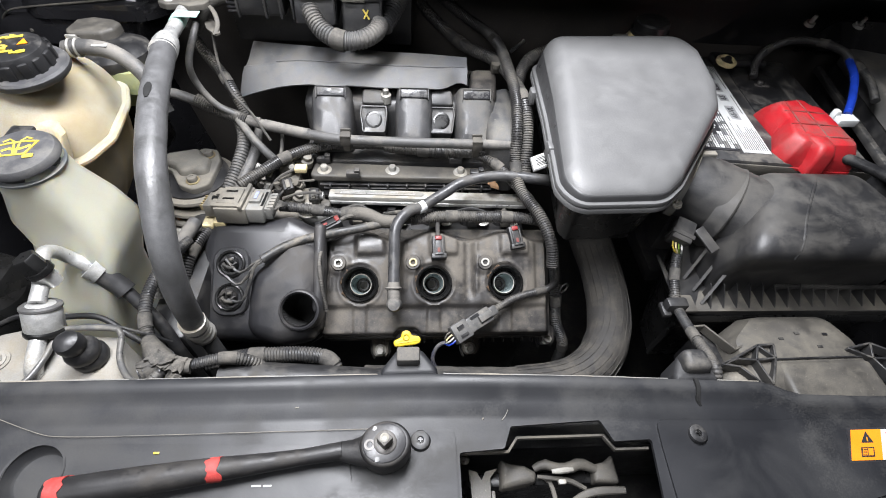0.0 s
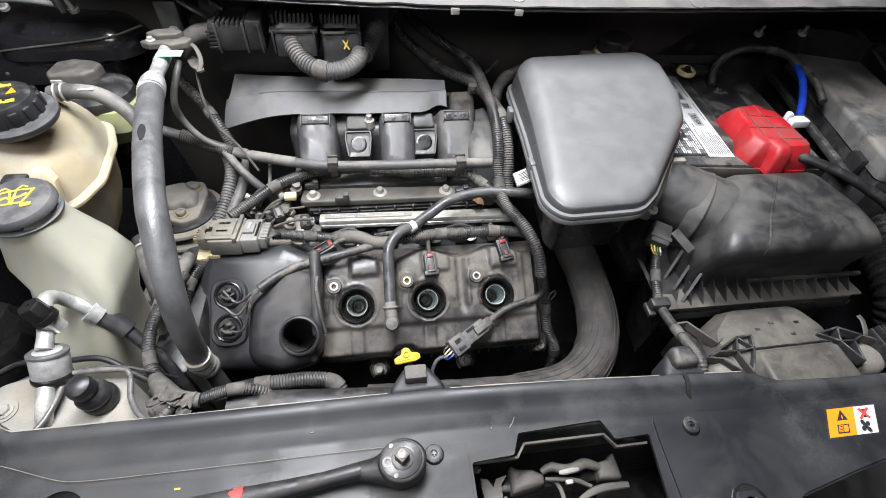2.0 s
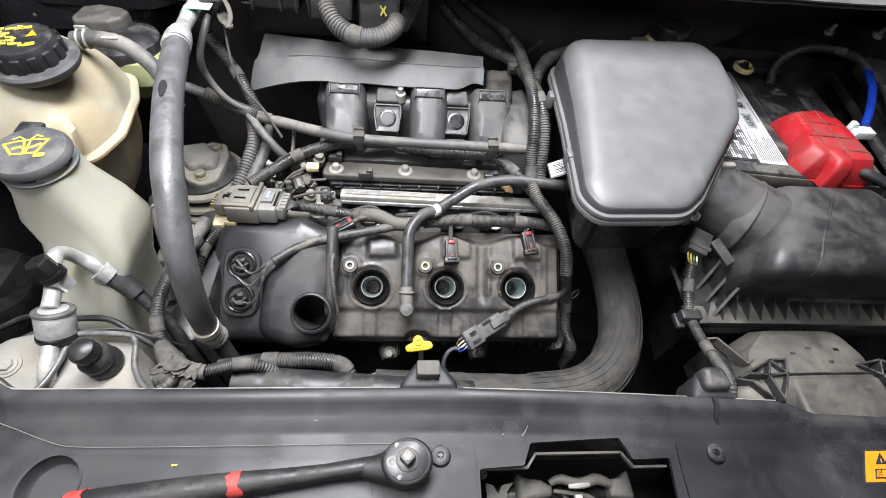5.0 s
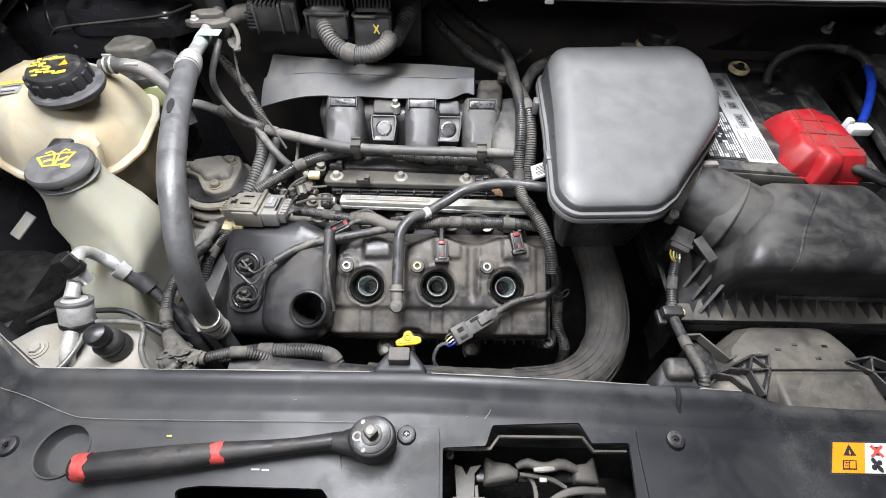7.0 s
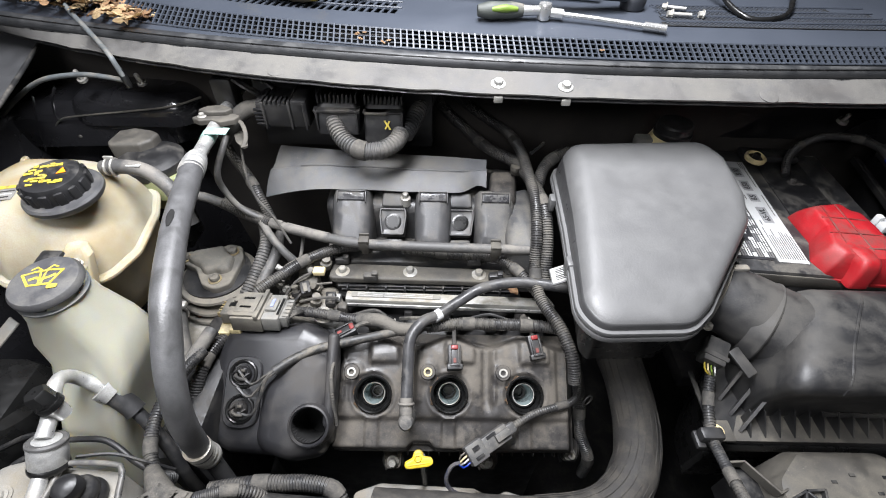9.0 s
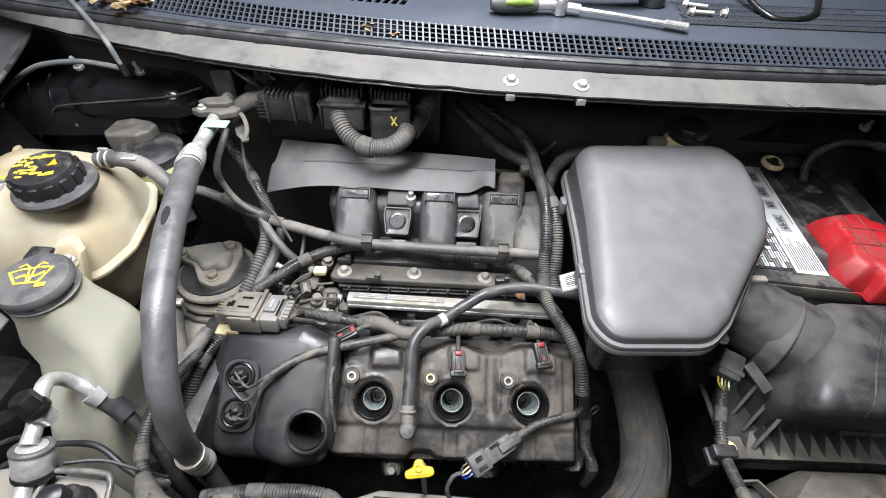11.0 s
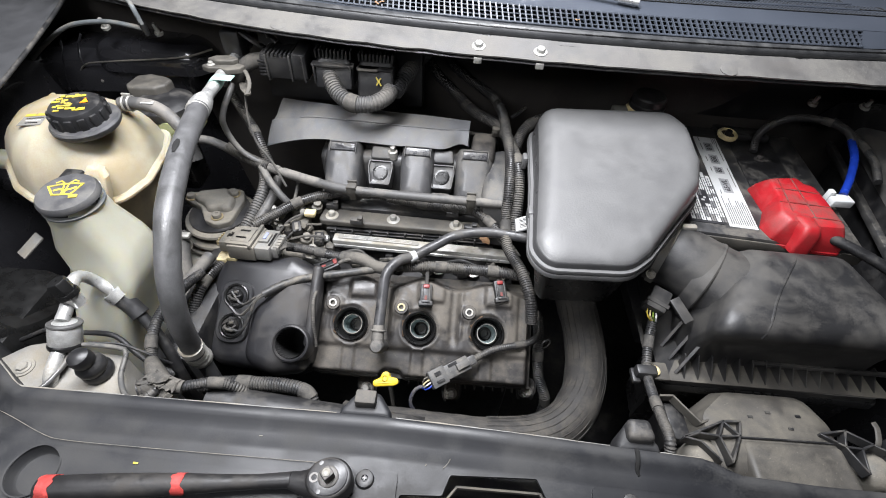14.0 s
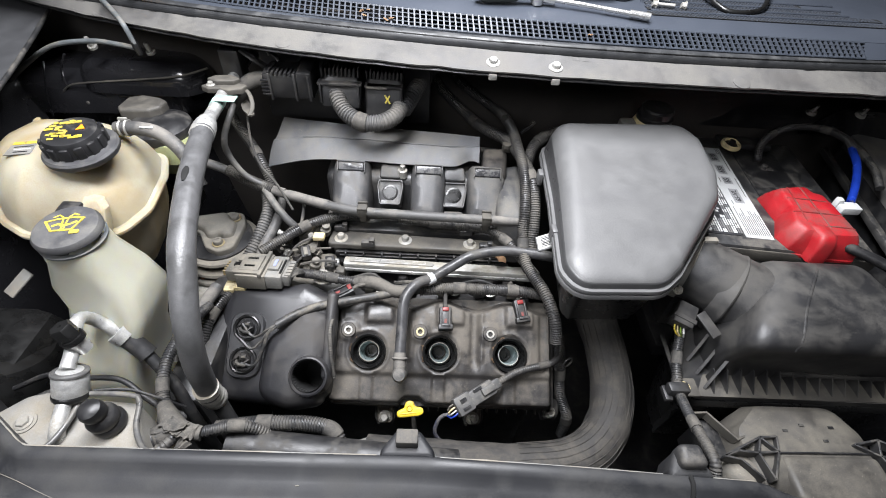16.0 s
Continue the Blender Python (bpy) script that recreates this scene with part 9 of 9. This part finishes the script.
for i, (a, b, c) in enumerate(((0.338, 0.772, 0), (0.335, 0.741, 1), (0.378, 0.741, 2))):
    d = Vector((1, -0.1 if i else -0.3, 0)).normalized()
    o = Vector((a, b, 1.2565))
    bt = thing("loose_bolt", (a, b, 1.25), "loose zinc flange bolt lying on the cowl", "bolt", "loose bolts")
    q = d.to_track_quat("Z", "Y").to_matrix().to_4x4()
    if i < 2:
        part("shank", tube([o, o + d * 0.016, o + d * 0.027], 0.0024, 10), M_bright, bt)
    part("head", join(lathe([(0.0062, 0), (0.0062, 0.0013), (0.004, 0.0016)], Matrix.Translation(o) @ q, 16), lathe([(0.0043, -0.005), (0.0043, 0.001)], Matrix.Translation(o) @ q, 6)), M_steel, bt)
solo("cable", tube([(0.415, 0.86, 1.295), (0.42, 0.81, 1.275), (0.425, 0.77, 1.262), (0.44, 0.738, 1.2545), (0.47, 0.735, 1.254), (0.50, 0.75, 1.257), (0.525, 0.79, 1.265), (0.545, 0.84, 1.28), (0.55, 0.88, 1.30)], 0.0036, 12), M_seal_shade, "black rubber cable loop over the cowl", "cable")

# dry leaves in the corner of the cowl and a few crumbs on the grille
rng = random.Random(5)


def leaf(size, curl):
    bm = bmesh.new()
    out = [(0, -1), (0.35, -0.75), (0.62, -0.3), (0.5, 0.1), (0.75, 0.35), (0.35, 0.55), (0, 1), (-0.35, 0.55), (-0.7, 0.4), (-0.5, 0.05), (-0.6, -0.35), (-0.3, -0.75)]
    mid = bm.verts.new((0, 0, 0))
    vs = [bm.verts.new((x * size, y * size, curl * size * (x * x + 0.4 * y * y) + rng.uniform(-0.1, 0.1) * size)) for x, y in out]
    for i in range(len(vs)):
        bm.faces.new((mid, vs[i], vs[(i + 1) % len(vs)]))
    bmesh.ops.solidify(bm, geom=bm.faces[:], thickness=0.0006)
    return bm


leaf_meshes = []
for k in range(6):
    leaf_meshes.append(mesh_of("dry_leaf", leaf(rng.uniform(0.008, 0.015), rng.uniform(-0.7, 0.7)), M_leaf if k % 3 else M_leafp, (0, 0, 0)))
for i in range(130):
    x = -0.64 + 0.25 * rng.random() ** 0.85
    k = min(1.0, max(0.0, (-0.38 - x) / 0.2))
    y = seal_y(x) + 0.022 + (0.028 + 0.065 * k) * rng.random()
    ob = new("dry_leaf", leaf_meshes[i % 6])
    ob.matrix_world = pose(x, y, 1.2315 + 0.006 * rng.random() + 0.012 * k, rng.uniform(-22, 22), rng.uniform(-22, 22), rng.uniform(0, 360))
    tagged(ob, "small brown dry leaf on the cowl", "leaf", "dry leaves")
for x, y, k in ((-0.395, 0.727, 1.5), (-0.425, 0.735, 1.3), (-0.41, 0.722, 1.2), (-0.455, 0.74, 1.0)):
    ob = new("dry_leaf", leaf_meshes[0 if k > 1.25 else 3])
    ob.matrix_world = pose(x, y, 1.241, rng.uniform(-20, 20), rng.uniform(-20, 20), rng.uniform(0, 360)) @ Matrix.Diagonal((k, k, k, 1))
    tagged(ob, "pale dry maple leaf on the cowl", "leaf", "dry leaves")
for x, f in ((-0.09, 0.45), (-0.085, 0.2), (-0.08, 0.55), (-0.055, 0.1), (-0.048, 0.2), (0.225, 0.3)):
    ob = new("dry_leaf", leaf_meshes[2])
    ob.matrix_world = pose(x, grille_y(x, f), 1.2325 + 0.0145 * f, rng.uniform(-30, 30), 0, rng.uniform(0, 360)) @ Matrix.Diagonal((0.45, 0.45, 0.45, 1))
    tagged(ob, "crumb of dry leaf caught in the grille", "leaf", "dry leaves")
ob = new("dry_leaf", leaf_meshes[1])
ob.matrix_world = pose(0.128, 0.492, 0.965, 10, 5, 40)
tagged(ob, "brown dry leaf caught under the fuel rail", "leaf", "dry leaves")
